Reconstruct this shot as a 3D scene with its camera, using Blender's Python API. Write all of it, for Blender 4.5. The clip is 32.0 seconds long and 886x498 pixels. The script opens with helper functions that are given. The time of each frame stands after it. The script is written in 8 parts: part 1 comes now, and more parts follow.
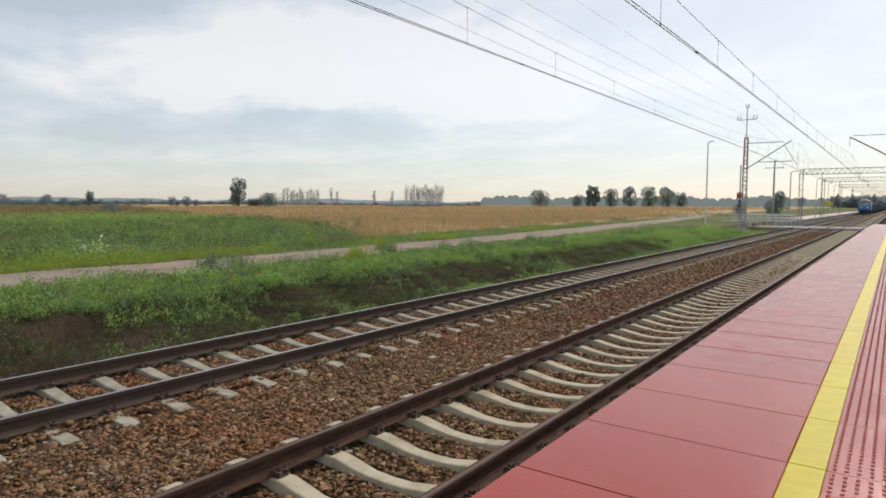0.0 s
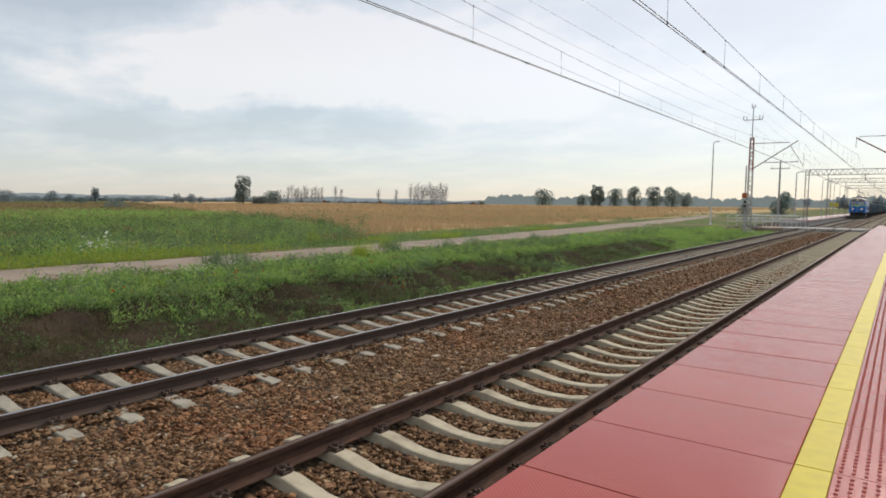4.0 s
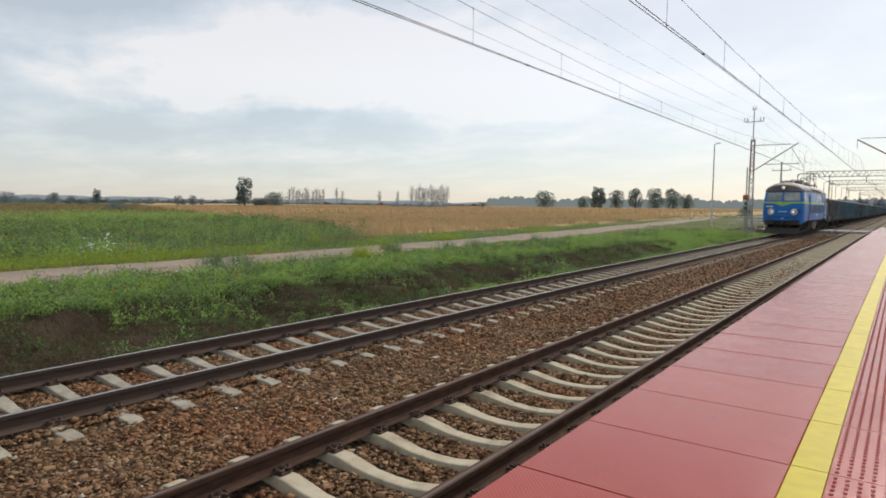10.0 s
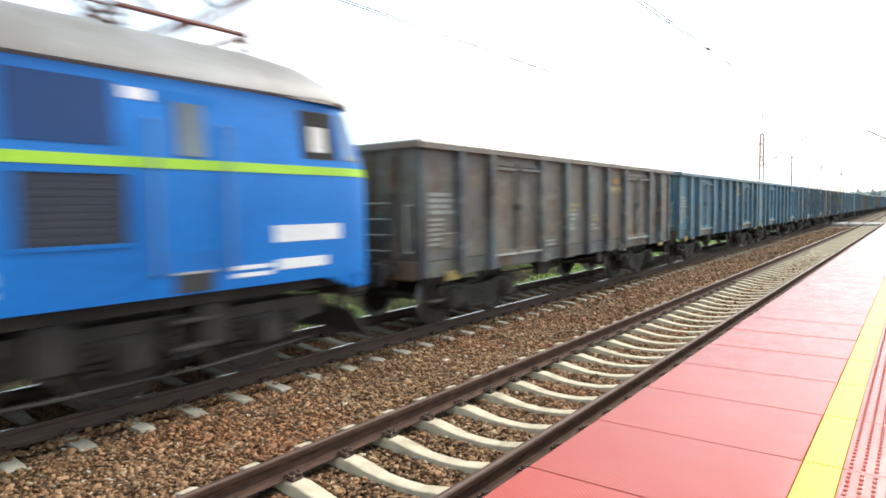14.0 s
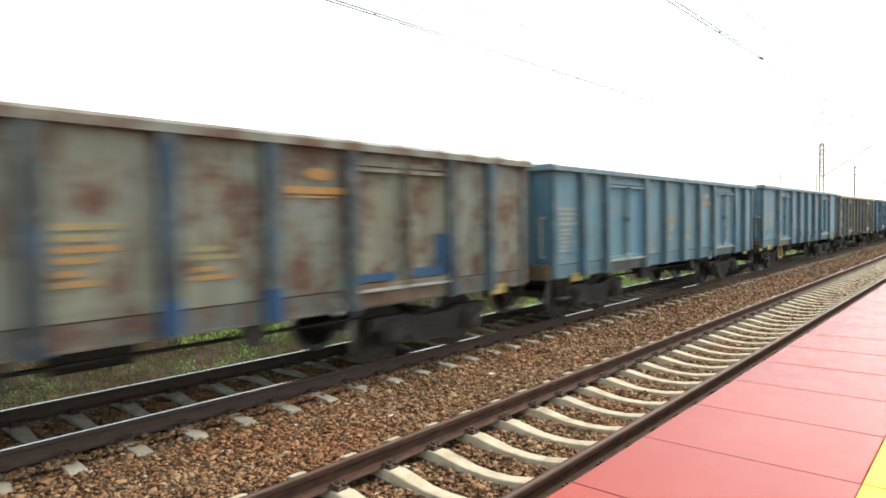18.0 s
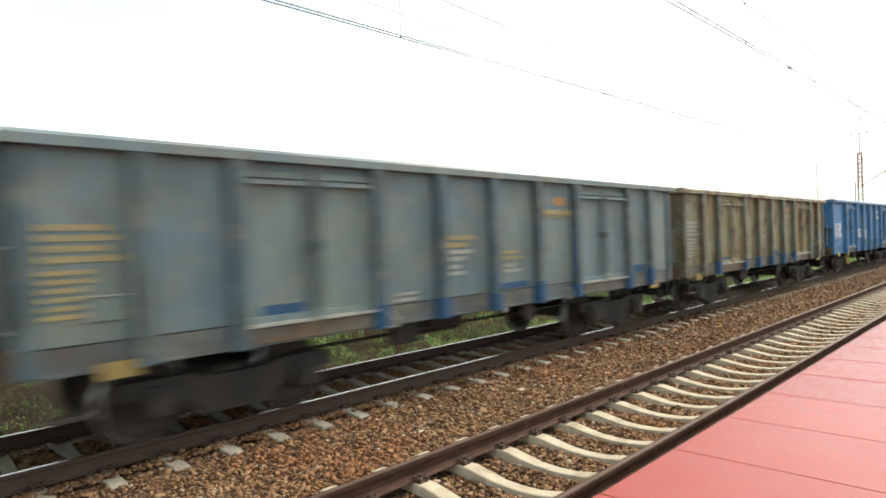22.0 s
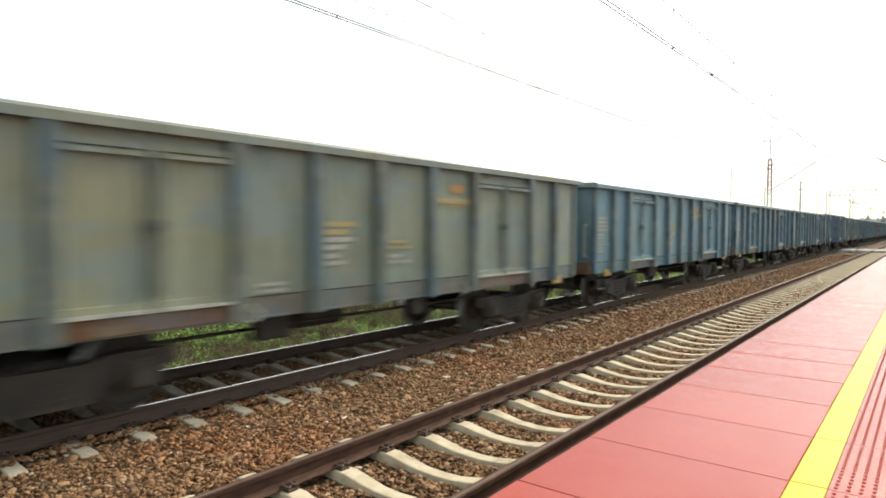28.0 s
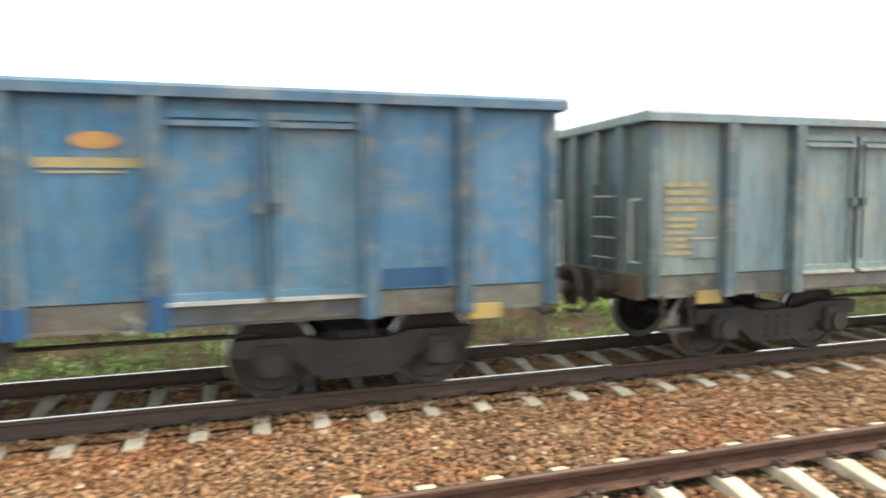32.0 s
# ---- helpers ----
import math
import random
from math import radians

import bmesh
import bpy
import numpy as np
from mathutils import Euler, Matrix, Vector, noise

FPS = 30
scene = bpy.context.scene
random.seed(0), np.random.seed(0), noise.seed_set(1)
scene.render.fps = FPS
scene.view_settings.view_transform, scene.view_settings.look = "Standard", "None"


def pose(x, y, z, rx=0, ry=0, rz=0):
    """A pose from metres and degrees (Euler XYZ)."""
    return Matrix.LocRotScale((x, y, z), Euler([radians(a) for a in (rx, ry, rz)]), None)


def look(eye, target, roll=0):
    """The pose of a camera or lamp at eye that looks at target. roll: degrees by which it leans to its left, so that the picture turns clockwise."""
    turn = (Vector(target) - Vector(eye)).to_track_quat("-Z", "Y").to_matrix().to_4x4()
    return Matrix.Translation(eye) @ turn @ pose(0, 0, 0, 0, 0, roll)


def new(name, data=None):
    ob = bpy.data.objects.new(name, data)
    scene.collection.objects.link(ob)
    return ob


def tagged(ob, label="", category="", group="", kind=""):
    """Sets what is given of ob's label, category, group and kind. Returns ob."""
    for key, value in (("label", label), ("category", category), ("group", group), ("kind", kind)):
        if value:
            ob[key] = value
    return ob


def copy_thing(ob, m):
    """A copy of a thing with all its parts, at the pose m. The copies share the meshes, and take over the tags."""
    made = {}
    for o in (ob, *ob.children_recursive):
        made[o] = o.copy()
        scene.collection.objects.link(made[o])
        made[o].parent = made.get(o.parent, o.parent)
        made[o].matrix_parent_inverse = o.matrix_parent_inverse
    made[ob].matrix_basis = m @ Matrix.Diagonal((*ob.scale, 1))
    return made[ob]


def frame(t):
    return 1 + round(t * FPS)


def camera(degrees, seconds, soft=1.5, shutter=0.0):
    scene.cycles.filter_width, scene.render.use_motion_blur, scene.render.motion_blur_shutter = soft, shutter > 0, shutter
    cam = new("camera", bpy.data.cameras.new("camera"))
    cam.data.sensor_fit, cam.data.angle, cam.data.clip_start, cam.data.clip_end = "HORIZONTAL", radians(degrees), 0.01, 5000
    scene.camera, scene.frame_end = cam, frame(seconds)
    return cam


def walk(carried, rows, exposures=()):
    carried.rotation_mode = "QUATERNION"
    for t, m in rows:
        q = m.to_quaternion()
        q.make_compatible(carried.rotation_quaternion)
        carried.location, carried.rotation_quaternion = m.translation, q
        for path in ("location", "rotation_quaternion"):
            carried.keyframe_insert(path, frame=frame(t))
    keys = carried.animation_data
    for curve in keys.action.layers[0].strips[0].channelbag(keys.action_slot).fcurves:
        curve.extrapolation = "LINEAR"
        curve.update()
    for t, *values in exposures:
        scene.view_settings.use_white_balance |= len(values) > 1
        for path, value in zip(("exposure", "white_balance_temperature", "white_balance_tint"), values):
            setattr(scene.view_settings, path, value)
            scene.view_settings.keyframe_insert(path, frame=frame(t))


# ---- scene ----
cam = camera(70.3, 32.0, soft=1.8, shutter=0.45)
PATH = [
    (0, pose(3.341, -3.154, 2.037, 85.97, -0.30, 35.77)),
    (0.5, pose(3.339, -3.154, 2.040, 85.85, -0.17, 35.78)),
    (1, pose(3.337, -3.154, 2.041, 85.74, -0.26, 35.96)),
    (1.5, pose(3.337, -3.153, 2.039, 85.62, -0.23, 36.11)),
    (2, pose(3.335, -3.157, 2.039, 85.63, -0.21, 36.22)),
    (2.5, pose(3.333, -3.158, 2.041, 85.70, -0.39, 36.24)),
    (3, pose(3.333, -3.157, 2.038, 85.81, -0.55, 36.24)),
    (3.5, pose(3.324, -3.153, 2.035, 85.86, -0.62, 36.14)),
    (5.5, pose(3.334, -3.157, 2.034, 85.80, -0.84, 36.36)),
    (6, pose(3.331, -3.163, 2.035, 85.85, -0.87, 36.50)),
    (6.5, pose(3.332, -3.152, 2.033, 85.93, -0.75, 36.57)),
    (7, pose(3.332, -3.154, 2.033, 85.92, -0.59, 36.74)),
    (7.5, pose(3.336, -3.153, 2.035, 85.86, -0.40, 36.85)),
    (8, pose(3.339, -3.155, 2.031, 85.81, -0.35, 36.78)),
    (8.5, pose(3.335, -3.150, 2.030, 85.81, -0.47, 36.60)),
    (9, pose(3.348, -3.153, 2.033, 85.94, -0.78, 36.46)),
    (9.5, pose(3.351, -3.154, 2.036, 85.95, -0.65, 36.29)),
    (10, pose(3.357, -3.156, 2.034, 86.01, -0.65, 36.25)),
    (10.5, pose(3.361, -3.150, 2.033, 86.15, -0.33, 36.02)),
    (11, pose(3.374, -3.147, 2.035, 86.12, -0.26, 35.81)),
    (11.5, pose(3.386, -3.148, 2.038, 86.16, 0.15, 35.75)),
    (12, pose(3.397, -3.138, 2.031, 86.23, 0.18, 35.94)),
    (12.5, pose(3.395, -3.127, 2.038, 86.12, 0.82, 36.42)),
    (13, pose(3.393, -3.122, 2.037, 86.06, 0.89, 36.72)),
    (13.5, pose(3.389, -3.123, 2.033, 86.16, 0.92, 36.83)),
    (14, pose(3.384, -3.130, 2.030, 86.26, 0.82, 37.05)),
    (14.5, pose(3.387, -3.124, 2.037, 86.38, 0.93, 37.53)),
    (16.5, pose(3.381, -3.133, 2.035, 86.46, 0.83, 39.48)),
    (17, pose(3.388, -3.140, 2.032, 86.79, 0.90, 40.41)),
    (17.5, pose(3.404, -3.144, 2.032, 87.17, 0.95, 40.85)),
    (18, pose(3.433, -3.148, 2.032, 87.56, 0.98, 41.33)),
    (18.5, pose(3.453, -3.147, 2.025, 87.90, 0.78, 42.04)),
    (19, pose(3.461, -3.147, 2.016, 88.33, 0.66, 42.76)),
    (19.5, pose(3.472, -3.159, 2.010, 88.63, 0.68, 43.02)),
    (20, pose(3.484, -3.170, 2.013, 88.90, 0.39, 43.41)),
    (20.5, pose(3.497, -3.180, 2.017, 89.23, 0.76, 43.73)),
    (21, pose(3.508, -3.190, 2.014, 89.48, 1.03, 43.82)),
    (21.5, pose(3.515, -3.195, 2.010, 89.45, 1.64, 43.77)),
    (22, pose(3.518, -3.191, 2.009, 89.28, 1.98, 44.05)),
    (22.5, pose(3.513, -3.189, 2.002, 89.09, 1.50, 43.91)),
    (23, pose(3.512, -3.191, 1.996, 88.91, 0.84, 42.67)),
    (23.5, pose(3.512, -3.181, 1.996, 88.68, 0.58, 41.84)),
    (24, pose(3.513, -3.176, 2.000, 88.65, 0.69, 40.57)),
    (24.5, pose(3.513, -3.173, 2.006, 88.65, 0.57, 39.74)),
    (25, pose(3.514, -3.176, 2.007, 88.61, 0.34, 39.12)),
    (25.5, pose(3.513, -3.170, 2.012, 88.49, 0.29, 38.74)),
    (27.5, pose(3.511, -3.171, 2.020, 88.01, -0.08, 37.82)),
    (28, pose(3.514, -3.180, 2.018, 87.99, -0.25, 37.76)),
    (28.5, pose(3.515, -3.184, 2.020, 88.05, -0.19, 37.70)),
    (29, pose(3.511, -3.190, 2.017, 88.03, -0.42, 38.00)),
    (29.5, pose(3.505, -3.194, 2.016, 87.90, -0.61, 38.26)),
    (30, pose(3.499, -3.220, 2.024, 87.87, -1.12, 38.23)),
    (30.5, pose(3.470, -3.264, 2.046, 87.63, -1.03, 41.65)),
    (31, pose(3.464, -3.369, 2.042, 87.85, -1.01, 50.25)),
    (31.5, pose(3.474, -3.441, 2.062, 87.01, -1.11, 60.69)),
    (32, pose(3.471, -3.465, 2.061, 85.80, 0.56, 73.40)),
]
# the picture brightens once the dark train fills it
EXPOSURES = [(0, -0.01, 6900, 14), (12.2, -0.01, 6900, 14), (12.6, 0.03, 6900, 14), (13.0, 0.33, 6750, 11), (13.4, 0.85, 6650, 8), (14.2, 1.24, 6650, 8), (17, 1.16, 7000, 10), (20, 1.14, 7150, 10), (22, 1.01, 7300, 10), (28, 0.98, 7500, 10), (30, 0.95, 7500, 10), (31, 0.95, 7350, 11), (31.4, 1.1, 7350, 12), (31.7, 1.4, 7350, 12), (32, 1.78, 7350, 12)]
walk(cam, PATH, EXPOSURES)

# ---------------------------------------------------------------- light
SUN_AZ, SUN_EL = -9.0, 38.0          # degrees left of the line's far end, and above the horizon
world = bpy.data.worlds.new("overcast_sky")
scene.world = world
world.use_nodes = True


# azimuth left of the line, elevation, half width and height, brightness
CLOUD_BANKS = [(51.0, 12.3, 0.27, 0.085, 0.20), (39.0, 12.0, 0.30, 0.09, 0.19), (24.0, 10.5, 0.26, 0.09, 0.10), (63.0, 9.5, 0.16, 0.035, 0.11),
               (66.0, 17.0, 0.30, 0.075, -0.13), (46.0, 20.5, 0.32, 0.06, -0.11), (59.0, 6.4, 0.24, 0.04, -0.09), (46.0, 6.4, 0.22, 0.032, -0.07), (70.0, 12.0, 0.12, 0.04, -0.06), (6.0, 15.0, 0.20, 0.07, -0.14)]


def build_sky():
    nt = world.node_tree
    nt.nodes.clear()
    out = nt.nodes.new("ShaderNodeOutputWorld")
    bg = nt.nodes.new("ShaderNodeBackground")
    add = nt.nodes.new("ShaderNodeAddShader")
    sky = nt.nodes.new("ShaderNodeTexSky")
    sky.sky_type, sky.sun_disc = "NISHITA", False
    sky.sun_elevation, sky.sun_rotation = radians(SUN_EL), radians(-SUN_AZ)
    sky.dust_density, sky.ozone_density = 0.25, 1.6
    nb = nt.nodes.new("ShaderNodeBackground")
    nb.inputs[1].default_value = 0.05
    nt.links.new(sky.outputs[0], nb.inputs[0])
    tc = nt.nodes.new("ShaderNodeTexCoord")
    sep = nt.nodes.new("ShaderNodeSeparateXYZ")
    nt.links.new(tc.outputs["Generated"], sep.inputs[0])

    def mth(op, a, b=None, c=None):
        n = nt.nodes.new("ShaderNodeMath")
        n.operation = op
        for i, v in enumerate((a, b, c)):
            if v is None:
                continue
            if isinstance(v, (int, float)):
                n.inputs[i].default_value = v
            else:
                nt.links.new(v, n.inputs[i])
        return n.outputs[0]
    # the cloud deck is a plane overhead: divide by the height
    zz = mth("MAXIMUM", mth("ADD", sep.outputs[2], 0.16), 0.06)
    comb = nt.nodes.new("ShaderNodeCombineXYZ")
    nt.links.new(mth("DIVIDE", sep.outputs[0], zz), comb.inputs[0])
    nt.links.new(mth("DIVIDE", sep.outputs[1], zz), comb.inputs[1])
    n1 = nt.nodes.new("ShaderNodeTexNoise")
    n1.inputs["Scale"].default_value, n1.inputs["Detail"].default_value = 1.7, 9
    n1.inputs["Roughness"].default_value, n1.inputs["Distortion"].default_value = 0.56, 0.25
    mp = nt.nodes.new("ShaderNodeMapping")
    mp.inputs["Location"].default_value = (3.4, 1.1, 0)
    mp.inputs["Scale"].default_value = (1.0, 1.25, 1)
    nt.links.new(comb.outputs[0], mp.inputs[0])
    nt.links.new(mp.outputs[0], n1.inputs["Vector"])
    ramp = nt.nodes.new("ShaderNodeValToRGB")
    cr = ramp.color_ramp
    cr.elements[0].position, cr.elements[0].color = 0.34, (0.405, 0.455, 0.475, 1)
    cr.elements[1].position, cr.elements[1].color = 0.64, (0.735, 0.725, 0.69, 1)
    e = cr.elements.new(0.48)
    e.color = (0.50, 0.555, 0.575, 1)
    # banks of cloud: broad ragged swellings of the deck, brighter or darker than its mean
    wob = nt.nodes.new("ShaderNodeTexNoise")
    wob.inputs["Scale"].default_value, wob.inputs["Detail"].default_value, wob.inputs["Roughness"].default_value = 5.0, 6, 0.6
    nt.links.new(tc.outputs["Generated"], wob.inputs["Vector"])
    shift = nt.nodes.new("ShaderNodeVectorMath")
    shift.operation = "MULTIPLY_ADD"
    nt.links.new(wob.outputs["Color"], shift.inputs[0])
    shift.inputs[1].default_value = (0.22, 0.22, 0.11)
    nt.links.new(tc.outputs["Generated"], shift.inputs[2])
    fac = mth("ADD", mth("MULTIPLY", mth("SUBTRACT", n1.outputs["Fac"], 0.5), 0.75), 0.50)
    for az, el, wide, high, amount in CLOUD_BANKS:
        a, e = radians(az), radians(el)
        off = nt.nodes.new("ShaderNodeVectorMath")
        off.operation = "SUBTRACT"
        nt.links.new(shift.outputs[0], off.inputs[0])
        off.inputs[1].default_value = (-math.sin(a) * math.cos(e) + 0.11, math.cos(a) * math.cos(e) + 0.11, math.sin(e) + 0.055)
        sc = nt.nodes.new("ShaderNodeVectorMath")
        sc.operation = "MULTIPLY"
        nt.links.new(off.outputs[0], sc.inputs[0])
        sc.inputs[1].default_value = (1 / wide, 1 / wide, 1 / high)
        ln = nt.nodes.new("ShaderNodeVectorMath")
        ln.operation = "LENGTH"
        nt.links.new(sc.outputs[0], ln.inputs[0])
        near = mth("MAXIMUM", mth("SUBTRACT", 1.0, ln.outputs["Value"]), 0.0)
        fac = mth("ADD", fac, mth("MULTIPLY", mth("MINIMUM", mth("MULTIPLY", near, 2.2), 1.0), amount))
    nt.links.new(fac, ramp.inputs[0])
    # brighter veil round the hidden sun
    dot = nt.nodes.new("ShaderNodeVectorMath")
    dot.operation = "DOT_PRODUCT"
    a, el = radians(SUN_AZ + 16), radians(18)
    dot.inputs[1].default_value = (-math.sin(a) * math.cos(el), math.cos(a) * math.cos(el), math.sin(el))
    nt.links.new(tc.outputs["Generated"], dot.inputs[0])
    glow = mth("POWER", mth("MAXIMUM", dot.outputs["Value"], 0.0), 9.0)
    veil = nt.nodes.new("ShaderNodeMix")
    veil.data_type = "RGBA"
    nt.links.new(mth("MULTIPLY", glow, 0.6), veil.inputs["Factor"])
    nt.links.new(ramp.outputs[0], veil.inputs[6])
    veil.inputs[7].default_value = (0.735, 0.735, 0.715, 1)
    # paler, slightly warm band over the horizon
    band = mth("POWER", mth("SUBTRACT", 1.0, mth("MINIMUM", mth("ABSOLUTE", mth("MULTIPLY", sep.outputs[2], 5.0)), 1.0)), 1.5)
    low = nt.nodes.new("ShaderNodeMix")
    low.data_type = "RGBA"
    nt.links.new(mth("MULTIPLY", band, 0.92), low.inputs["Factor"])
    nt.links.new(veil.outputs[2], low.inputs[6])
    low.inputs[7].default_value = (0.325, 0.35, 0.40, 1)
    nt.links.new(low.outputs[2], bg.inputs[0])
    bg.inputs[1].default_value = 0.92
    nt.links.new(bg.outputs[0], add.inputs[0])
    nt.links.new(nb.outputs[0], add.inputs[1])
    nt.links.new(add.outputs[0], out.inputs[0])


build_sky()
sun = new("sun", bpy.data.lights.new("sun", "SUN"))
sun.data.energy, sun.data.angle, sun.data.color = 2.7, radians(22), (1.0, 0.95, 0.88)
_a, _e = radians(SUN_AZ), radians(SUN_EL)
sun.matrix_world = look((0, 0, 0), (math.sin(_a) * math.cos(_e), -math.cos(_a) * math.cos(_e), -math.sin(_e)))
sun.location = (0, 0, 60)


# ---------------------------------------------------------------- materials
class Mat:
    """A node material under construction."""

    def __init__(self, name, rough=0.8, metal=0.0, spec=0.5):
        self.m = bpy.data.materials.new(name)
        self.m.use_nodes = True
        self.nt = self.m.node_tree
        self.b = self.nt.nodes["Principled BSDF"]
        self.b.inputs["Roughness"].default_value = rough
        self.b.inputs["Metallic"].default_value = metal
        self.b.inputs["Specular IOR Level"].default_value = spec
        self.coord = None

    def node(self, kind, **sets):
        n = self.nt.nodes.new(kind)
        for k, v in sets.items():
            n.inputs[k.replace("_", " ")].default_value = v
        return n

    def put(self, a, b):
        self.nt.links.new(a, b)

    def xyz(self, scale=(1, 1, 1), shift=False):
        """Object coordinates, scaled; shift moves them by the object's random number."""
        if self.coord is None:
            self.coord = self.node("ShaderNodeTexCoord").outputs["Object"]
        mp = self.node("ShaderNodeMapping")
        mp.inputs["Scale"].default_value = scale
        src = self.coord
        if shift:
            info = self.node("ShaderNodeObjectInfo")
            v = self.node("ShaderNodeVectorMath")
            v.operation = "MULTIPLY_ADD"
            cmb = self.node("ShaderNodeCombineXYZ")
            for i in range(3):
                self.put(info.outputs["Random"], cmb.inputs[i])
            self.put(cmb.outputs[0], v.inputs[0])
            v.inputs[1].default_value = (37, 23, 11)
            self.put(src, v.inputs[2])
            src = v.outputs[0]
        self.put(src, mp.inputs[0])
        return mp.outputs[0]

    def noise(self, scale, detail=4, rough=0.55, vec=None, dist=0.0):
        n = self.node("ShaderNodeTexNoise", Scale=scale, Detail=detail, Roughness=rough, Distortion=dist)
        self.put(vec if vec is not None else self.xyz(), n.inputs["Vector"])
        return n.outputs["Fac"]

    def ramp(self, fac, stops):
        r = self.node("ShaderNodeValToRGB")
        els = r.color_ramp.elements
        while len(els) < len(stops):
            els.new(0.5)
        for e, (p, c) in zip(els, stops):
            e.position = p
            e.color = (*c, 1) if not isinstance(c, (int, float)) else (c, c, c, 1)
        self.put(fac, r.inputs[0])
        return r.outputs[0]

    def mix(self, fac, a, b, mode="MIX"):
        n = self.node("ShaderNodeMix")
        n.data_type, n.blend_type = "RGBA", mode
        for v, i in ((fac, 0), (a, 6), (b, 7)):
            if isinstance(v, (int, float)):
                n.inputs[i].default_value = v
            elif isinstance(v, tuple):
                n.inputs[i].default_value = (*v, 1)
            else:
                self.put(v, n.inputs[i])
        return n.outputs[2]

    def math(self, op, a, b=0.0):
        n = self.node("ShaderNodeMath")
        n.operation = op
        for i, v in enumerate((a, b)):
            if isinstance(v, (int, float)):
                n.inputs[i].default_value = v
            else:
                self.put(v, n.inputs[i])
        return n.outputs[0]

    def colour(self, c):
        if isinstance(c, tuple):
            self.b.inputs["Base Color"].default_value = (*c, 1)
        else:
            self.put(c, self.b.inputs["Base Color"])
        return self

    def rough(self, r):
        self.put(r, self.b.inputs["Roughness"])
        return self

    def bump(self, h, dist=0.01, strength=0.6):
        n = self.node("ShaderNodeBump", Strength=strength, Distance=dist)
        self.put(h, n.inputs["Height"])
        self.put(n.outputs[0], self.b.inputs["Normal"])
        return self

    def island(self):
        return self.node("ShaderNodeNewGeometry").outputs["Random Per Island"]


def worn(name, base, dirt, rough=0.7, metal=0.0, scale=6.0, bump=0.004, amount=0.62, spec=0.5):
    """A plain surface with two scales of grime over its own colour."""
    m = Mat(name, rough, metal, spec)
    v = m.xyz(shift=True)
    big = m.ramp(m.noise(scale * 0.25, 5, 0.6, v), [(amount - 0.17, 0.0), (amount + 0.13, 1.0)])
    fine = m.noise(scale * 5, 3, 0.6, v)
    c = m.mix(big, base, dirt)
    c = m.mix(0.35, c, m.ramp(fine, [(0.3, 0.45), (0.7, 1.0)]), "MULTIPLY")
    m.colour(c)
    m.bump(fine, bump, 0.5)
    return m.m


def island_mix(name, stops, rough=0.85, fine=120.0, bump=0.0, spec=0.3, drift=False):
    m = Mat(name, rough, 0, spec)
    c = m.ramp(m.island(), stops)
    if drift:
        c = m.mix(0.9, c, m.ramp(m.noise(0.45, 4, 0.6), [(0.36, (0.80, 0.80, 0.80)), (0.5, (1.0, 1.0, 1.0)), (0.64, (1.0, 0.78, 0.68))]), "MULTIPLY")
    if fine:
        n = m.noise(fine, 2)
        c = m.mix(0.4, c, m.ramp(n, [(0.3, 0.55), (0.7, 1.0)]), "MULTIPLY")
        if bump:
            m.bump(n, bump, 0.6)
    m.colour(c)
    return m.m


def leafy(name, stops, rough=0.6):
    """Leaves or blades: colour by piece, light comes a little through."""
    m = Mat(name, rough, 0, 0.25)
    c = m.ramp(m.island(), stops)
    m.colour(c)
    tr = m.node("ShaderNodeBsdfTranslucent")
    m.put(c, tr.inputs[0])
    mx = m.node("ShaderNodeMixShader")
    mx.inputs[0].default_value = 0.5
    m.put(m.b.outputs[0], mx.inputs[1])
    m.put(tr.outputs[0], mx.inputs[2])
    m.put(mx.outputs[0], m.nt.nodes["Material Output"].inputs[0])
    return m.m


def glow(name, colour, strength):
    m = Mat(name)
    m.colour(colour)
    m.b.inputs["Emission Color"].default_value = (*colour, 1)
    m.b.inputs["Emission Strength"].default_value = strength
    return m.m


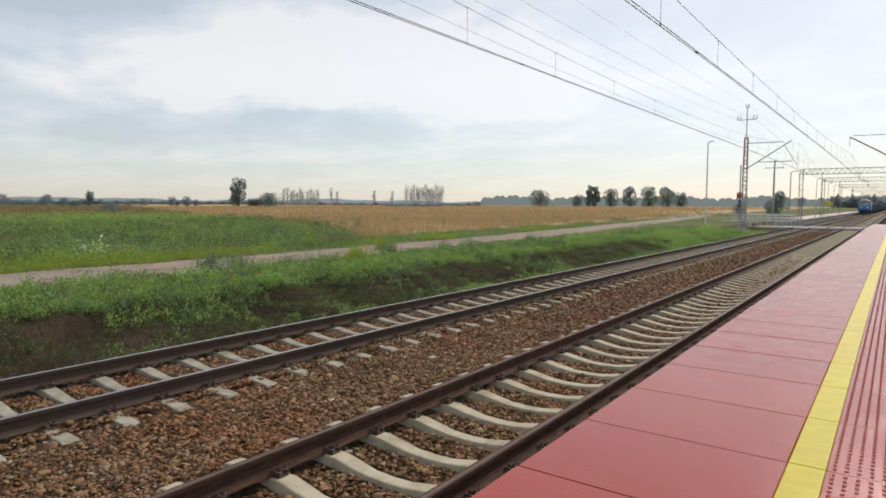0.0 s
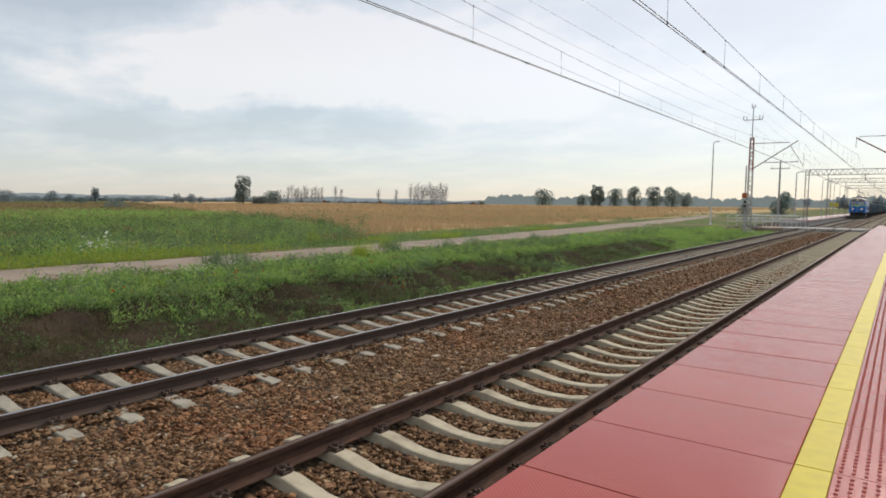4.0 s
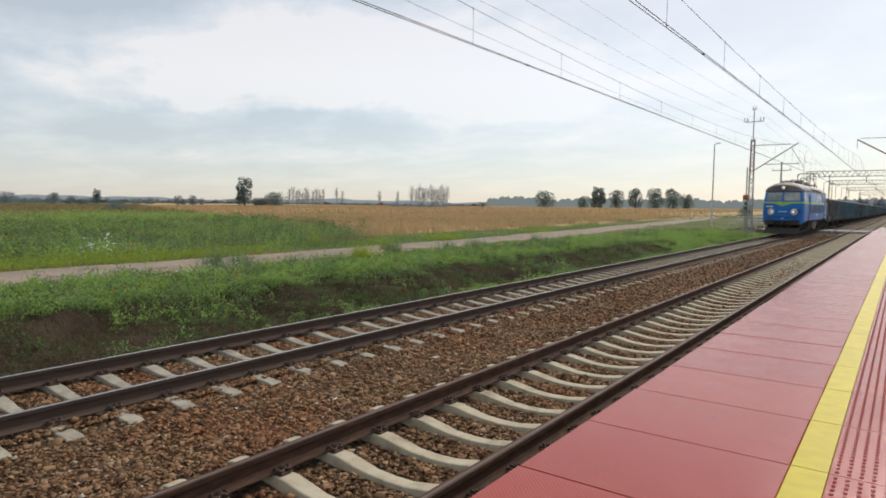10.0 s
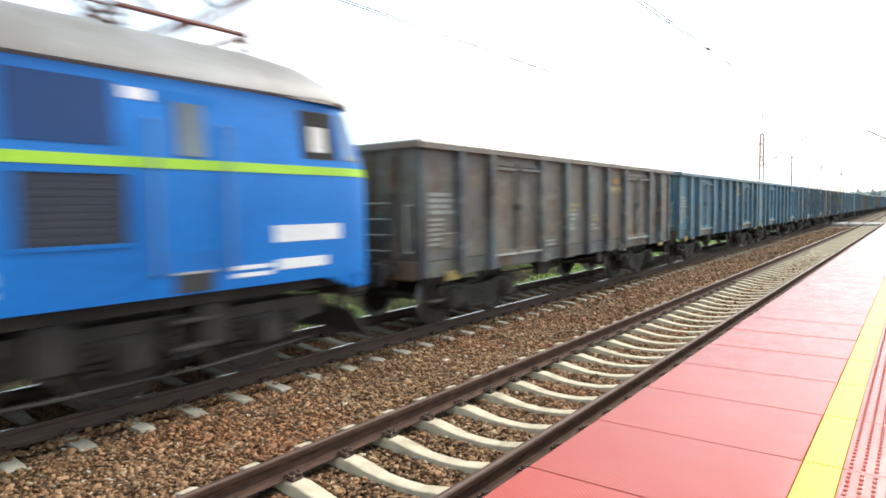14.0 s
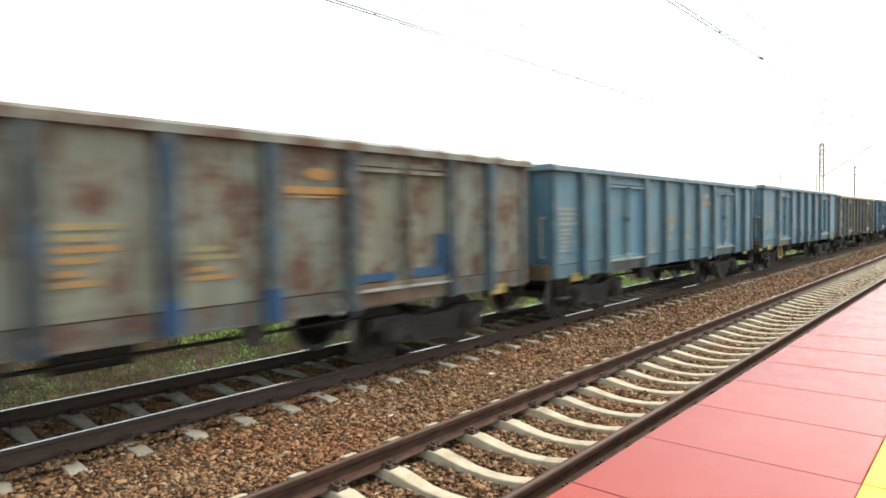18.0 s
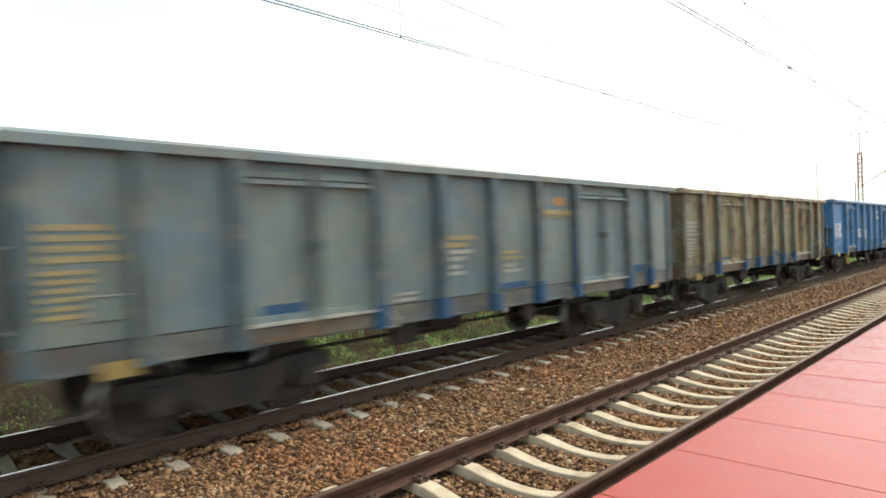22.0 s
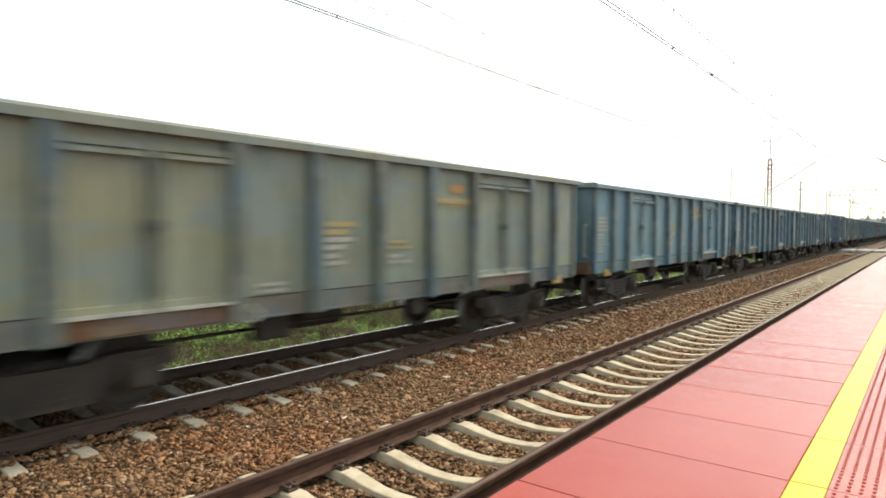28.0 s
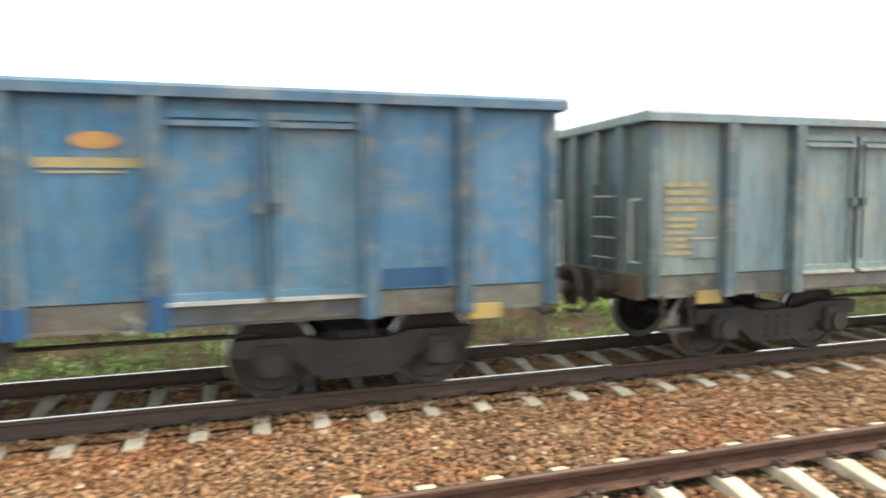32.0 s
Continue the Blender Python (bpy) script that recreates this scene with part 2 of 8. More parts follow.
def make_paint():
    """Wagon paint: the object's own colour, faded, streaked, chipped and rusted; the colour's alpha is how far the rust has gone."""
    m = Mat("wagon_paint", 0.6, 0, 0.35)
    info = m.node("ShaderNodeObjectInfo")
    v = m.xyz(shift=True)
    streak = m.xyz((3.2, 3.2, 0.5), shift=True)
    fade = m.noise(0.9, 4, 0.6, v)
    own = m.mix(0.6, info.outputs["Color"], (0.24, 0.31, 0.31))
    c = m.mix(m.ramp(fade, [(0.38, 0.0), (0.68, 0.6)]), info.outputs["Color"], own)
    sheet = m.ramp(info.outputs["Random"], [(0.0, (0.70, 0.74, 0.80)), (0.3, (0.82, 0.92, 1.0)), (0.6, (0.95, 0.95, 0.93)), (1.0, (1.0, 0.95, 0.85))])
    c = m.mix(0.8, c, sheet, "MULTIPLY")
    c = m.mix(0.75, c, m.ramp(m.noise(2.2, 5, 0.65, streak), [(0.28, 0.5), (0.6, 1.0)]), "MULTIPLY")
    repaint = m.ramp(m.noise(1.1, 5, 0.68, m.xyz((1.0, 0.6, 1.4), shift=True)), [(0.47, 0.0), (0.58, 0.8)])
    repaint = m.math("MULTIPLY", repaint, m.math("SUBTRACT", 1.0, info.outputs["Alpha"]))
    c = m.mix(repaint, c, m.mix(0.5, info.outputs["Color"], (0.035, 0.155, 0.29)))
    worn_off = m.ramp(m.noise(2.6, 6, 0.72, m.xyz((1.0, 0.6, 1.2), shift=True)), [(0.50, 0.0), (0.66, 0.55)])
    c = m.mix(m.math("MULTIPLY", worn_off, m.math("MINIMUM", m.math("MULTIPLY", info.outputs["Alpha"], 2.2), 1.0)), c, (0.23, 0.215, 0.17))
    grime = m.ramp(m.noise(5.0, 4, 0.65, streak), [(0.54, 0.0), (0.75, 0.65)])
    c = m.mix(grime, c, (0.075, 0.07, 0.06))
    spots = m.noise(2.2, 7, 0.72, m.xyz((1.3, 1.3, 0.8), shift=True))
    edge = m.math("SUBTRACT", 0.82, m.math("MULTIPLY", info.outputs["Alpha"], 0.36))
    rust = m.math("MINIMUM", m.math("MAXIMUM", m.math("MULTIPLY", m.math("SUBTRACT", spots, edge), 8.0), 0.0), 1.0)
    c = m.mix(rust, c, m.ramp(m.noise(14, 3, 0.6, v), [(0.3, (0.07, 0.040, 0.029)), (0.7, (0.165, 0.088, 0.055))]))
    m.colour(c)
    m.rough(m.math("ADD", 0.5, m.math("MULTIPLY", rust, 0.35)))
    m.bump(m.noise(1.3, 3, 0.5, v), 0.03, 0.35)
    return m.m


def make_ground():
    """Soil under everything: bare earth on the bank, green weeds, a ripe field."""
    m = Mat("soil_and_field", 0.95, 0, 0.1)
    pos = m.node("ShaderNodeNewGeometry").outputs["Position"]
    s = m.node("ShaderNodeSeparateXYZ")
    m.put(pos, s.inputs[0])
    x, y = s.outputs[0], s.outputs[1]
    n_big, n_mid = m.noise(0.06, 4, 0.6), m.noise(0.7, 5, 0.6)
    n_fine = m.noise(9.0, 4, 0.65)
    earth = m.ramp(n_mid, [(0.32, (0.02, 0.015, 0.011)), (0.48, (0.045, 0.031, 0.022)), (0.6, (0.07, 0.048, 0.033)), (0.8, (0.05, 0.052, 0.023))])
    green = m.ramp(n_mid, [(0.3, (0.055, 0.09, 0.025)), (0.55, (0.095, 0.145, 0.036)), (0.75, (0.17, 0.165, 0.07))])
    green = m.mix(m.ramp(m.noise(0.05, 5, 0.65), [(0.45, 0.0), (0.6, 0.8)]), green, (0.20, 0.15, 0.075))
    wheat = m.ramp(m.noise(0.12, 6, 0.7), [(0.3, (0.36, 0.255, 0.125)), (0.55, (0.47, 0.335, 0.17)), (0.7, (0.32, 0.27, 0.12))])
    wob = m.math("MULTIPLY", m.math("SUBTRACT", n_big, 0.5), 22.0)
    # the ripe field lies beyond a slanting edge; a strip of weeds goes with the road
    side = m.math("SUBTRACT", m.math("ADD", y, wob), m.math("ADD", 17.4, m.math("MULTIPLY", x, -0.47)))
    field = m.math("MINIMUM", m.math("MAXIMUM", m.math("MULTIPLY", side, 0.35), 0.0), 1.0)
    out = m.math("MINIMUM", m.math("MAXIMUM", m.math("MULTIPLY", m.math("SUBTRACT", m.math("ADD", m.math("MULTIPLY", wob, 0.15), -27.0), x), 0.6), 0.0), 1.0)
    land = m.mix(m.math("MULTIPLY", field, out), green, wheat)
    top = m.math("MINIMUM", m.math("MAXIMUM", m.math("ADD", m.math("MULTIPLY", m.math("ADD", x, 12.0), -1.0), m.math("MULTIPLY", m.math("SUBTRACT", n_mid, 0.5), 3.0)), 0.0), 1.0)
    m.colour(m.mix(0.5, m.mix(top, earth, land), m.ramp(n_fine, [(0.3, 0.5), (0.65, 1.0)]), "MULTIPLY"))
    m.bump(n_fine, 0.06, 0.8)
    return m.m


def make_ballast(name, tones):
    m = Mat(name, 0.92, 0, 0.2)
    v = m.node("ShaderNodeTexVoronoi", Scale=17.0)
    m.put(m.xyz(), v.inputs["Vector"])
    c = m.ramp(m.node("ShaderNodeSeparateColor").outputs[0], tones)
    sp = [n for n in m.nt.nodes if n.bl_idname == "ShaderNodeSeparateColor"][0]
    m.put(v.outputs["Color"], sp.inputs[0])
    # shade in the gaps between stones is put into the colour
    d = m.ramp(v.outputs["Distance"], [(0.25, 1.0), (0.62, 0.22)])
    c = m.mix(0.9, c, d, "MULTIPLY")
    big = m.noise(0.5, 4, 0.6)
    c = m.mix(0.45, c, m.ramp(big, [(0.3, 0.5), (0.7, 1.0)]), "MULTIPLY")
    m.colour(c)
    m.bump(d, 0.04, 0.9)
    return m.m


def make_platform_red():
    """Moulded resin deck with a fine raised lozenge grain."""
    m = Mat("red_resin_deck", 0.3, 0, 0.56)
    info = m.node("ShaderNodeObjectInfo")
    tint = m.ramp(info.outputs["Random"], [(0.0, (0.325, 0.029, 0.010)), (1.0, (0.365, 0.036, 0.014))])
    v = m.xyz(shift=True)
    dust = m.ramp(m.noise(1.3, 5, 0.65, v), [(0.42, 0.0), (0.72, 0.2)])
    c = m.mix(dust, tint, (0.36, 0.085, 0.05))
    rot = m.node("ShaderNodeMapping")
    rot.inputs["Rotation"].default_value = (0, 0, radians(45))
    rot.inputs["Scale"].default_value = (48, 48, 48)
    m.put(m.coord, rot.inputs[0])
    ch = m.node("ShaderNodeTexVoronoi", Scale=1.0, Randomness=0.0)
    m.put(rot.outputs[0], ch.inputs["Vector"])
    fine = m.ramp(ch.outputs["Distance"], [(0.25, 1.0), (0.5, 0.0)])
    c = m.mix(0.18, c, m.ramp(ch.outputs["Distance"], [(0.3, 1.0), (0.55, 0.5)]), "MULTIPLY")
    m.colour(c)
    m.rough(m.ramp(m.noise(3.0, 4, 0.6, v), [(0.3, 0.13), (0.7, 0.26)]))
    m.bump(fine, 0.002, 0.25)
    return m.m


def make_concrete(name, base, dark, scale=5.0, stain=(0.1, 0.085, 0.07)):
    m = Mat(name, 0.95, 0, 0.08)
    v = m.xyz(shift=True)
    c = m.ramp(m.noise(scale, 5, 0.65, v), [(0.3, dark), (0.6, base)])
    c = m.mix(m.ramp(m.noise(scale * 0.6, 4, 0.6, m.xyz((1, 1, 2), shift=True)), [(0.58, 0.0), (0.8, 0.6)]), c, stain)
    f = m.noise(90, 3, 0.6, v)
    m.colour(m.mix(0.25, c, m.ramp(f, [(0.3, 0.6), (0.6, 1.0)]), "MULTIPLY"))
    m.bump(f, 0.003, 0.5)
    return m.m


def make_rail_side(name, rust):
    m = Mat(name, 0.85, 0.0, 0.15)
    v = m.xyz((1, 0.25, 1))
    c = m.ramp(m.noise(22, 5, 0.6, v), [(0.3, (0.045, 0.026, 0.02)), (0.55, (0.078, 0.043, 0.03)), (0.75, (0.12, 0.065, 0.043))])
    c = m.mix(0.5 * (1 - rust), c, (0.085, 0.070, 0.060))
    m.colour(c)
    m.bump(m.noise(140, 3), 0.002, 0.5)
    return m.m


M_GROUND = make_ground()
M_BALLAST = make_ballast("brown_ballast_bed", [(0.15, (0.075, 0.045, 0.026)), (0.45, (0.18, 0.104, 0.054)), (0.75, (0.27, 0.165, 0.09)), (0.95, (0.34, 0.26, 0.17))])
M_STONE = island_mix("brown_ballast_stone", [(0.0, (0.155, 0.083, 0.044)), (0.3, (0.225, 0.121, 0.06)), (0.62, (0.275, 0.155, 0.078)), (0.9, (0.32, 0.195, 0.105)), (0.985, (0.36, 0.27, 0.17)), (1.0, (0.50, 0.47, 0.40))], 0.9, 60.0, 0.004, 0.3, True)
M_CONC_NEAR = make_concrete("cream_concrete_sleeper", (0.50, 0.445, 0.335), (0.35, 0.30, 0.215))
M_CONC_FAR = make_concrete("grey_concrete_sleeper", (0.37, 0.345, 0.28), (0.24, 0.22, 0.175))
M_CONC = make_concrete("grey_cast_concrete", (0.40, 0.39, 0.37), (0.26, 0.25, 0.24), 2.0)
M_RAIL = make_rail_side("rusty_rail_steel", 1.0)
M_RAILGREY = make_rail_side("grey_brown_rail_steel", 0.0)
M_RAILTOP = worn("bright_rail_head", (0.62, 0.61, 0.60), (0.46, 0.44, 0.43), 0.16, 1.0, 8, 0.0)
M_RAILRUST = worn("dull_rusty_rail_head", (0.17, 0.125, 0.105), (0.11, 0.075, 0.06), 0.55, 0.35, 8, 0.001, 0.55, 0.2)
M_CLIP = worn("rusty_spring_clip", (0.085, 0.055, 0.042), (0.12, 0.075, 0.055), 0.7, 0.4, 30)
M_RED = make_platform_red()
M_REDDOT = worn("red_tactile_stud", (0.29, 0.026, 0.013), (0.22, 0.02, 0.012), 0.7, 0, 9, 0.001, 0.62, 0.2)
M_YELLOW = worn("yellow_platform_line", (0.55, 0.45, 0.014), (0.49, 0.395, 0.022), 0.5, 0, 1.2, 0.0, 0.66, 0.2)
M_ROAD = worn("pale_dirt_road", (0.30, 0.235, 0.18), (0.20, 0.155, 0.115), 0.95, 0, 2.5, 0.03, 0.55)
M_GRASS = leafy("meadow_grass", [(0.0, (0.085, 0.15, 0.05)), (0.35, (0.14, 0.255, 0.085)), (0.7, (0.205, 0.34, 0.115)), (0.9, (0.28, 0.34, 0.135)), (1.0, (0.37, 0.32, 0.18))])
M_BUSHY = leafy("tall_field_weeds", [(0.0, (0.135, 0.235, 0.06)), (0.4, (0.23, 0.39, 0.095)), (0.8, (0.31, 0.465, 0.125)), (1.0, (0.40, 0.44, 0.16))])
M_DOCK = leafy("grey_green_weeds", [(0.0, (0.09, 0.15, 0.07)), (0.5, (0.145, 0.225, 0.105)), (1.0, (0.21, 0.295, 0.145))])
M_SHRUB = leafy("dark_shrub_leaves", [(0.0, (0.07, 0.115, 0.045)), (0.5, (0.11, 0.17, 0.06)), (1.0, (0.16, 0.235, 0.085))])
M_LIMEWEED = leafy("yellow_green_weeds", [(0.0, (0.17, 0.24, 0.03)), (0.5, (0.27, 0.36, 0.045)), (1.0, (0.38, 0.42, 0.075))])
M_DRYGRASS = leafy("reddish_dry_grass", [(0.0, (0.17, 0.14, 0.065)), (0.5, (0.25, 0.19, 0.09)), (1.0, (0.33, 0.25, 0.13))])
M_DRY = leafy("dry_bank_stalks", [(0.0, (0.055, 0.042, 0.026)), (0.35, (0.10, 0.08, 0.046)), (0.7, (0.085, 0.105, 0.034)), (1.0, (0.19, 0.155, 0.09))])
M_WHEAT = leafy("ripe_wheat", [(0.0, (0.33, 0.225, 0.12)), (0.5, (0.42, 0.29, 0.16)), (0.85, (0.48, 0.34, 0.195)), (1.0, (0.30, 0.27, 0.12))])
M_POPPY = leafy("poppy_petals", [(0.0, (0.50, 0.035, 0.012)), (1.0, (0.62, 0.08, 0.02))])
M_WHITEFLOWER = leafy("white_flower_heads", [(0.0, (0.55, 0.57, 0.5)), (1.0, (0.75, 0.75, 0.70))])
M_YELLOWFLOWER = leafy("yellow_flower_heads", [(0.0, (0.45, 0.40, 0.05)), (1.0, (0.55, 0.50, 0.10))])
# distant leaves: air haze is put into their pale, bluish colours
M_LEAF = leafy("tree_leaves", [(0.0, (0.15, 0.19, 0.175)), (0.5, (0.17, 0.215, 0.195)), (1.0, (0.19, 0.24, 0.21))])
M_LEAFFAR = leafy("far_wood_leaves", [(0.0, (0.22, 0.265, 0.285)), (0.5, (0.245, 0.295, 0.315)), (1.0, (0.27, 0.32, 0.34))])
M_BARK = worn("grey_bark", (0.11, 0.095, 0.08), (0.06, 0.05, 0.04), 0.9, 0, 8)
# bark of the far bare trees, paled in its colour for haze
M_BARKPALE = worn("pale_dead_bark", (0.42, 0.42, 0.42), (0.32, 0.32, 0.33), 0.9, 0, 8)
M_STEEL = worn("galvanised_steel", (0.42, 0.42, 0.42), (0.28, 0.27, 0.26), 0.6, 0.3, 5)
M_MAST = worn("weathered_mast_steel", (0.25, 0.24, 0.23), (0.16, 0.12, 0.10), 0.75, 0.2, 5)
M_MASTRED = worn("faded_red_mast_paint", (0.30, 0.10, 0.07), (0.18, 0.08, 0.06), 0.7, 0, 5)
M_WHITE = worn("white_paint", (0.68, 0.68, 0.66), (0.45, 0.44, 0.41), 0.55, 0, 4)
M_WIRE = worn("copper_wire", (0.07, 0.065, 0.06), (0.05, 0.045, 0.04), 0.5, 0.6, 5, 0.0)
M_PORCELAIN = worn("brown_porcelain", (0.16, 0.08, 0.05), (0.10, 0.05, 0.035), 0.3, 0, 8)
M_CABDARK = worn("dark_cab_inside", (0.022, 0.022, 0.022), (0.035, 0.033, 0.03), 0.95, 0, 6)
M_BLACK = worn("black_plastic", (0.025, 0.025, 0.026), (0.05, 0.048, 0.045), 0.5, 0, 6)
M_ORANGE = worn("orange_signal_board", (0.55, 0.12, 0.03), (0.35, 0.10, 0.04), 0.5, 0, 5)
M_SIGNYEL = worn("yellow_sign", (0.55, 0.55, 0.05), (0.42, 0.42, 0.06), 0.5, 0, 5)
M_BLUESIGN = worn("blue_grey_sign", (0.25, 0.33, 0.40), (0.2, 0.25, 0.3), 0.5, 0, 5)
M_HOUSE = worn("pale_house_wall", (0.60, 0.57, 0.52), (0.45, 0.42, 0.38), 0.9, 0, 1)
M_ROOFTILE = worn("brown_house_roof", (0.20, 0.10, 0.07), (0.13, 0.08, 0.06), 0.9, 0, 1)
M_PAINT = make_paint()
M_SILL = worn("rusty_brown_sill", (0.165, 0.112, 0.07), (0.085, 0.062, 0.046), 0.8, 0.1, 5, 0.006, 0.5)
# soot, and the shade under the stock, both put into this dark tone
M_BOGIE = worn("sooty_bogie_iron", (0.027, 0.024, 0.022), (0.058, 0.047, 0.039), 0.8, 0.2, 6, 0.006, 0.58)
M_WHEEL = worn("dark_wheel_steel", (0.048, 0.042, 0.038), (0.085, 0.066, 0.052), 0.65, 0.5, 6)
M_TREAD = worn("bright_wheel_tread", (0.42, 0.42, 0.43), (0.26, 0.25, 0.24), 0.35, 0.9, 8)
M_STENCIL = worn("faded_white_stencil", (0.40, 0.40, 0.35), (0.24, 0.26, 0.25), 0.7, 0, 30, 0.0, 0.55)
M_YSTENCIL = worn("faded_yellow_stencil", (0.40, 0.31, 0.13), (0.24, 0.22, 0.13), 0.7, 0, 30, 0.0, 0.55)
M_OSTENCIL = worn("faded_orange_stencil", (0.50, 0.25, 0.07), (0.30, 0.20, 0.09), 0.7, 0, 30, 0.0, 0.55)
M_BLUEPATCH = worn("fresh_blue_patch", (0.007, 0.066, 0.162), (0.018, 0.072, 0.132), 0.6, 0, 9, 0.002)
M_YBOX = worn("ochre_plate", (0.42, 0.30, 0.09), (0.25, 0.19, 0.09), 0.7, 0, 12)
M_LBLUE = worn("locomotive_blue", (0.003, 0.155, 0.52), (0.006, 0.115, 0.41), 0.3, 0, 2.2, 0.001, 0.62, 0.28)
M_LIME = worn("lime_stripe", (0.33, 0.60, 0.02), (0.24, 0.42, 0.03), 0.4, 0, 3, 0.001, 0.7)
M_LROOF = worn("silver_grey_roof", (0.225, 0.228, 0.23), (0.14, 0.13, 0.12), 0.62, 0.1, 2.5, 0.003, 0.55)
M_SOOT = worn("brown_sooty_roof", (0.11, 0.088, 0.074), (0.17, 0.155, 0.14), 0.7, 0.1, 2.5, 0.003, 0.6)
M_MARK = worn("clean_white_lettering", (0.78, 0.79, 0.80), (0.66, 0.68, 0.70), 0.5, 0, 4, 0.0)
M_RAILBLUE = worn("dusty_blue_handrail", (0.12, 0.20, 0.33), (0.09, 0.14, 0.22), 0.5, 0, 6, 0.0)
M_GRILLE = worn("dark_blue_grille", (0.018, 0.025, 0.045), (0.035, 0.038, 0.045), 0.6, 0.1, 8)
M_SLAT = worn("grille_slat", (0.021, 0.028, 0.047), (0.024, 0.028, 0.038), 0.55, 0.2, 8)
M_PANTO = worn("red_brown_pantograph", (0.17, 0.055, 0.04), (0.10, 0.05, 0.04), 0.6, 0.2, 8)
M_TANK = worn("dusty_tank", (0.13, 0.115, 0.095), (0.08, 0.066, 0.054), 0.8, 0.1, 4, 0.004, 0.55)
M_LAMPGLASS = glow("lit_headlamp", (1.0, 0.74, 0.52), 0.9)
M_LAMPDIM = glow("dim_headlamp", (1.0, 0.78, 0.55), 0.4)
M_CHROME = worn("grey_lamp_ring", (0.62, 0.62, 0.60), (0.45, 0.44, 0.42), 0.4, 0.2, 8)
M_GRILLE2 = worn("dark_blue_window_panel", (0.006, 0.045, 0.17), (0.008, 0.038, 0.13), 0.5, 0, 3, 0.001, 0.62, 0.25)
M_PLOUGH = worn("dusty_plough", (0.042, 0.038, 0.035), (0.075, 0.066, 0.058), 0.8, 0.1, 4, 0.004)


# Glass: sky reflection and light through the cab are put into the pale tone.
def make_pane(name, dark, pale):
    m = Mat(name, 0.08, 0, 0.8)
    v = m.xyz(shift=True)
    m.colour(m.ramp(m.noise(0.9, 3, 0.5, v), [(0.35, dark), (0.65, pale)]))
    return m.m


M_PANE = make_pane("grey_cab_pane", (0.15, 0.18, 0.185), (0.34, 0.38, 0.38))
M_PANEDARK = make_pane("dark_cab_pane", (0.05, 0.07, 0.085), (0.15, 0.18, 0.20))
M_SAND = worn("sandy_track_fill", (0.27, 0.235, 0.165), (0.17, 0.15, 0.10), 0.95, 0, 4, 0.02, 0.55, 0.08)


# ---------------------------------------------------------------- mesh helpers
def box(bm, x0, y0, z0, x1, y1, z1, bevel=0.0):
    vs = [bm.verts.new(p) for p in ((x0, y0, z0), (x1, y0, z0), (x1, y1, z0), (x0, y1, z0), (x0, y0, z1), (x1, y0, z1), (x1, y1, z1), (x0, y1, z1))]
    fs = [bm.faces.new([vs[i] for i in q]) for q in ((3, 2, 1, 0), (4, 5, 6, 7), (0, 1, 5, 4), (1, 2, 6, 5), (2, 3, 7, 6), (3, 0, 4, 7))]
    if bevel:
        es = {e for f in fs for e in f.edges}
        bmesh.ops.bevel(bm, geom=list(es), offset=bevel, segments=1, affect="EDGES")
    return vs


def tube(bm, a, b, r, seg=8, r2=None, caps=True):
    a, b = Vector(a), Vector(b)
    d = (b - a).normalized()
    u = d.orthogonal().normalized()
    w = d.cross(u)
    r2 = r if r2 is None else r2
    ring = [[bm.verts.new(p + (u * math.cos(t) + w * math.sin(t)) * q) for t in [2 * math.pi * i / seg for i in range(seg)]] for p, q in ((a, r), (b, r2))]
    for i in range(seg):
        j = (i + 1) % seg
        bm.faces.new((ring[0][i], ring[0][j], ring[1][j], ring[1][i]))
    if caps:
        bm.faces.new(ring[0][::-1])
        bm.faces.new(ring[1])


def pipe(bm, pts, r, seg=6):
    for a, b in zip(pts, pts[1:]):
        tube(bm, a, b, r, seg)


def loft(bm, sections, close=True, caps=True):
    """Skin between rings of equal length."""
    rings = [[bm.verts.new(p) for p in s] for s in sections]
    n = len(rings[0])
    for r0, r1 in zip(rings, rings[1:]):
        for i in range(n if close else n - 1):
            j = (i + 1) % n
            bm.faces.new((r0[i], r0[j], r1[j], r1[i]))
    if caps:
        bm.faces.new(rings[0][::-1])
        bm.faces.new(rings[-1])
    return rings


def extrude_y(bm, profile, y0, y1):
    """A profile in x and z drawn along y."""
    loft(bm, [[(x, y0, z) for x, z in profile], [(x, y1, z) for x, z in profile]])


def mesh_of(name, bm, *mats, smooth=False):
    bmesh.ops.recalc_face_normals(bm, faces=bm.faces)
    me = bpy.data.meshes.new(name)
    bm.to_mesh(me)
    bm.free()
    for m in mats:
        me.materials.append(m)
    if smooth:
        me.polygons.foreach_set("use_smooth", [True] * len(me.polygons))
        me.set_sharp_from_angle(angle=radians(35))
    return me


def part(name, bm, material, parent, label="", smooth=False, at=None):
    ob = new(name, mesh_of(name, bm, material, smooth=smooth))
    ob.parent = parent
    if at is not None:
        ob.matrix_basis = at
    return tagged(ob, label)


def thing(name, label, category, group="", kind="", at=None):
    ob = new(name)
    ob.empty_display_size = 0.3
    if at is not None:
        ob.matrix_basis = at
    return tagged(ob, label, category, group, kind)


def solid(name, bm, material, label, category, kind="", group="", smooth=False):
    return tagged(new(name, mesh_of(name, bm, material, smooth=smooth)), label, category, group, kind)


def share(name, me, parent, at, label=""):
    ob = new(name, me)
    ob.parent = parent
    ob.matrix_basis = at
    return tagged(ob, label)


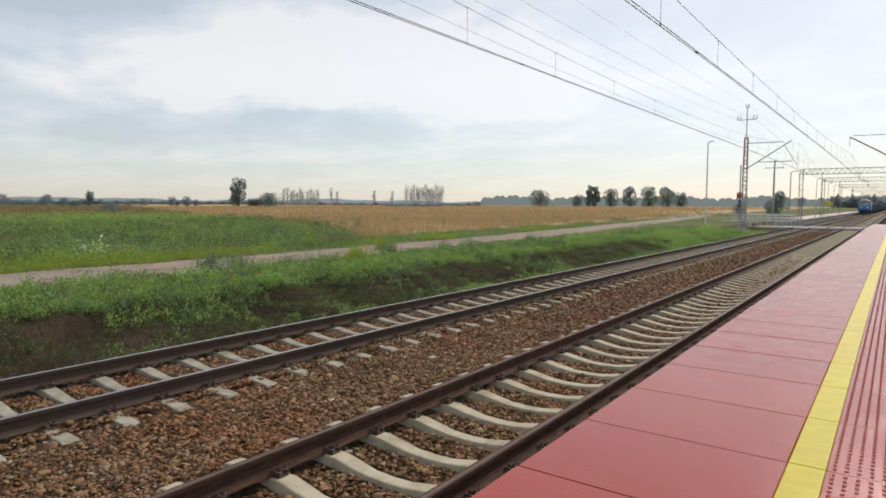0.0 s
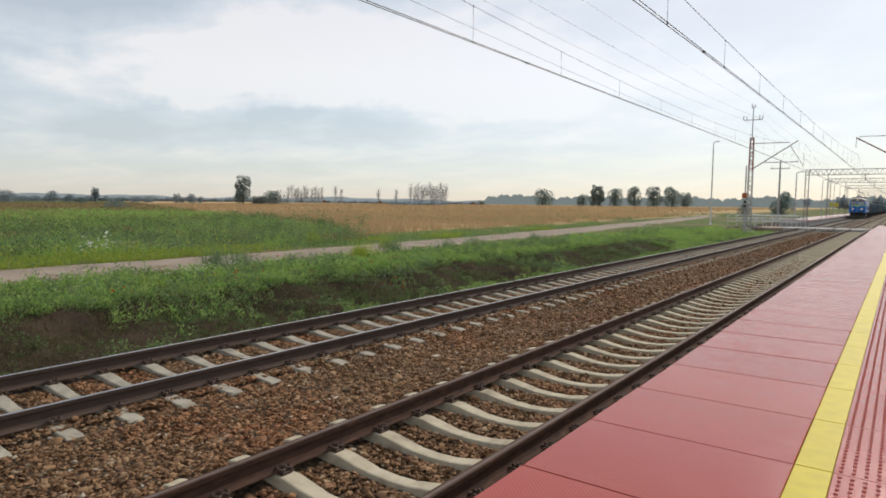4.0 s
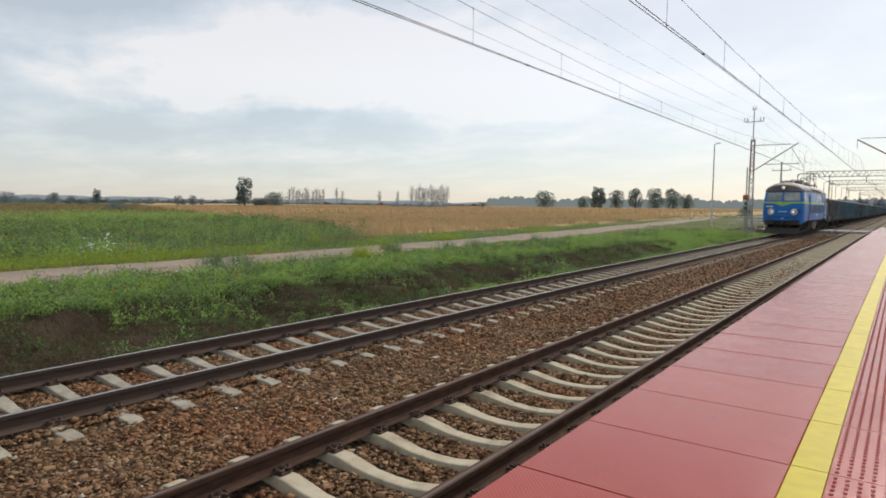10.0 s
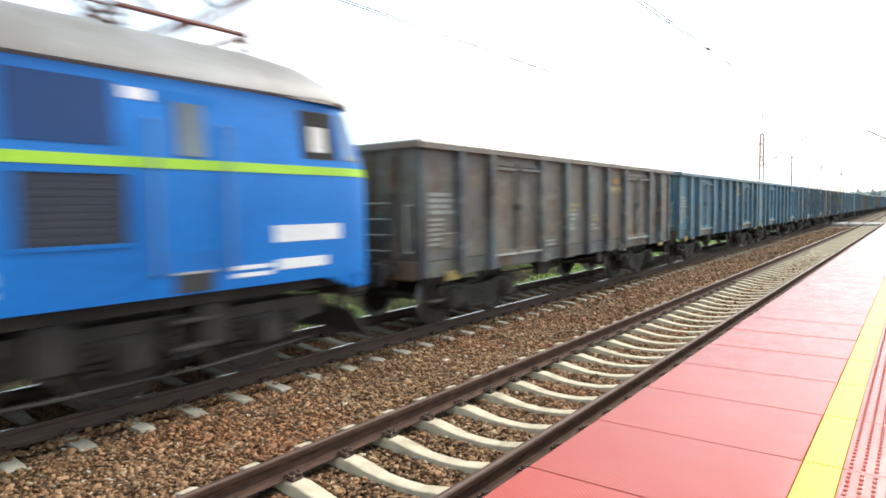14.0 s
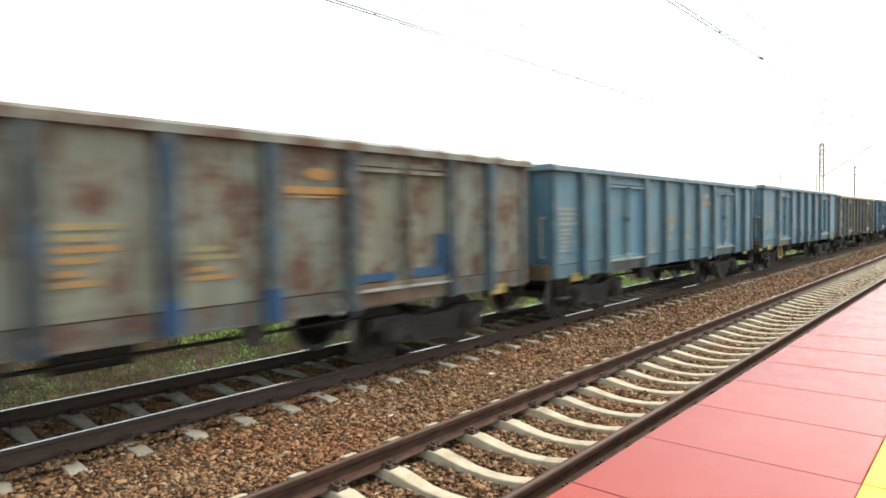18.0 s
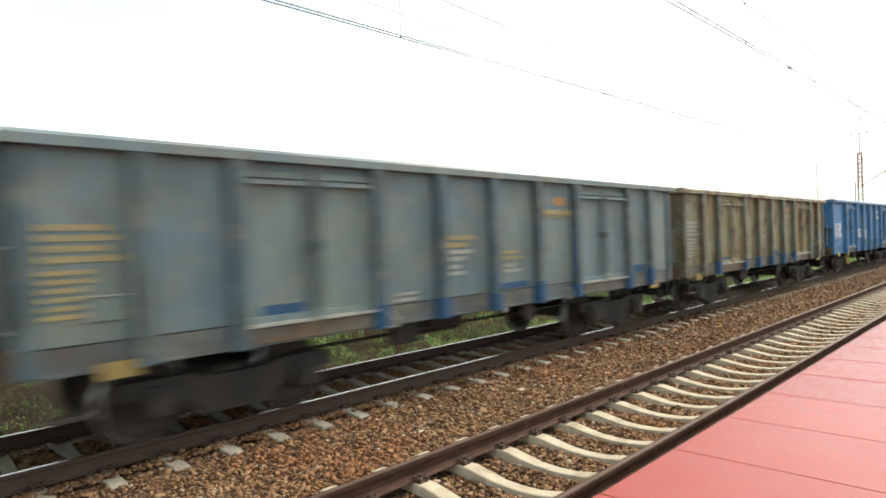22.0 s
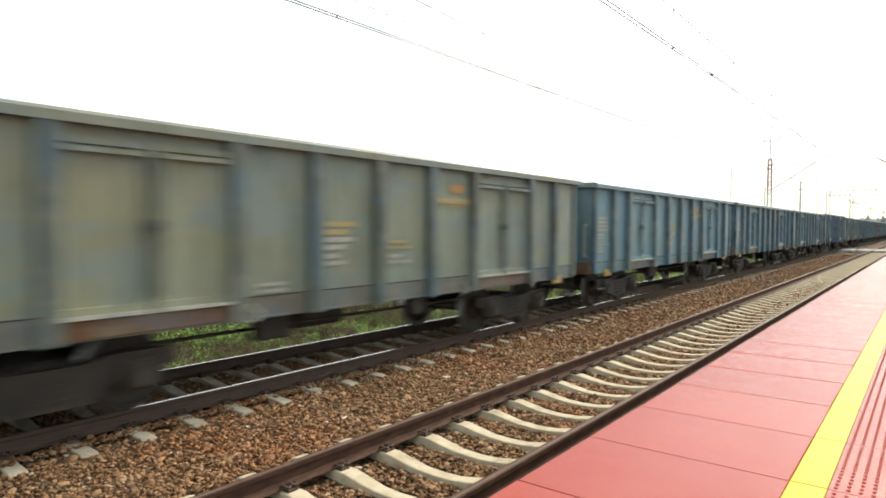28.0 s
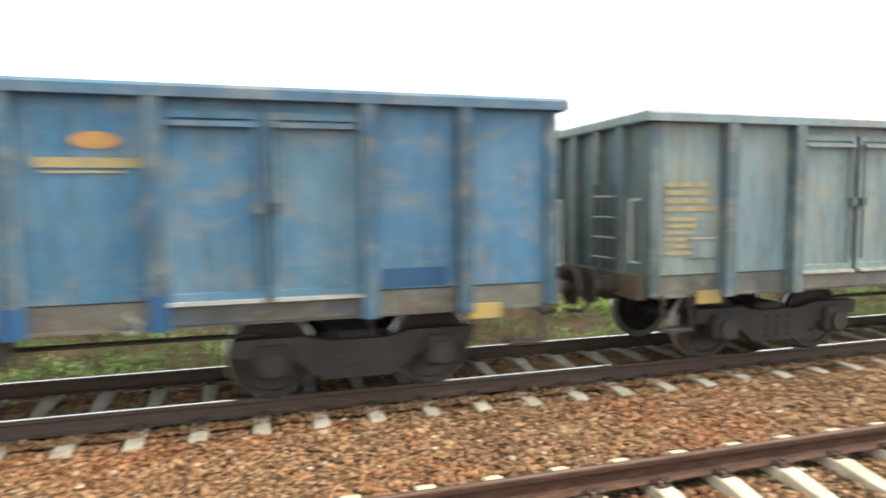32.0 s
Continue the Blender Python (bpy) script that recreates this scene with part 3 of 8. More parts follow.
def cloud_mesh(name, verts, faces, material, smooth=False):
    me = bpy.data.meshes.new(name)
    nv, nf, k = len(verts), len(faces), faces.shape[1]
    me.vertices.add(nv)
    me.vertices.foreach_set("co", np.asarray(verts, np.float32).ravel())
    me.loops.add(nf * k)
    me.loops.foreach_set("vertex_index", faces.astype(np.int32).ravel())
    me.polygons.add(nf)
    me.polygons.foreach_set("loop_start", np.arange(0, nf * k, k, dtype=np.int32))
    if smooth:
        me.polygons.foreach_set("use_smooth", np.ones(nf, bool))
    me.update(calc_edges=True)
    me.materials.append(material)
    return me


rng = np.random.default_rng(7)
CAM_Y = -3.2
FAR = -4.172                    # axis of the far track; the near track's is 0

# ---------------------------------------------------------------- ground
PROFILE_X = [-3000, -300, -60, -26, -17, -13.3, -12.0, -11.0, -8.9, -7.8, -7.1, -6.3, 1.0, 4.0, 3000]
PROFILE_Z = [-0.9, -0.5, -0.35, -0.38, -0.40, -0.36, -0.32, -0.50, -1.02, -1.16, -1.12, -0.95, -0.95, -0.9, -0.9]


def drift(x, y, size, seed):
    """Smooth random field between 0 and 1 over the plan, with features about size metres across."""
    g = np.random.default_rng(seed).random((64, 64))
    u, v = np.asarray(x, float) / size, np.asarray(y, float) / size
    i, j = np.floor(u).astype(int), np.floor(v).astype(int)
    f, h = u - i, v - j
    f, h = f * f * (3 - 2 * f), h * h * (3 - 2 * h)
    a, b = g[i % 64, j % 64], g[(i + 1) % 64, j % 64]
    c, d = g[i % 64, (j + 1) % 64], g[(i + 1) % 64, (j + 1) % 64]
    return (a * (1 - f) + b * f) * (1 - h) + (c * (1 - f) + d * f) * h


def ground_z(x, y):
    z = np.interp(x, PROFILE_X, PROFILE_Z)
    # towards the crossing the ditch is filled
    k = np.clip((np.asarray(y) - 34) / 26, 0, 1) * ((np.asarray(x) < -6.2) & (np.asarray(x) > -12.0))
    # the fields rise gently away from the station
    rise = 0.0055 * np.clip(np.asarray(y) - 30, 0, 320) * np.clip((-12.0 - np.asarray(x)) / 8, 0, 1)
    return z + k * (-0.45 - z) * 0.85 + rise


def bump_at(x, y, s=1.0):
    return ((drift(x, y, 1.3, 3) - 0.5) * 0.9 + (drift(x, y, 0.45, 4) - 0.5) * 0.5) * 0.24 * s


def lay_ground():
    xs = np.concatenate([-np.geomspace(2600, 60, 22), np.arange(-56, -24, 2.0), np.arange(-24, -13.5, 0.6), np.arange(-13.4, -6.2, 0.16), np.array([-6.1, -4, -2, 0, 2, 4, 8, 16, 40, 120, 400, 1200, 2600])])
    ys = np.concatenate([-np.geomspace(2600, 40, 14), np.arange(-36, -14, 2.0), np.arange(-14, 30, 0.22), np.arange(30, 36, 0.6), np.arange(36, 80, 1.5), np.geomspace(82, 2600, 26)])
    X, Y = np.meshgrid(xs, ys, indexing="ij")
    Z = ground_z(X, Y)
    near = np.exp(-((X + 11) / 8) ** 2) * (np.abs(Y) < 90) * (X < -6.25)
    Z = Z + bump_at(X, Y, 1.3) * near + bump_at(X * 0.3, Y * 0.3, 3.0) * (X < -26) * (np.abs(X) < 200)
    ny = len(ys)
    i, j = np.meshgrid(np.arange(len(xs) - 1), np.arange(ny - 1), indexing="ij")
    a = (i * ny + j).ravel()
    me = cloud_mesh("ground", np.stack([X, Y, Z], -1).reshape(-1, 3), np.stack([a, a + ny, a + ny + 1, a + 1], -1), M_GROUND, True)
    tagged(new("ground", me), "weedy soil, bare earth bank and ripe grain field", "ground", kind="structure")


lay_ground()


def road_mid(y):
    return -18.8 - 0.03 * np.maximum(y, 0) - 0.0004 * np.maximum(y - 15, 0) ** 2


def lay_road():
    ys = np.arange(-40, 130, 0.8)
    rows = []
    for y in ys:
        mid = float(road_mid(y))
        w = 1.95 + 0.25 * math.sin(y * 0.31) + 0.15 * math.sin(y * 1.1)
        for k, f in enumerate(np.linspace(-1, 1, 9)):
            x = mid + f * w
            z = float(ground_z(x, y)) + 0.05 - 0.035 * f * f - (0.09 if abs(f) > 0.95 else 0) - 0.02 * math.exp(-((abs(f) - 0.5) / 0.12) ** 2)
            rows.append((x, y, z + 0.03))
    n = 9
    i, j = np.meshgrid(np.arange(len(ys) - 1), np.arange(n - 1), indexing="ij")
    a = (i * n + j).ravel()
    me = cloud_mesh("dirt_road", np.array(rows), np.stack([a, a + 1, a + n + 1, a + n], -1), M_ROAD, True)
    tagged(new("road_dirt", me), "pale dusty dirt road between weeds", "road", kind="structure")


lay_road()


def lay_ballast():
    """The bed: a cambered sheet of stone under both tracks."""
    xs = np.array([-6.7, -6.35, -5.95, -5.68, -5.38, -4.97, -4.57, -4.17, -3.77, -3.37, -2.97, -2.6, -2.25, -1.9, -1.6, -1.35, -1.1, -0.8, -0.5, 0, 0.5, 0.8, 1.1, 1.42])
    zs = np.array([-1.06, -0.72, -0.36, -0.225, -0.215, -0.235, -0.245, -0.25, -0.245, -0.235, -0.225, -0.235, -0.26, -0.265, -0.255, -0.235, -0.22, -0.255, -0.28, -0.29, -0.28, -0.255, -0.24, -0.24])
    ys = np.concatenate([np.arange(-60, -12, 4.0), np.arange(-12, 30, 0.5), np.geomspace(30, 900, 30)])
    X, Y = np.meshgrid(xs, ys, indexing="ij")
    Z = np.repeat(zs[:, None], len(ys), 1) + 0.012 * np.sin(X * 5 + Y * 2.1) * np.cos(Y * 3.7 - X)
    ny = len(ys)
    i, j = np.meshgrid(np.arange(len(xs) - 1), np.arange(ny - 1), indexing="ij")
    a = (i * ny + j).ravel()
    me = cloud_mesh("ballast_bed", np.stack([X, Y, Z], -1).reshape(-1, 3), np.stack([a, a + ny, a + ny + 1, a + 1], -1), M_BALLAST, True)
    tagged(new("ballast_bed", me), "bed of brown crushed stone under two tracks", "ballast", kind="structure")
    return xs, zs


BX, BZ = lay_ballast()
SP = 0.593                       # sleeper spacing


def on_sleeper(x, y, axis, off):
    f = ((y - off) / SP + 0.5) % 1.0 - 0.5
    return (np.abs(f) * SP < 0.135) & (np.abs(x - axis) < 1.31)


def scatter_stones():
    cub = np.array([(-1, -1, -1), (1, -1, -1), (1, 1, -1), (-1, 1, -1), (-.8, -.8, 1), (.9, -.7, 1), (.7, .8, 1), (-.7, .9, 1)]) * 0.75
    cuf = np.array([(4, 5, 6), (4, 6, 7), (0, 1, 5), (0, 5, 4), (1, 2, 6), (1, 6, 5), (2, 3, 7), (2, 7, 6), (3, 0, 4), (3, 4, 7)])
    for y0, y1, dens, size in ((-6.5, 8.0, 980, 0.0202), (8.0, 24.0, 400, 0.0255), (24.0, 62.0, 110, 0.029)):
        n = int((6.35 + 1.42) * (y1 - y0) * dens)
        x, y = rng.uniform(-6.35, 1.42, n), rng.uniform(y0, y1, n)
        keep = ~(on_sleeper(x, y, 0.0, 0.136) & (rng.random(n) < 0.998)) & ~(on_sleeper(x, y, FAR, 0.09) & (rng.random(n) < np.where(np.abs(x - FAR) > 0.9, 0.4, 0.97)))
        for c in (-0.753, 0.753, FAR - 0.753, FAR + 0.753):
            keep &= np.abs(x - c) > 0.085
        beside = (np.abs(np.abs(x - FAR) - 0.96) < 0.115) & (x > FAR)
        keep |= beside
        x, y, beside = x[keep], y[keep], beside[keep]
        n = len(x)
        r = size * rng.lognormal(0, 0.33, n)
        z = np.interp(x, BX, BZ) + r * rng.uniform(-0.1, 0.4, n) + np.where(np.abs(x) < 1.35, 0.018, 0.0) + np.where(beside, 0.038, 0.0)
        v = cub[None] * (r[:, None, None] * rng.uniform(0.6, 1.25, (n, 1, 3)))
        v = v * rng.uniform(0.62, 1.25, (n, len(cub), 1))
        q = rng.normal(size=(n, 4))
        q /= np.linalg.norm(q, axis=1, keepdims=True)
        w, a, b, c = q.T
        R = np.stack([1 - 2 * (b * b + c * c), 2 * (a * b - c * w), 2 * (a * c + b * w), 2 * (a * b + c * w), 1 - 2 * (a * a + c * c), 2 * (b * c - a * w), 2 * (a * c - b * w), 2 * (b * c + a * w), 1 - 2 * (a * a + b * b)], -1).reshape(n, 3, 3)
        v = np.einsum("nij,nkj->nki", R, v)
        v[:, :, 2] *= 0.6
        v = v + np.stack([x, y, z], -1)[:, None]
        f = (cuf[None] + (np.arange(n) * len(cub))[:, None, None]).reshape(-1, 3)
        me = cloud_mesh("ballast_stones", v.reshape(-1, 3), f, M_STONE)
        tagged(new("ballast_stones", me), "loose brown and grey crushed ballast stones", "stones", kind="stuff")


scatter_stones()


# ---------------------------------------------------------------- tracks
def rail_mesh(y0, y1, head, side):
    half = [(0.036, 0.0), (0.036, -0.012), (0.034, -0.038), (0.010, -0.052), (0.009, -0.13), (0.03, -0.152), (0.075, -0.164), (0.075, -0.172)]
    prof = [(-0.030, 0.0), (-0.016, 0.001), (0.016, 0.001), (0.030, 0.0)] + half + [(-x, z) for x, z in half[::-1]]
    bm = bmesh.new()
    extrude_y(bm, prof, y0, y1)
    bmesh.ops.recalc_face_normals(bm, faces=bm.faces)
    for f in bm.faces:
        if f.normal.z > 0.9 and f.calc_center_median().z > -0.005 and abs(f.calc_center_median().x) < 0.01:
            f.material_index = 1
    return mesh_of("rail", bm, side, head)


def sleeper_mesh(dip, mat):
    """Pre-stressed sleeper: high rail seats, a lower waist, chamfered sides."""
    st = [(-1.3, -0.215), (-1.24, -0.198), (-0.95, -0.182), (-0.56, -0.182), (-0.38, -0.195 - dip * 0.4), (-0.2, -0.2 - dip * 0.85), (0, -0.2 - dip)]
    st += [(-x, z) for x, z in st[-2::-1]]
    secs = []
    for x, z in st:
        w = 0.082 if abs(x) > 0.3 else 0.07
        secs.append([(x, -w, z - 0.006), (x, -w + 0.012, z), (x, w - 0.012, z), (x, w, z - 0.006), (x, w + 0.025, z - 0.16), (x, -w - 0.025, z - 0.16)])
    bm = bmesh.new()
    loft(bm, secs)
    return mesh_of("sleeper", bm, mat)


def clip_mesh():
    """Sprung rail fastening: shoulder block, bolt and bent clip."""
    bm = bmesh.new()
    box(bm, -0.035, -0.055, -0.185, 0.05, 0.055, -0.155, 0.006)
    for s in (-1, 1):
        pipe(bm, [(0.03, s * 0.018, -0.135), (0.05, s * 0.045, -0.142), (0.0, s * 0.062, -0.128), (-0.045, s * 0.045, -0.142), (-0.05, s * 0.02, -0.14)], 0.011, 5)
    tube(bm, (0.012, 0, -0.16), (0.012, 0, -0.105), 0.013, 6)
    tube(bm, (0.012, 0, -0.135), (0.012, 0, -0.118), 0.026, 6)
    return mesh_of("rail_clip", bm, M_CLIP)


def lay_track(axis, off, smat, dip, label, head, side, rail_label):
    tr = thing("railway_track", label, "track", kind="structure", at=pose(axis, 0, 0))
    rm = rail_mesh(-70, 900, head, side)
    for s in (-1, 1):
        share("rail", rm, tr, pose(s * 0.753, 0, 0), rail_label)
    sm, cm = sleeper_mesh(dip, smat), clip_mesh()
    k0, k1 = int(-9 / SP), int(62 / SP)
    for k in range(k0, k1):
        y = off + k * SP
        jig = 0.012 * math.sin(k * 12.9898)
        share("sleeper", sm, tr, pose(jig, y, 0.004 * math.sin(k * 7.1), 0, 0, 0.4 * math.sin(k * 3.7)), "concrete sleeper")
        if -5 < y < 16:
            for r in (-0.753, 0.753):
                share("rail_clip", cm, tr, pose(r + 0.092, y, 0), "sprung steel rail clip")
                share("rail_clip", cm, tr, pose(r - 0.092, y, 0, 0, 0, 180), "sprung steel rail clip")
    bm = bmesh.new()
    for k in range(k1, int(260 / SP)):
        y = off + k * SP
        box(bm, -1.3, y - 0.09, -0.36, 1.3, y + 0.09, -0.2)
    part("sleepers_beyond", bm, smat, tr, "row of concrete sleepers far down the line")
    tr.children[-1]["kind"] = "stuff"
    return tr


lay_track(0.0, 0.136, M_CONC_NEAR, 0.052, "near railway track on cream concrete sleepers", M_RAILRUST, M_RAIL, "rust-brown rail with a dull head")
def lay_sand():
    ys, xs = np.arange(24.0, 66.4, 0.5), np.linspace(-0.64, 0.64, 7)
    X, Y = np.meshgrid(xs, ys, indexing="ij")
    rise = np.clip((Y - 24) / 8, 0, 1)
    Z = -0.33 + 0.155 * rise + 0.012 * np.sin(X * 9 + Y * 2.3) * np.cos(Y * 1.1)
    ny = len(ys)
    i, j = np.meshgrid(np.arange(len(xs) - 1), np.arange(ny - 1), indexing="ij")
    a = (i * ny + j).ravel()
    me = cloud_mesh("sand_fill", np.stack([X, Y, Z], -1).reshape(-1, 3), np.stack([a, a + ny, a + ny + 1, a + 1], -1), M_SAND, True)
    tagged(new("sand_fill", me), "pale sandy fill between the rails", "sand", kind="structure")


lay_sand()
lay_track(FAR, 0.09, M_CONC_FAR, 0.03, "far railway track on grey concrete sleepers", M_RAILTOP, M_RAILGREY, "grey-brown rail with a bright worn head")


# ---------------------------------------------------------------- platform
EDGE, PZ, PEND = 1.55, 0.47, 66.0
PITCH, JOINT = 1.027, 0.11          # length of a deck panel, and where one joint lies


def deck_tile(x0, x1, mat, bevel=0.006):
    bm = bmesh.new()
    box(bm, x0, 0.004, -0.05, x1, PITCH - 0.004, 0.0)
    es = [e for e in bm.edges if all(abs(v.co.z) < 1e-6 for v in e.verts)]
    bmesh.ops.bevel(bm, geom=es, offset=bevel, segments=1, affect="EDGES")
    return mesh_of("deck_panel", bm, mat)


def tactile_tile(x0, x1):
    """Warning panel: rows of small raised oval studs."""
    bm = bmesh.new()
    box(bm, x0, 0.004, -0.05, x1, PITCH - 0.004, 0.0)
    me = mesh_of("tactile_panel", bm, M_RED)
    st = bmesh.new()
    nx = int((x1 - x0) / 0.062)
    for i in range(nx):
        for j in range(15):
            cx, cy = x0 + 0.035 + i * 0.062, 0.052 + j * 0.066
            ring0 = [(cx + 0.0125 * math.cos(a), cy + 0.021 * math.sin(a), 0.0) for a in [k * math.pi / 4 for k in range(8)]]
            ring1 = [(cx + 0.008 * math.cos(a), cy + 0.014 * math.sin(a), 0.0055) for a in [k * math.pi / 4 for k in range(8)]]
            loft(st, [ring0, ring1])
    return me, mesh_of("tactile_studs", st, M_REDDOT)


def lay_platform():
    bm = bmesh.new()
    extrude_y(bm, [(EDGE + 0.06, -0.95), (9.0, -0.95), (9.0, PZ - 0.052), (EDGE + 0.03, PZ - 0.052), (EDGE + 0.03, PZ - 0.17), (EDGE + 0.06, PZ - 0.19)], -14.0, PEND - 0.15)
    slab = solid("platform", bm, M_CONC, "long low station platform with a red deck", "platform", kind="structure")
    edge, line, inner = deck_tile(EDGE, 2.866, M_RED), deck_tile(2.870, 3.068, M_YELLOW, 0.003), deck_tile(3.63, 4.88, M_RED)
    outer = deck_tile(4.884, 6.13, M_RED)
    tact, studs = tactile_tile(3.072, 3.626)
    for n in range(-13, int((PEND - JOINT) / PITCH)):
        k = JOINT + n * PITCH
        dz = 0.0025 * math.sin(k * 5.3)
        share("deck_panel", edge, slab, pose(0.004 * math.sin(k * 3.1), k, PZ + dz), "red resin deck panel")
        share("line_panel", line, slab, pose(0, k, PZ + 0.003), "yellow warning line")
        t = share("tactile_panel", tact, slab, pose(0, k, PZ), "red panel with raised warning studs")
        if k < 28:
            share("tactile_studs", studs, t, pose(0, 0, 0), "red raised studs")
        share("deck_panel", inner, slab, pose(0, k, PZ + dz), "red resin deck panel")
        if -13 < k < 20:
            share("deck_panel", outer, slab, pose(0, k, PZ - dz), "red resin deck panel")


lay_platform()


# ---------------------------------------------------------------- overhead line
SPAN, MAST_Y = 79.0, 61.5


def wire_curve(name, pts, r, label, cat="wire"):
    cu = bpy.data.curves.new(name, "CURVE")
    cu.dimensions, cu.bevel_depth, cu.bevel_resolution = "3D", 0.62 * r, 1
    sp = cu.splines.new("POLY")
    sp.points.add(len(pts) - 1)
    for p, q in zip(sp.points, pts):
        p.co = (*q, 1)
    cu.materials.append(M_WIRE)
    return tagged(new(name, cu), label, cat, "overhead wires")


def sag(y, low, k):
    d = ((y - 22 + SPAN / 2) % SPAN) - SPAN / 2
    return low + k * d * d


def swing(axis, y):
    """The wires zigzag a little over the track."""
    return axis + 0.14 * math.sin(y * math.pi / SPAN) - (0.15 if axis == 0.0 else 0.0)


def string_wires():
    ys = np.concatenate([np.arange(-40, 110, 2.5), np.arange(110, 420, 8.0)])
    for axis, zc, zm, k, n in ((FAR, 5.40, 5.91, 0.0012, "far"), (0.0, 5.14, 5.69, 0.0006, "near")):
        stag = [swing(axis, y) for y in ys]
        for off in (-0.022, 0.022):
            wire_curve("contact_wire", [(x + off * (1 + 0.16 * max(0.0, min(12.0, 10.4 - y))), y, zc + 0.0001 * ((y - 22) % SPAN)) for x, y in zip(stag, ys)], 0.013, "thin grooved contact wire over the %s track" % n)
        wire_curve("messenger_wire", [(x, y, sag(y, zm, k)) for x, y in zip(stag, ys)], 0.0095, "carrier wire sagging over the %s track" % n)
        first = {"far": 8.05, "near": 8.0}[n]
        for i in range(-6, 22):
            y = first + 4.15 * i
            x = swing(axis, y)
            bm = bmesh.new()
            tube(bm, (x, y, zc), (x, y, sag(y, zm, k)), 0.004, 5)
            tube(bm, (x, y, zc - 0.012), (x, y, zc + 0.03), 0.012, 6)
            tube(bm, (x, y, sag(y, zm, k) - 0.03), (x, y, sag(y, zm, k) + 0.015), 0.011, 6)
            solid("wire_dropper", bm, M_WIRE, "short dropper clipped between two wires", "dropper", group="droppers of the overhead line")
        for y in (10.4, 34.0):
            x = swing(axis, y)
            bm = bmesh.new()
            box(bm, x - 0.03, y - 0.045, zc - 0.012, x + 0.03, y + 0.045, zc + 0.02, 0.006)
            solid("wire_clamp", bm, M_WIRE, "metal clamp joining the contact wires", "clamp")
    wire_curve("auxiliary_wire", [(FAR - 0.05, y, sag(y, 5.62, 0.0006)) for y in ys], 0.006, "second carrier wire over the far track")
    for x, z, k, r in ((-7.7, 9.2, 0.0006, 0.009), (-8.37, 10.9, 0.0004, 0.007), (-9.05, 9.2, 0.0006, 0.009)):
        wire_curve("feeder_wire", [(x, y, sag(y, z, k)) for y in ys], r, "bare feeder wire along the tops of the masts")


string_wires()


def lattice(bm, p, w, z0, z1, step, taper=0.8, leg=0.028, rod=0.012):
    """Square lattice column: four angle legs and crossed bracing."""
    def corner(i, z):
        f = 1 + (taper - 1) * (z - z0) / (z1 - z0)
        sx, sy = ((-1, -1), (1, -1), (1, 1), (-1, 1))[i % 4]
        return (p[0] + sx * w * f / 2, p[1] + sy * w * f / 2, z)
    for i in range(4):
        tube(bm, corner(i, z0), corner(i, z1), leg, 4)
    n = max(1, int((z1 - z0) / step))
    for k in range(n):
        za, zb = z0 + (z1 - z0) * k / n, z0 + (z1 - z0) * (k + 1) / n
        for i in range(4):
            a, b = (i, i + 1) if k % 2 else (i + 1, i)
            tube(bm, corner(a, za), corner(b, zb), rod, 4, caps=False)


def insulator(bm, a, b, r=0.07, n=4):
    a, b = Vector(a), Vector(b)
    for k in range(n):
        p, q = a.lerp(b, (k + 0.15) / n), a.lerp(b, (k + 0.75) / n)
        tube(bm, p, q, r, 8, r * 0.45)
    tube(bm, a, b, r * 0.3, 6)


def line_mast():
    x, y = -8.37, MAST_Y
    g = float(ground_z(x, y)) - 0.15
    root = thing("line_mast", "tall lattice overhead-line mast beside the far track", "mast", at=pose(x, y, 0))
    bm = bmesh.new()
    box(bm, -0.45, -0.45, g, 0.45, 0.45, -0.25, 0.04)
    part("foundation", bm, M_CONC, root, "concrete block foundation")
    bm = bmesh.new()
    lattice(bm, (0, 0), 0.40, -0.25, 5.4, 0.40, 0.85, 0.04, 0.028)
    part("lower_column", bm, M_STEEL, root, "pale lattice column")
    bm = bmesh.new()
    lattice(bm, (0, 0), 0.32, 5.4, 8.45, 0.34, 0.9, 0.045, 0.03)
    part("upper_column", bm, M_MASTRED, root, "dull red upper lattice column")
    bm = bmesh.new()
    tube(bm, (0, 0, 8.3), (0, 0, 11.3), 0.045, 8, 0.035)
    tube(bm, (-0.78, 0, 10.08), (0.78, 0, 10.08), 0.035, 6)
    part("top_pole", bm, M_MAST, root, "thin extension pole with a cross-arm")
    for sx in (-0.68, 0.68):
        for dx in (-0.13, 0.13):
            bm = bmesh.new()
            insulator(bm, (sx + dx, 0, 10.12), (sx + dx, 0, 10.48), 0.06, 3)
            part("insulator", bm, M_PORCELAIN, root, "stacked insulator")
    for dx in (-0.12, 0.12):
        bm = bmesh.new()
        insulator(bm, (dx, 0, 11.15), (dx, 0, 11.5), 0.06, 3)
        part("insulator", bm, M_PORCELAIN, root, "stacked insulator")
    bm = bmesh.new()
    tube(bm, (0.2, 0, 7.9), (3.1, 0, 7.88), 0.035, 6)
    part("tie_rod", bm, M_MAST, root)
    bm = bmesh.new()
    tube(bm, (0.2, 0, 5.6), (3.75, 0, 7.98), 0.045, 8)
    part("cantilever_arm", bm, M_MAST, root, "slanting cantilever arm")
    bm = bmesh.new()
    tube(bm, (3.2, 0, 7.55), (4.25, 0, 5.75), 0.025, 6)
    tube(bm, (4.25, 0, 6.9), (4.25, 0, 5.42), 0.012, 6)
    part("steady_arm", bm, M_MAST, root, "steady arm above the wire")
    return root


line_mast()


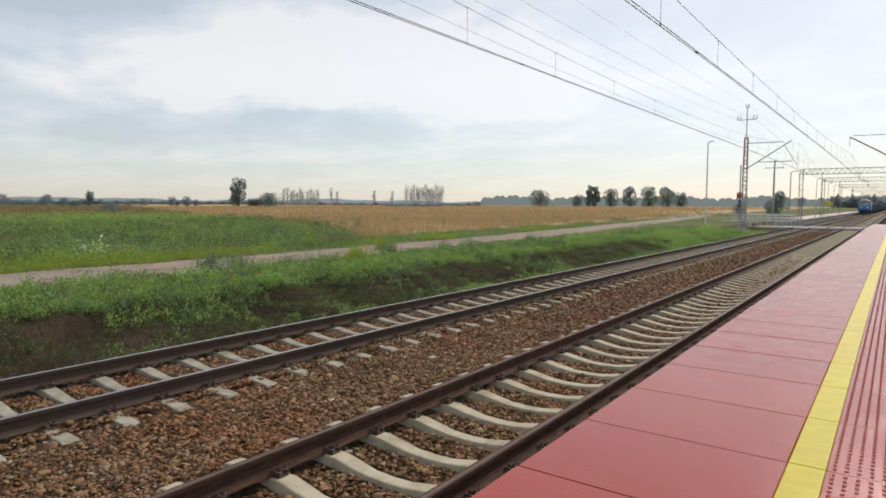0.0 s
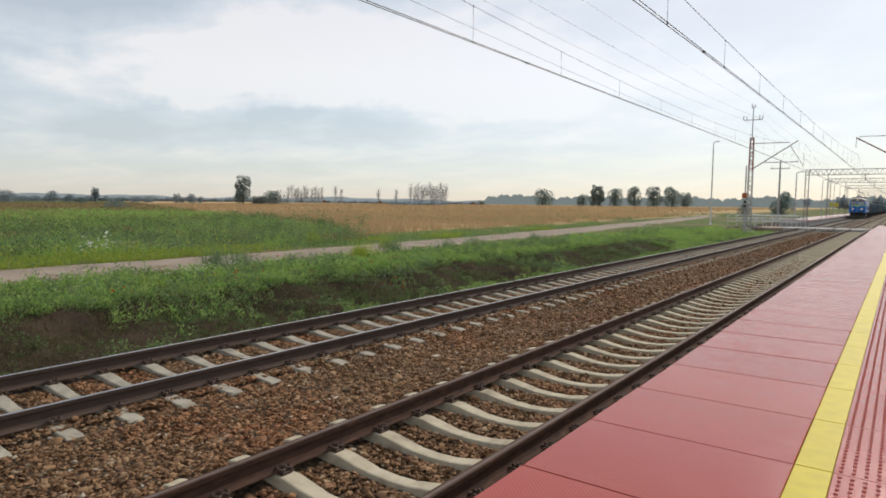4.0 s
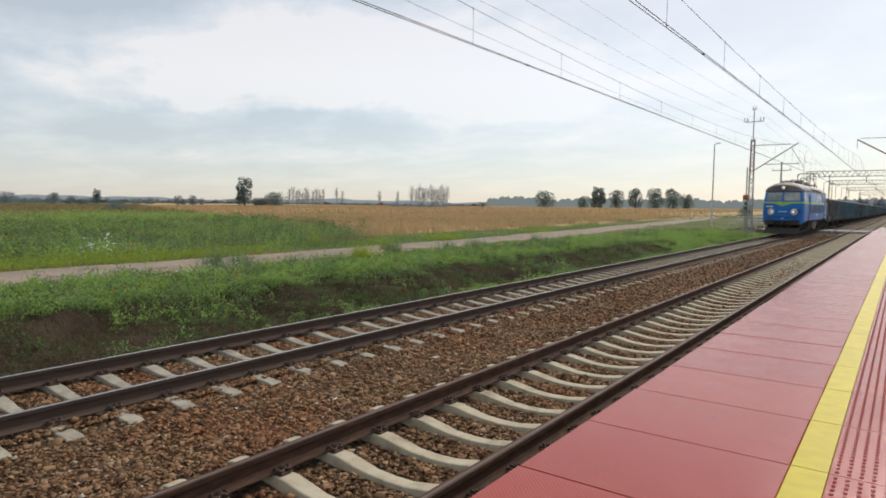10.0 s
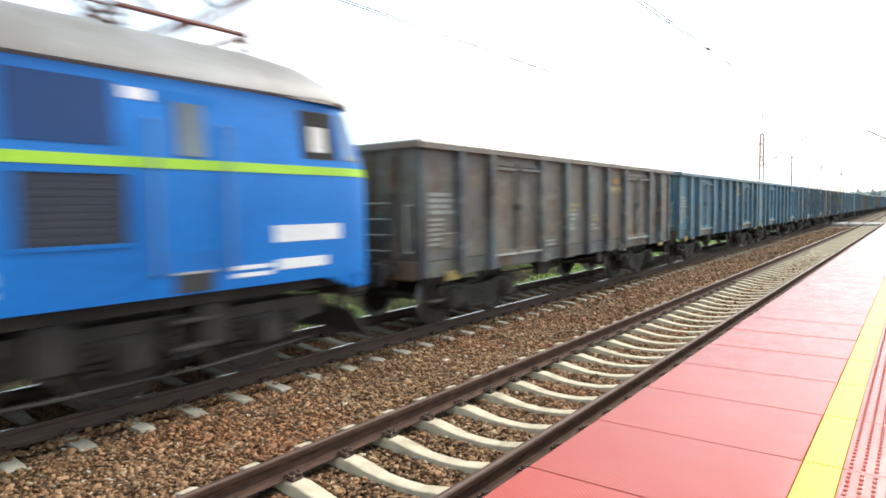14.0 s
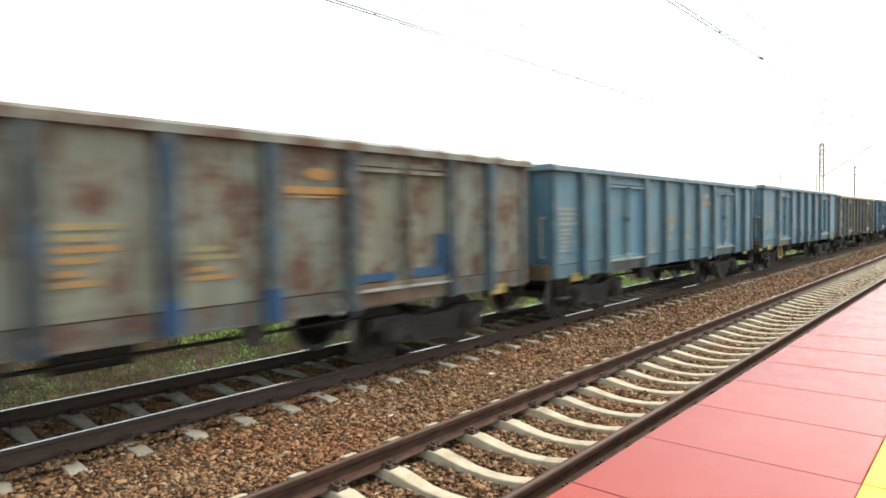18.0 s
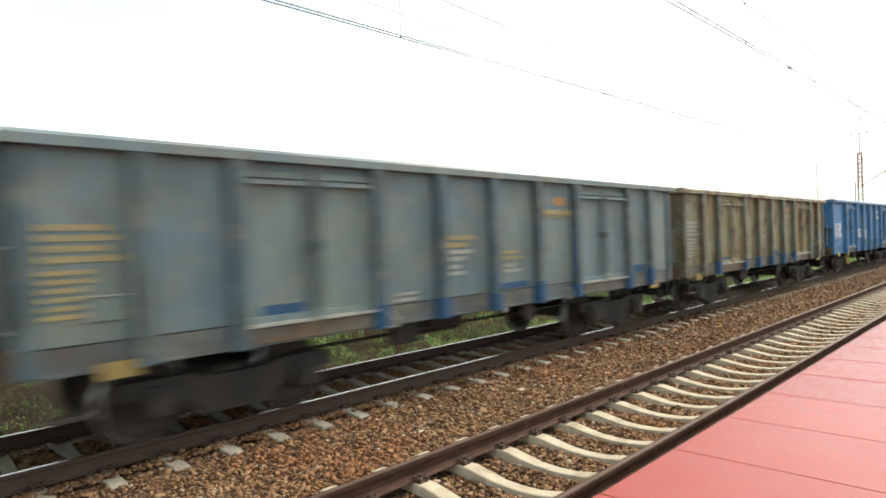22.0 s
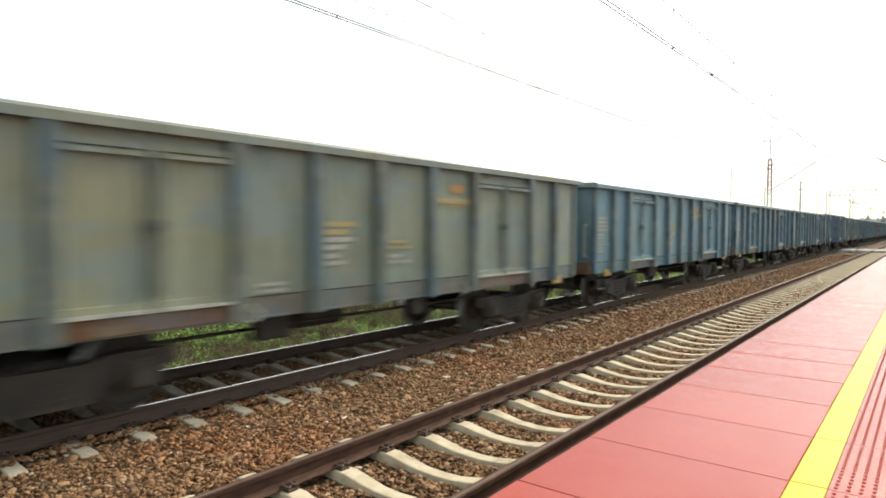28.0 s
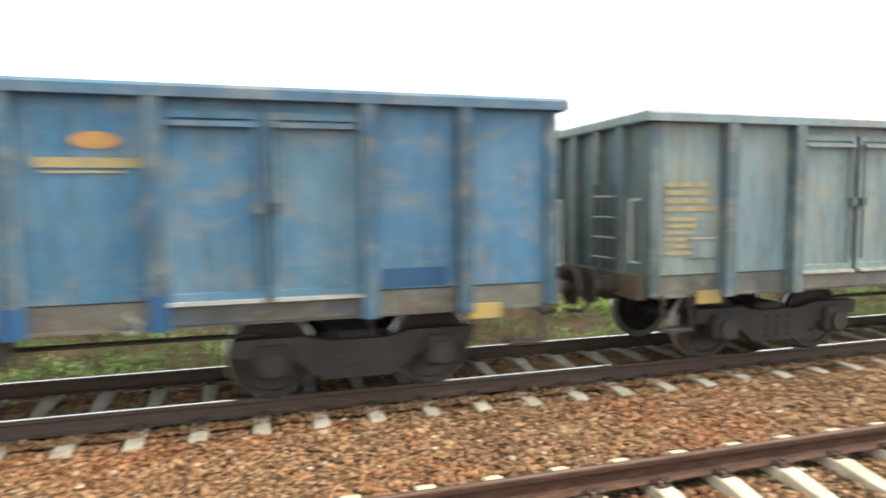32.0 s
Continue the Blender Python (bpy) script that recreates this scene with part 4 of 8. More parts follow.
def gantry(y, x0=-7.5, x1=7.5, z=7.05, col=0.42):
    root = thing("line_gantry", "grey steel portal gantry spanning both tracks", "gantry", "portal gantries over the line", at=pose(0, y, 0))
    for x in (x0, x1):
        bm = bmesh.new()
        lattice(bm, (x, 0), col, -1.0, z, 0.8, 1.0, 0.035, 0.016)
        part("column", bm, M_MAST, root, "slim lattice column")
    bm = bmesh.new()
    for zz in (z - 0.62, z + 0.1):
        for dy in (-0.25, 0.25):
            tube(bm, (x0 - 0.2, dy, zz), (x1 + 0.2, dy, zz), 0.045, 4)
    n = 24
    for k in range(n):
        a, b = x0 + (x1 - x0) * k / n, x0 + (x1 - x0) * (k + 1) / n
        for dy in (-0.25, 0.25):
            tube(bm, (a, dy, z - 0.62), ((a + b) / 2, dy, z + 0.1), 0.022, 4, caps=False)
            tube(bm, ((a + b) / 2, dy, z + 0.1), (b, dy, z - 0.62), 0.022, 4, caps=False)
    part("beam", bm, M_STEEL, root, "zigzag lattice cross-beam")
    for ax in (FAR, 0.0):
        bm = bmesh.new()
        tube(bm, (ax - 0.9, 0, z - 0.45), (ax - 0.9, 0, 5.6), 0.04, 6)
        tube(bm, (ax - 0.9, 0, 5.75), (ax + 0.1, 0, 5.25), 0.022, 6)
        part("drop_post", bm, M_MAST, root, "hanging post holding the wire")
    return root


for gy in (96, 128, 168, 216, 275, 350):
    gantry(float(gy))


def cantilever_mast_right():
    """Mast behind the platform whose arm reaches over the near track."""
    root = thing("line_mast", "slim mast with a red-tipped cantilever arm over the near track", "mast", at=pose(5.9, 63, 0.15))
    bm = bmesh.new()
    lattice(bm, (0, 0), 0.4, -0.9, 8.3, 0.5)
    part("lower_column", bm, M_MAST, root, "lattice column")
    bm = bmesh.new()
    tube(bm, (-0.2, 0, 4.3), (-6.2, 0, 8.0), 0.055, 8)
    part("cantilever_arm", bm, M_MASTRED, root, "reddish slanting arm")
    bm = bmesh.new()
    tube(bm, (-0.2, 0, 8.05), (-6.0, 0, 8.1), 0.025, 6)
    tube(bm, (-6.2, 0, 8.05), (-6.2, 0, 7.2), 0.02, 6)
    part("tie_rod", bm, M_MAST, root)


cantilever_mast_right()


def pole(name, x, y, z0, z1, r, label, cat, mat=None, head=None, arms=()):
    root = thing(name, label, cat, at=pose(x, y, 0))
    bm = bmesh.new()
    tube(bm, (0, 0, z0), (0, 0, z1), r, 10, r * 0.6)
    tube(bm, (0, 0, z0), (0, 0, z0 + 0.3), r * 1.5, 10)
    part("pole", bm, mat or M_STEEL, root)
    if head:
        bm = bmesh.new()
        tube(bm, (0, 0, z1), (head * 0.5, 0, z1 + 0.12), r * 0.5, 6)
        box(bm, head * 0.45, -0.13, z1 + 0.07, head, 0.13, z1 + 0.17, 0.03)
        part("lamp_head", bm, M_STEEL, root, "flat street lamp head")
    for z, w in arms:
        bm = bmesh.new()
        box(bm, -w, -0.05, z - 0.05, w, 0.05, z + 0.05)
        part("cross_arm", bm, M_MAST, root)
        for k in (-0.9, 0.9):
            bm = bmesh.new()
            insulator(bm, (w * k, 0, z + 0.05), (w * k, 0, z + 0.35), 0.05, 2)
            part("insulator", bm, M_PORCELAIN, root)
    return root


pole("street_lamp", -16.05, 80.0, -0.3, 9.9, 0.10, "tall pale street lamp with one short head", "lamp", M_WHITE, 0.7)
pole("street_lamp", -8.3, 92.0, -0.5, 6.6, 0.09, "grey street lamp with one short head", "lamp", M_STEEL, 0.9)
pole("utility_pole", -12.0, 104, -0.5, 9.1, 0.17, "grey concrete utility pole with cross-arms", "pole", M_CONC, None, ((7.85, 1.3), (8.8, 2.3)))
for lx, ly in ((-7.1, 112), (-7.3, 122), (-7.2, 134), (-7.4, 150), (-7.3, 171)):
    pole("platform_lamp", lx, ly, -0.4, 5.8 + 0.004 * ly, 0.06, "slim grey platform lamp post", "lamp", M_STEEL, 0.6)


def signal_post():
    x, y = -8.95, 62.6
    root = thing("signal_post", "slim signal post with an orange-red box", "signal", at=pose(x, y, 0))
    bm = bmesh.new()
    tube(bm, (0, 0, -0.7), (0, 0, 5.95), 0.06, 8)
    part("pole", bm, M_STEEL, root)
    bm = bmesh.new()
    box(bm, -0.26, -0.2, 2.85, 0.28, 0.12, 3.35, 0.05)
    part("head", bm, M_ORANGE, root, "orange-red signal head")
    for z in (2.1, 2.5):
        bm = bmesh.new()
        tube(bm, (0.05, -0.1, z), (0.05, -0.32, z), 0.13, 10)
        part("hood", bm, M_BLACK, root, "black lamp hood")
    bm = bmesh.new()
    for k in range(12):
        z = -0.4 + k * 0.3
        tube(bm, (-0.16, 0.12, z), (0.16, 0.12, z), 0.012, 5)
    for s in (-0.16, 0.16):
        tube(bm, (s, 0.12, -0.7), (s, 0.12, 3.2), 0.018, 5)
    part("ladder", bm, M_STEEL, root)


signal_post()


def railing(x0, x1, y, n, group):
    root = thing("guard_railing", "pale grey tubular guard railing beside the crossing", "railing", group, at=pose(0, y, 0))
    for k in range(n + 1):
        x = x0 + (x1 - x0) * k / n
        bm = bmesh.new()
        tube(bm, (x, 0, -0.55), (x, 0, 1.07), 0.035, 8)
        part("post", bm, M_WHITE, root)
    for z in (0.35, 0.68, 1.05):
        bm = bmesh.new()
        tube(bm, (x0, 0, z), (x1, 0, z), 0.035, 8)
        part("rail", bm, M_WHITE, root)


for i, yy in enumerate((76.0, 79.5, 84.0)):
    railing(-13.25 + 0.3 * i, -6.1, yy, 7, "railings at the crossing")


def crossing():
    root = thing("level_crossing", "pale concrete slabs laid across both tracks", "crossing", kind="structure", at=pose(0, 66.6, 0))
    for ax in (FAR, 0.0):
        for x0, x1 in ((-1.95, -0.83), (-0.66, 0.66), (0.83, 1.95)):
            if ax == 0.0 and x0 > 0.8:
                x1 = 1.52
            for k in range(4):
                bm = bmesh.new()
                box(bm, ax + x0, k * 1.4, -0.2, ax + x1, k * 1.4 + 1.385, 0.005, 0.01)
                part("slab", bm, M_CONC, root)
    bm = bmesh.new()
    box(bm, -8.6, 0, -0.6, -6.15, 5.6, -0.02, 0.03)
    part("approach", bm, M_ROAD, root, "worn concrete approach")
    return root


crossing()


def far_platform():
    bm = bmesh.new()
    extrude_y(bm, [(-6.05, -0.9), (-6.05, 0.30), (-5.95, 0.32), (-5.95, 0.40), (-9.2, 0.40), (-9.2, -0.9)], 86.0, 250.0)
    slab = solid("platform_far", bm, M_CONC, "second low platform far down the line", "platform", kind="structure")
    me = deck_tile(-9.15, -5.96, M_RED)
    for k in range(86, 250, 2):
        ob = share("deck_panel", me, slab, pose(0, k, 0.455) @ Matrix.Diagonal((1, 1.947, 1, 1)), "red resin deck panel")
    for y, z0, w, mat, lab in ((98, 2.3, 0.45, M_BLUESIGN, "small blue-grey station sign"), (140, 2.2, 0.8, M_SIGNYEL, "yellow-green sign board")):
        root = thing("sign_board", lab + " on a post", "sign", at=pose(-7.6, y, 0))
        bm = bmesh.new()
        tube(bm, (0, 0, 0.45), (0, 0, z0 + 0.7), 0.04, 6)
        part("pole", bm, M_STEEL, root)
        bm = bmesh.new()
        box(bm, -w, -0.06, z0, w, -0.02, z0 + 0.75, 0.01)
        part("panel", bm, mat, root, lab)


far_platform()


# ---------------------------------------------------------------- plants
def blades(name, x, y, h, w, mat, label, cat="grass", lean=0.35, base=None, cross=1):
    """Many bent blades of three corners pairs each, in one mesh."""
    n = len(x)
    z = (ground_z(x, y) + bump_at(x, y) * np.exp(-((x + 11) / 8) ** 2)) if base is None else base
    a = rng.uniform(0, 2 * np.pi, n)
    d = np.stack([np.cos(a), np.sin(a), np.zeros(n)], -1) * (w / 2)[:, None]
    la = rng.uniform(0, 2 * np.pi, n)
    off = np.stack([np.cos(la), np.sin(la), np.zeros(n)], -1) * (h * lean * rng.uniform(0.2, 1.0, n))[:, None]
    p = np.stack([x, y, z - 0.04], -1)
    up = np.zeros((n, 3))
    up[:, 2] = h
    v = np.stack([p - d * 0.7, p + d * 0.7, p + up * 0.55 + off * 0.35 + d, p + up * 0.55 + off * 0.35 - d, p + up + off], 1)
    k = np.arange(n)[:, None] * 5
    f = np.concatenate([k + [0, 1, 2], k + [0, 2, 3], k + [3, 2, 4]], 0)
    me = cloud_mesh(name, v.reshape(-1, 3), f, mat)
    return tagged(new(name, me), label, cat, kind="stuff")


def leaf_clumps(name, x, y, rad, hgt, per, size, mat, label, base=None):
    """Bushy weeds: each a loose heap of small leaves."""
    n = len(x)
    z = (ground_z(x, y) + bump_at(x, y) * np.exp(-((x + 11) / 8) ** 2)) if base is None else base
    m = n * per
    i = np.repeat(np.arange(n), per)
    d = rng.normal(size=(m, 3))
    d /= np.linalg.norm(d, axis=1, keepdims=True)
    q = rng.uniform(0.2, 1.0, m) ** 0.5
    c = np.stack([x[i] + d[:, 0] * q * rad[i], y[i] + d[:, 1] * q * rad[i], z[i] + np.abs(d[:, 2]) * q * hgt[i]], -1)
    u = rng.normal(size=(m, 3))
    u[:, 2] = u[:, 2] * 0.6 + 0.8
    u /= np.linalg.norm(u, axis=1, keepdims=True)
    w = np.cross(u, rng.normal(size=(m, 3)))
    w /= np.linalg.norm(w, axis=1, keepdims=True)
    s = (size * rng.uniform(0.5, 1.4, m))[:, None]
    v = np.stack([c - u * s, c - w * s * 0.36, c + u * s, c + w * s * 0.36], 1).reshape(-1, 3)
    return tagged(new(name, cloud_mesh(name, v, np.arange(m * 4).reshape(m, 4), mat)), label, "weeds", kind="stuff")


def off_road(x, y, w=1.55):
    k = np.abs(x - road_mid(y)) > w + 0.35 * np.sin(y * 1.7) + 0.25 * np.sin(y * 4.3)
    return x[k], y[k]


def sown(n, x0, x1, y0, y1, size=0, least=0.0, seed=1):
    """Random places in a rectangle; with a size, only where the drift of that size is above least, thinning towards its edge."""
    x, y = rng.uniform(x0, x1, n), rng.uniform(y0, y1, n)
    if size:
        k = drift(x, y, size, seed) + 0.25 * (drift(x, y, size * 0.3, seed + 50) - 0.5) + rng.normal(0, 0.03, n) > least
        x, y = x[k], y[k]
    return x, y


def green_field(x, y, edge=17.4):
    """Those places that lie before the slanting edge of the grain."""
    k = y < edge - 0.47 * x + 5 * (drift(x, y, 9, 77) - 0.5)
    return x[k], y[k]


def rnd(a, b, x):
    return rng.uniform(a, b, len(x))


def plant_crest():
    """Strip of mixed weeds between the bank and the road: low cover, lumps of single kinds, tall tufts."""
    x, y = off_road(*sown(26000, -16.5, -11.3, -14, 64, 1.6, 0.34, 11))
    blades("bank_grass", x, y, rnd(0.06, 0.26, x) * (0.5 + 0.9 * drift(x, y, 2.2, 12)), rnd(0.008, 0.018, x), M_GRASS, "tangled green grass on the crest of a bank", lean=0.6)
    for n, size, least, seed, mat, h0, h1, leaf, lab in (
            (6500, 1.9, 0.40, 21, M_GRASS, 0.06, 0.22, 0.036, "leafy green weeds along the crest of a bank"),
            (4200, 2.1, 0.62, 24, M_LIMEWEED, 0.10, 0.30, 0.036, "yellow-green weeds along the crest of a bank")):
        x, y = off_road(*sown(n, -16.2, -11.2, -12, 64, size, least, seed), 2.1)
        leaf_clumps("leafy_weeds", x, y, rnd(0.10, 0.28, x), rnd(h0, h1, x), 18, leaf, mat, lab)
    for n, size, least, seed, mat, h0, h1, per, leaf, lab in (
            (1500, 2.6, 0.46, 22, M_BUSHY, 0.22, 0.50, 90, 0.042, "lumps of fresh green leafy weeds along the crest of a bank"),
            (900, 2.0, 0.56, 23, M_DOCK, 0.30, 0.66, 90, 0.036, "lumps of grey-green weeds along the crest of a bank"),
            (800, 1.8, 0.50, 25, M_SHRUB, 0.16, 0.44, 90, 0.036, "lumps of dark green weeds along the crest of a bank")):
        x, y = off_road(*sown(n, -15.6, -11.4, -12, 64, size, least, seed), 2.3)
        leaf_clumps("weed_lumps", x, y, rnd(0.16, 0.46, x), rnd(h0, h1, x), per, leaf, mat, lab)
    # single tall weeds break the outline of the crest
    for n, seed, mat, h0, h1, lab in ((420, 26, M_BUSHY, 0.35, 0.75, "single tall green weeds on the crest of a bank"), (260, 27, M_DOCK, 0.4, 0.85, "single tall grey-green weeds on the crest of a bank")):
        x, y = off_road(*sown(n, -16.3, -12.0, -6, 56, 2.4, 0.45, seed), 2.0)
        leaf_clumps("tall_weed", x, y, rnd(0.06, 0.15, x), rnd(h0, h1, x), 34, 0.036, mat, lab)
    # turf hangs over the lip of the bank
    x, y = sown(15000, -12.4, -11.2, -14, 60, 1.4, 0.40, 31)
    blades("lip_grass", x, y, rnd(0.12, 0.32, x), rnd(0.008, 0.018, x), M_GRASS, "long grass hanging over the lip of a bank", lean=1.1)
    x, y = sown(1500, -12.2, -11.3, -14, 60, 1.2, 0.42, 32)
    leaf_clumps("lip_weeds", x, y, rnd(0.12, 0.34, x), rnd(0.14, 0.36, x), 60, 0.036, M_BUSHY, "leafy weeds crowding the lip of a bank")
    for name, spots, mat, h0, h1, lab in (
            ("tall_weed", DARK_TUFTS, M_DOCK, 0.45, 0.95, "tall dark tufts of weeds standing beside a dirt road"),
            ("pale_weed", PALE_TUFTS, M_LIMEWEED, 0.5, 0.95, "tall pale tufts of grass standing beside a dirt road")):
        x, y = cluster(spots, 14, 0.22)
        leaf_clumps(name, x, y, rnd(0.10, 0.26, x), rnd(h0, h1, x), 60, 0.036, mat, lab)
        x, y = cluster(spots, 110, 0.2)
        blades(name, x, y, rnd(h0, h1 + 0.15, x), rnd(0.007, 0.014, x), mat, lab, lean=0.35)


def plant_bank():
    """Face of the bank: bare soil and dead stems, a few green lumps; green at its foot towards the crossing."""
    x, y = sown(64000, -11.7, -7.6, -14, 62, 1.0, 0.20, 41)
    blades("dry_stalks", x, y, rnd(0.05, 0.24, x), rnd(0.006, 0.02, x), M_DRY, "dry stalks and roots on an earth bank", lean=1.1)
    x, y = sown(15000, -11.8, -7.6, -12, 52, 1.2, 0.22, 40)
    leaf_clumps("dead_litter", x, y, rnd(0.08, 0.28, x), rnd(0.05, 0.18, x), 13, 0.022, M_DRY, "dead stems and litter on an earth bank")
    for n, size, least, seed, mat, h0, h1, leaf, lab in (
            (1300, 2.3, 0.72, 42, M_GRASS, 0.14, 0.40, 0.034, "green weeds in lumps on an earth bank"),
            (1500, 1.9, 0.70, 43, M_SHRUB, 0.10, 0.30, 0.030, "dark weeds in lumps on an earth bank"),
            (500, 2.0, 0.76, 44, M_BUSHY, 0.15, 0.45, 0.036, "fresh weeds at the foot of an earth bank")):
        x, y = sown(n, -11.3, -7.4, -13, 34, size, least, seed)
        leaf_clumps("creeping_weeds", x, y, rnd(0.10, 0.30, x), rnd(h0, h1, x), 55, leaf, mat, lab)
    x, y = sown(7500, -11.6, -7.5, -13, 46, 0.9, 0.38, 39)
    leaf_clumps("creeping_weeds", x, y, rnd(0.08, 0.24, x), rnd(0.05, 0.22, x), 18, 0.028, M_SHRUB, "thin dark weeds over an earth bank")
    x, y = sown(1600, -11.2, -8.2, 10, 62, 1.6, 0.60, 45)
    leaf_clumps("creeping_weeds", x, y, rnd(0.12, 0.34, x), rnd(0.10, 0.34, x), 45, 0.036, M_DOCK, "dull green weeds on the face of a low bank")
    x, y = sown(2600, -8.9, -6.9, 9, 66, 2.2, 0.46, 46)
    leaf_clumps("foot_weeds", x, y, rnd(0.15, 0.4, x), rnd(0.10, 0.34, x), 40, 0.042, M_BUSHY, "leafy weeds at the foot of a low bank")
    x, y = sown(12000, -8.9, -6.6, 9, 66, 2.0, 0.38, 48)
    blades("bank_grass", x, y, rnd(0.10, 0.36, x), rnd(0.014, 0.04, x), M_GRASS, "green grass at the foot of a low bank")
    x, y = sown(3000, -12.4, -8.6, 40, 66, 1.8, 0.40, 47)
    leaf_clumps("leafy_weeds", x, y, rnd(0.15, 0.4, x), rnd(0.2, 0.6, x), 34, 0.045, M_BUSHY, "leafy weeds on a low bank by the crossing")
    x, y = sown(5200, -7.4, -6.15, -14, 60, 1.1, 0.70, 49)
    blades("ditch_grass", x, y, rnd(0.06, 0.24, x), rnd(0.012, 0.03, x), M_GRASS, "sparse grass at the foot of the ballast", base=np.interp(x, BX, BZ))


def plant_field():
    """Beyond the road: a lime verge, lush weeds in patches, dry grass, then ripe grain."""
    x, y = sown(900, -21.0, -16.6, -6, 60)
    blades("road_weeds", x, y, rnd(0.05, 0.2, x), rnd(0.01, 0.03, x), M_GRASS, "sparse weeds in a dirt road")
    x, y = off_road(*sown(42000, -28.0, -20.0, -4, 72, 2.6, 0.26, 51), 1.8)
    blades("verge_grass", x, y, rnd(0.10, 0.40, x), rnd(0.008, 0.022, x), M_GRASS, "green verge grass along a dirt road")
    x, y = off_road(*sown(5200, -24.5, -20.6, -2, 50, 3.2, 0.46, 52), 1.9)
    leaf_clumps("verge_weeds", x, y, rnd(0.12, 0.36, x), rnd(0.12, 0.36, x), 22, 0.042, M_LIMEWEED, "yellow-green weeds on the verge of a dirt road")
    for n, x0, size, least, seed, mat, r1, h0, h1, per, leaf, lab in (
            (7000, -46, 5.0, 0.44, 53, M_BUSHY, 0.55, 0.35, 0.95, 20, 0.062, "lush leafy weeds beyond a dirt road"),
            (6500, -50, 4.6, 0.54, 54, M_DOCK, 0.6, 0.5, 1.15, 24, 0.062, "tall grey-green weeds in patches of an overgrown field"),
            (4200, -60, 6.5, 0.58, 55, M_SHRUB, 0.7, 0.5, 1.2, 26, 0.07, "tall dark weeds in patches of an overgrown field"),
            (4500, -70, 7.5, 0.60, 56, M_LIMEWEED, 0.7, 0.3, 0.8, 17, 0.075, "pale yellow-green weeds in patches of an overgrown field")):
        x, y = green_field(*off_road(*sown(n, x0, -23.0, -2, 52, size, least, seed), 3.4))
        leaf_clumps("leafy_weeds", x, y, rnd(0.25, r1, x), rnd(h0, h1, x) * (0.3 + 1.4 * drift(x, y, 3.4, 64)), per, leaf, mat, lab)
    x, y = green_field(*sown(5200, -110, -42, 0, 66, 9.0, 0.34, 57))
    leaf_clumps("leafy_weeds", x, y, rnd(0.4, 1.1, x), rnd(0.3, 0.9, x), 15, 0.13, M_BUSHY, "leafy weeds far out in an overgrown field")
    x, y = green_field(*off_road(*sown(40000, -66.0, -23.5, -4, 54, 5.0, 0.24, 58), 3.0))
    kind = drift(x, y, 5.5, 59) + 0.15 * (drift(x, y, 1.8, 63) - 0.5)
    for k, mat, f, lab in ((kind < 0.28, M_SHRUB, 0.75, "dark tall weeds in an overgrown field"), ((kind >= 0.28) & (kind < 0.56), M_BUSHY, 1.0, "lush tall green weeds at the edge of a field"), (kind >= 0.56, M_DRYGRASS, 0.7, "dry tall grass in an overgrown field")):
        blades("field_weeds", x[k], y[k], rnd(0.3, 0.95, x[k]) * f * (0.4 + 1.2 * drift(x[k], y[k], 3.4, 64)), rnd(0.010, 0.028, x[k]), mat, lab, lean=0.5)
    x, y = green_field(*sown(34000, -130.0, -31.0, 0, 84, 9.0, 0.34, 60))
    blades("dry_grass", x, y, rnd(0.3, 0.7, x), rnd(0.05, 0.16, x), M_DRYGRASS, "reddish dry grass in an overgrown field", lean=0.5)
    x, y = green_field(*sown(9000, -140.0, -60.0, 4, 90, 13.0, 0.46, 61))
    blades("field_weeds", x, y, rnd(0.3, 0.7, x), rnd(0.12, 0.35, x), M_BUSHY, "tall green weeds farther off", lean=0.5)
    x, y = green_field(*sown(26000, -330.0, -110.0, -30, 170, 26.0, 0.3, 65))
    blades("dry_grass", x, y, rnd(0.35, 0.75, x), rnd(0.3, 0.9, x), M_DRYGRASS, "reddish dry grass far out in a field", lean=0.5)
    x0, y0 = green_field(*sown(60, -62, -28, 6, 44))
    x1 = rng.uniform(-70, -30, 34)
    y1 = 17.4 - 0.47 * x1 + rng.normal(0, 1.6, 34)
    x, y = np.concatenate([x0, x1]), np.concatenate([y0, y1])
    leaf_clumps("field_shrub", x, y, rnd(0.4, 1.3, x), rnd(0.6, 1.25, x), 260, 0.07, M_SHRUB, "low dark shrubs and tall weeds about the edge of a field")
    # ripe grain, greener where weeds stand in it
    x, y = sown(80000, -76.0, -24.0, 22, 125)
    k = (y > 17.4 - 0.47 * x + 5 * (drift(x, y, 9, 77) - 0.5)) & (x < -26.5 - 0.03 * y + 3 * (drift(x, y, 4, 78) - 0.5))
    x, y = x[k], y[k]
    blades("ripe_grain", x, y, rnd(0.42, 0.72, x), rnd(0.03, 0.07, x), M_WHEAT, "ripe tawny grain standing in a wide field", "grain", lean=0.3)
    x, y = sown(34000, -280.0, -40.0, 45, 320)
    k = y > 17.4 - 0.47 * x
    x, y = x[k], y[k]
    blades("ripe_grain", x, y, rnd(0.45, 0.7, x), rnd(0.2, 0.5, x), M_WHEAT, "ripe tawny grain far off", "grain", lean=0.3)
    x, y = sown(9000, -90, -25, 34, 150, 12.0, 0.62, 62)
    k = y > 17.4 - 0.47 * x
    x, y = x[k], y[k]
    leaf_clumps("grain_weeds", x, y, rnd(0.3, 0.8, x), rnd(0.35, 0.8, x), 12, 0.09, M_DOCK, "green weeds grown up among the grain")


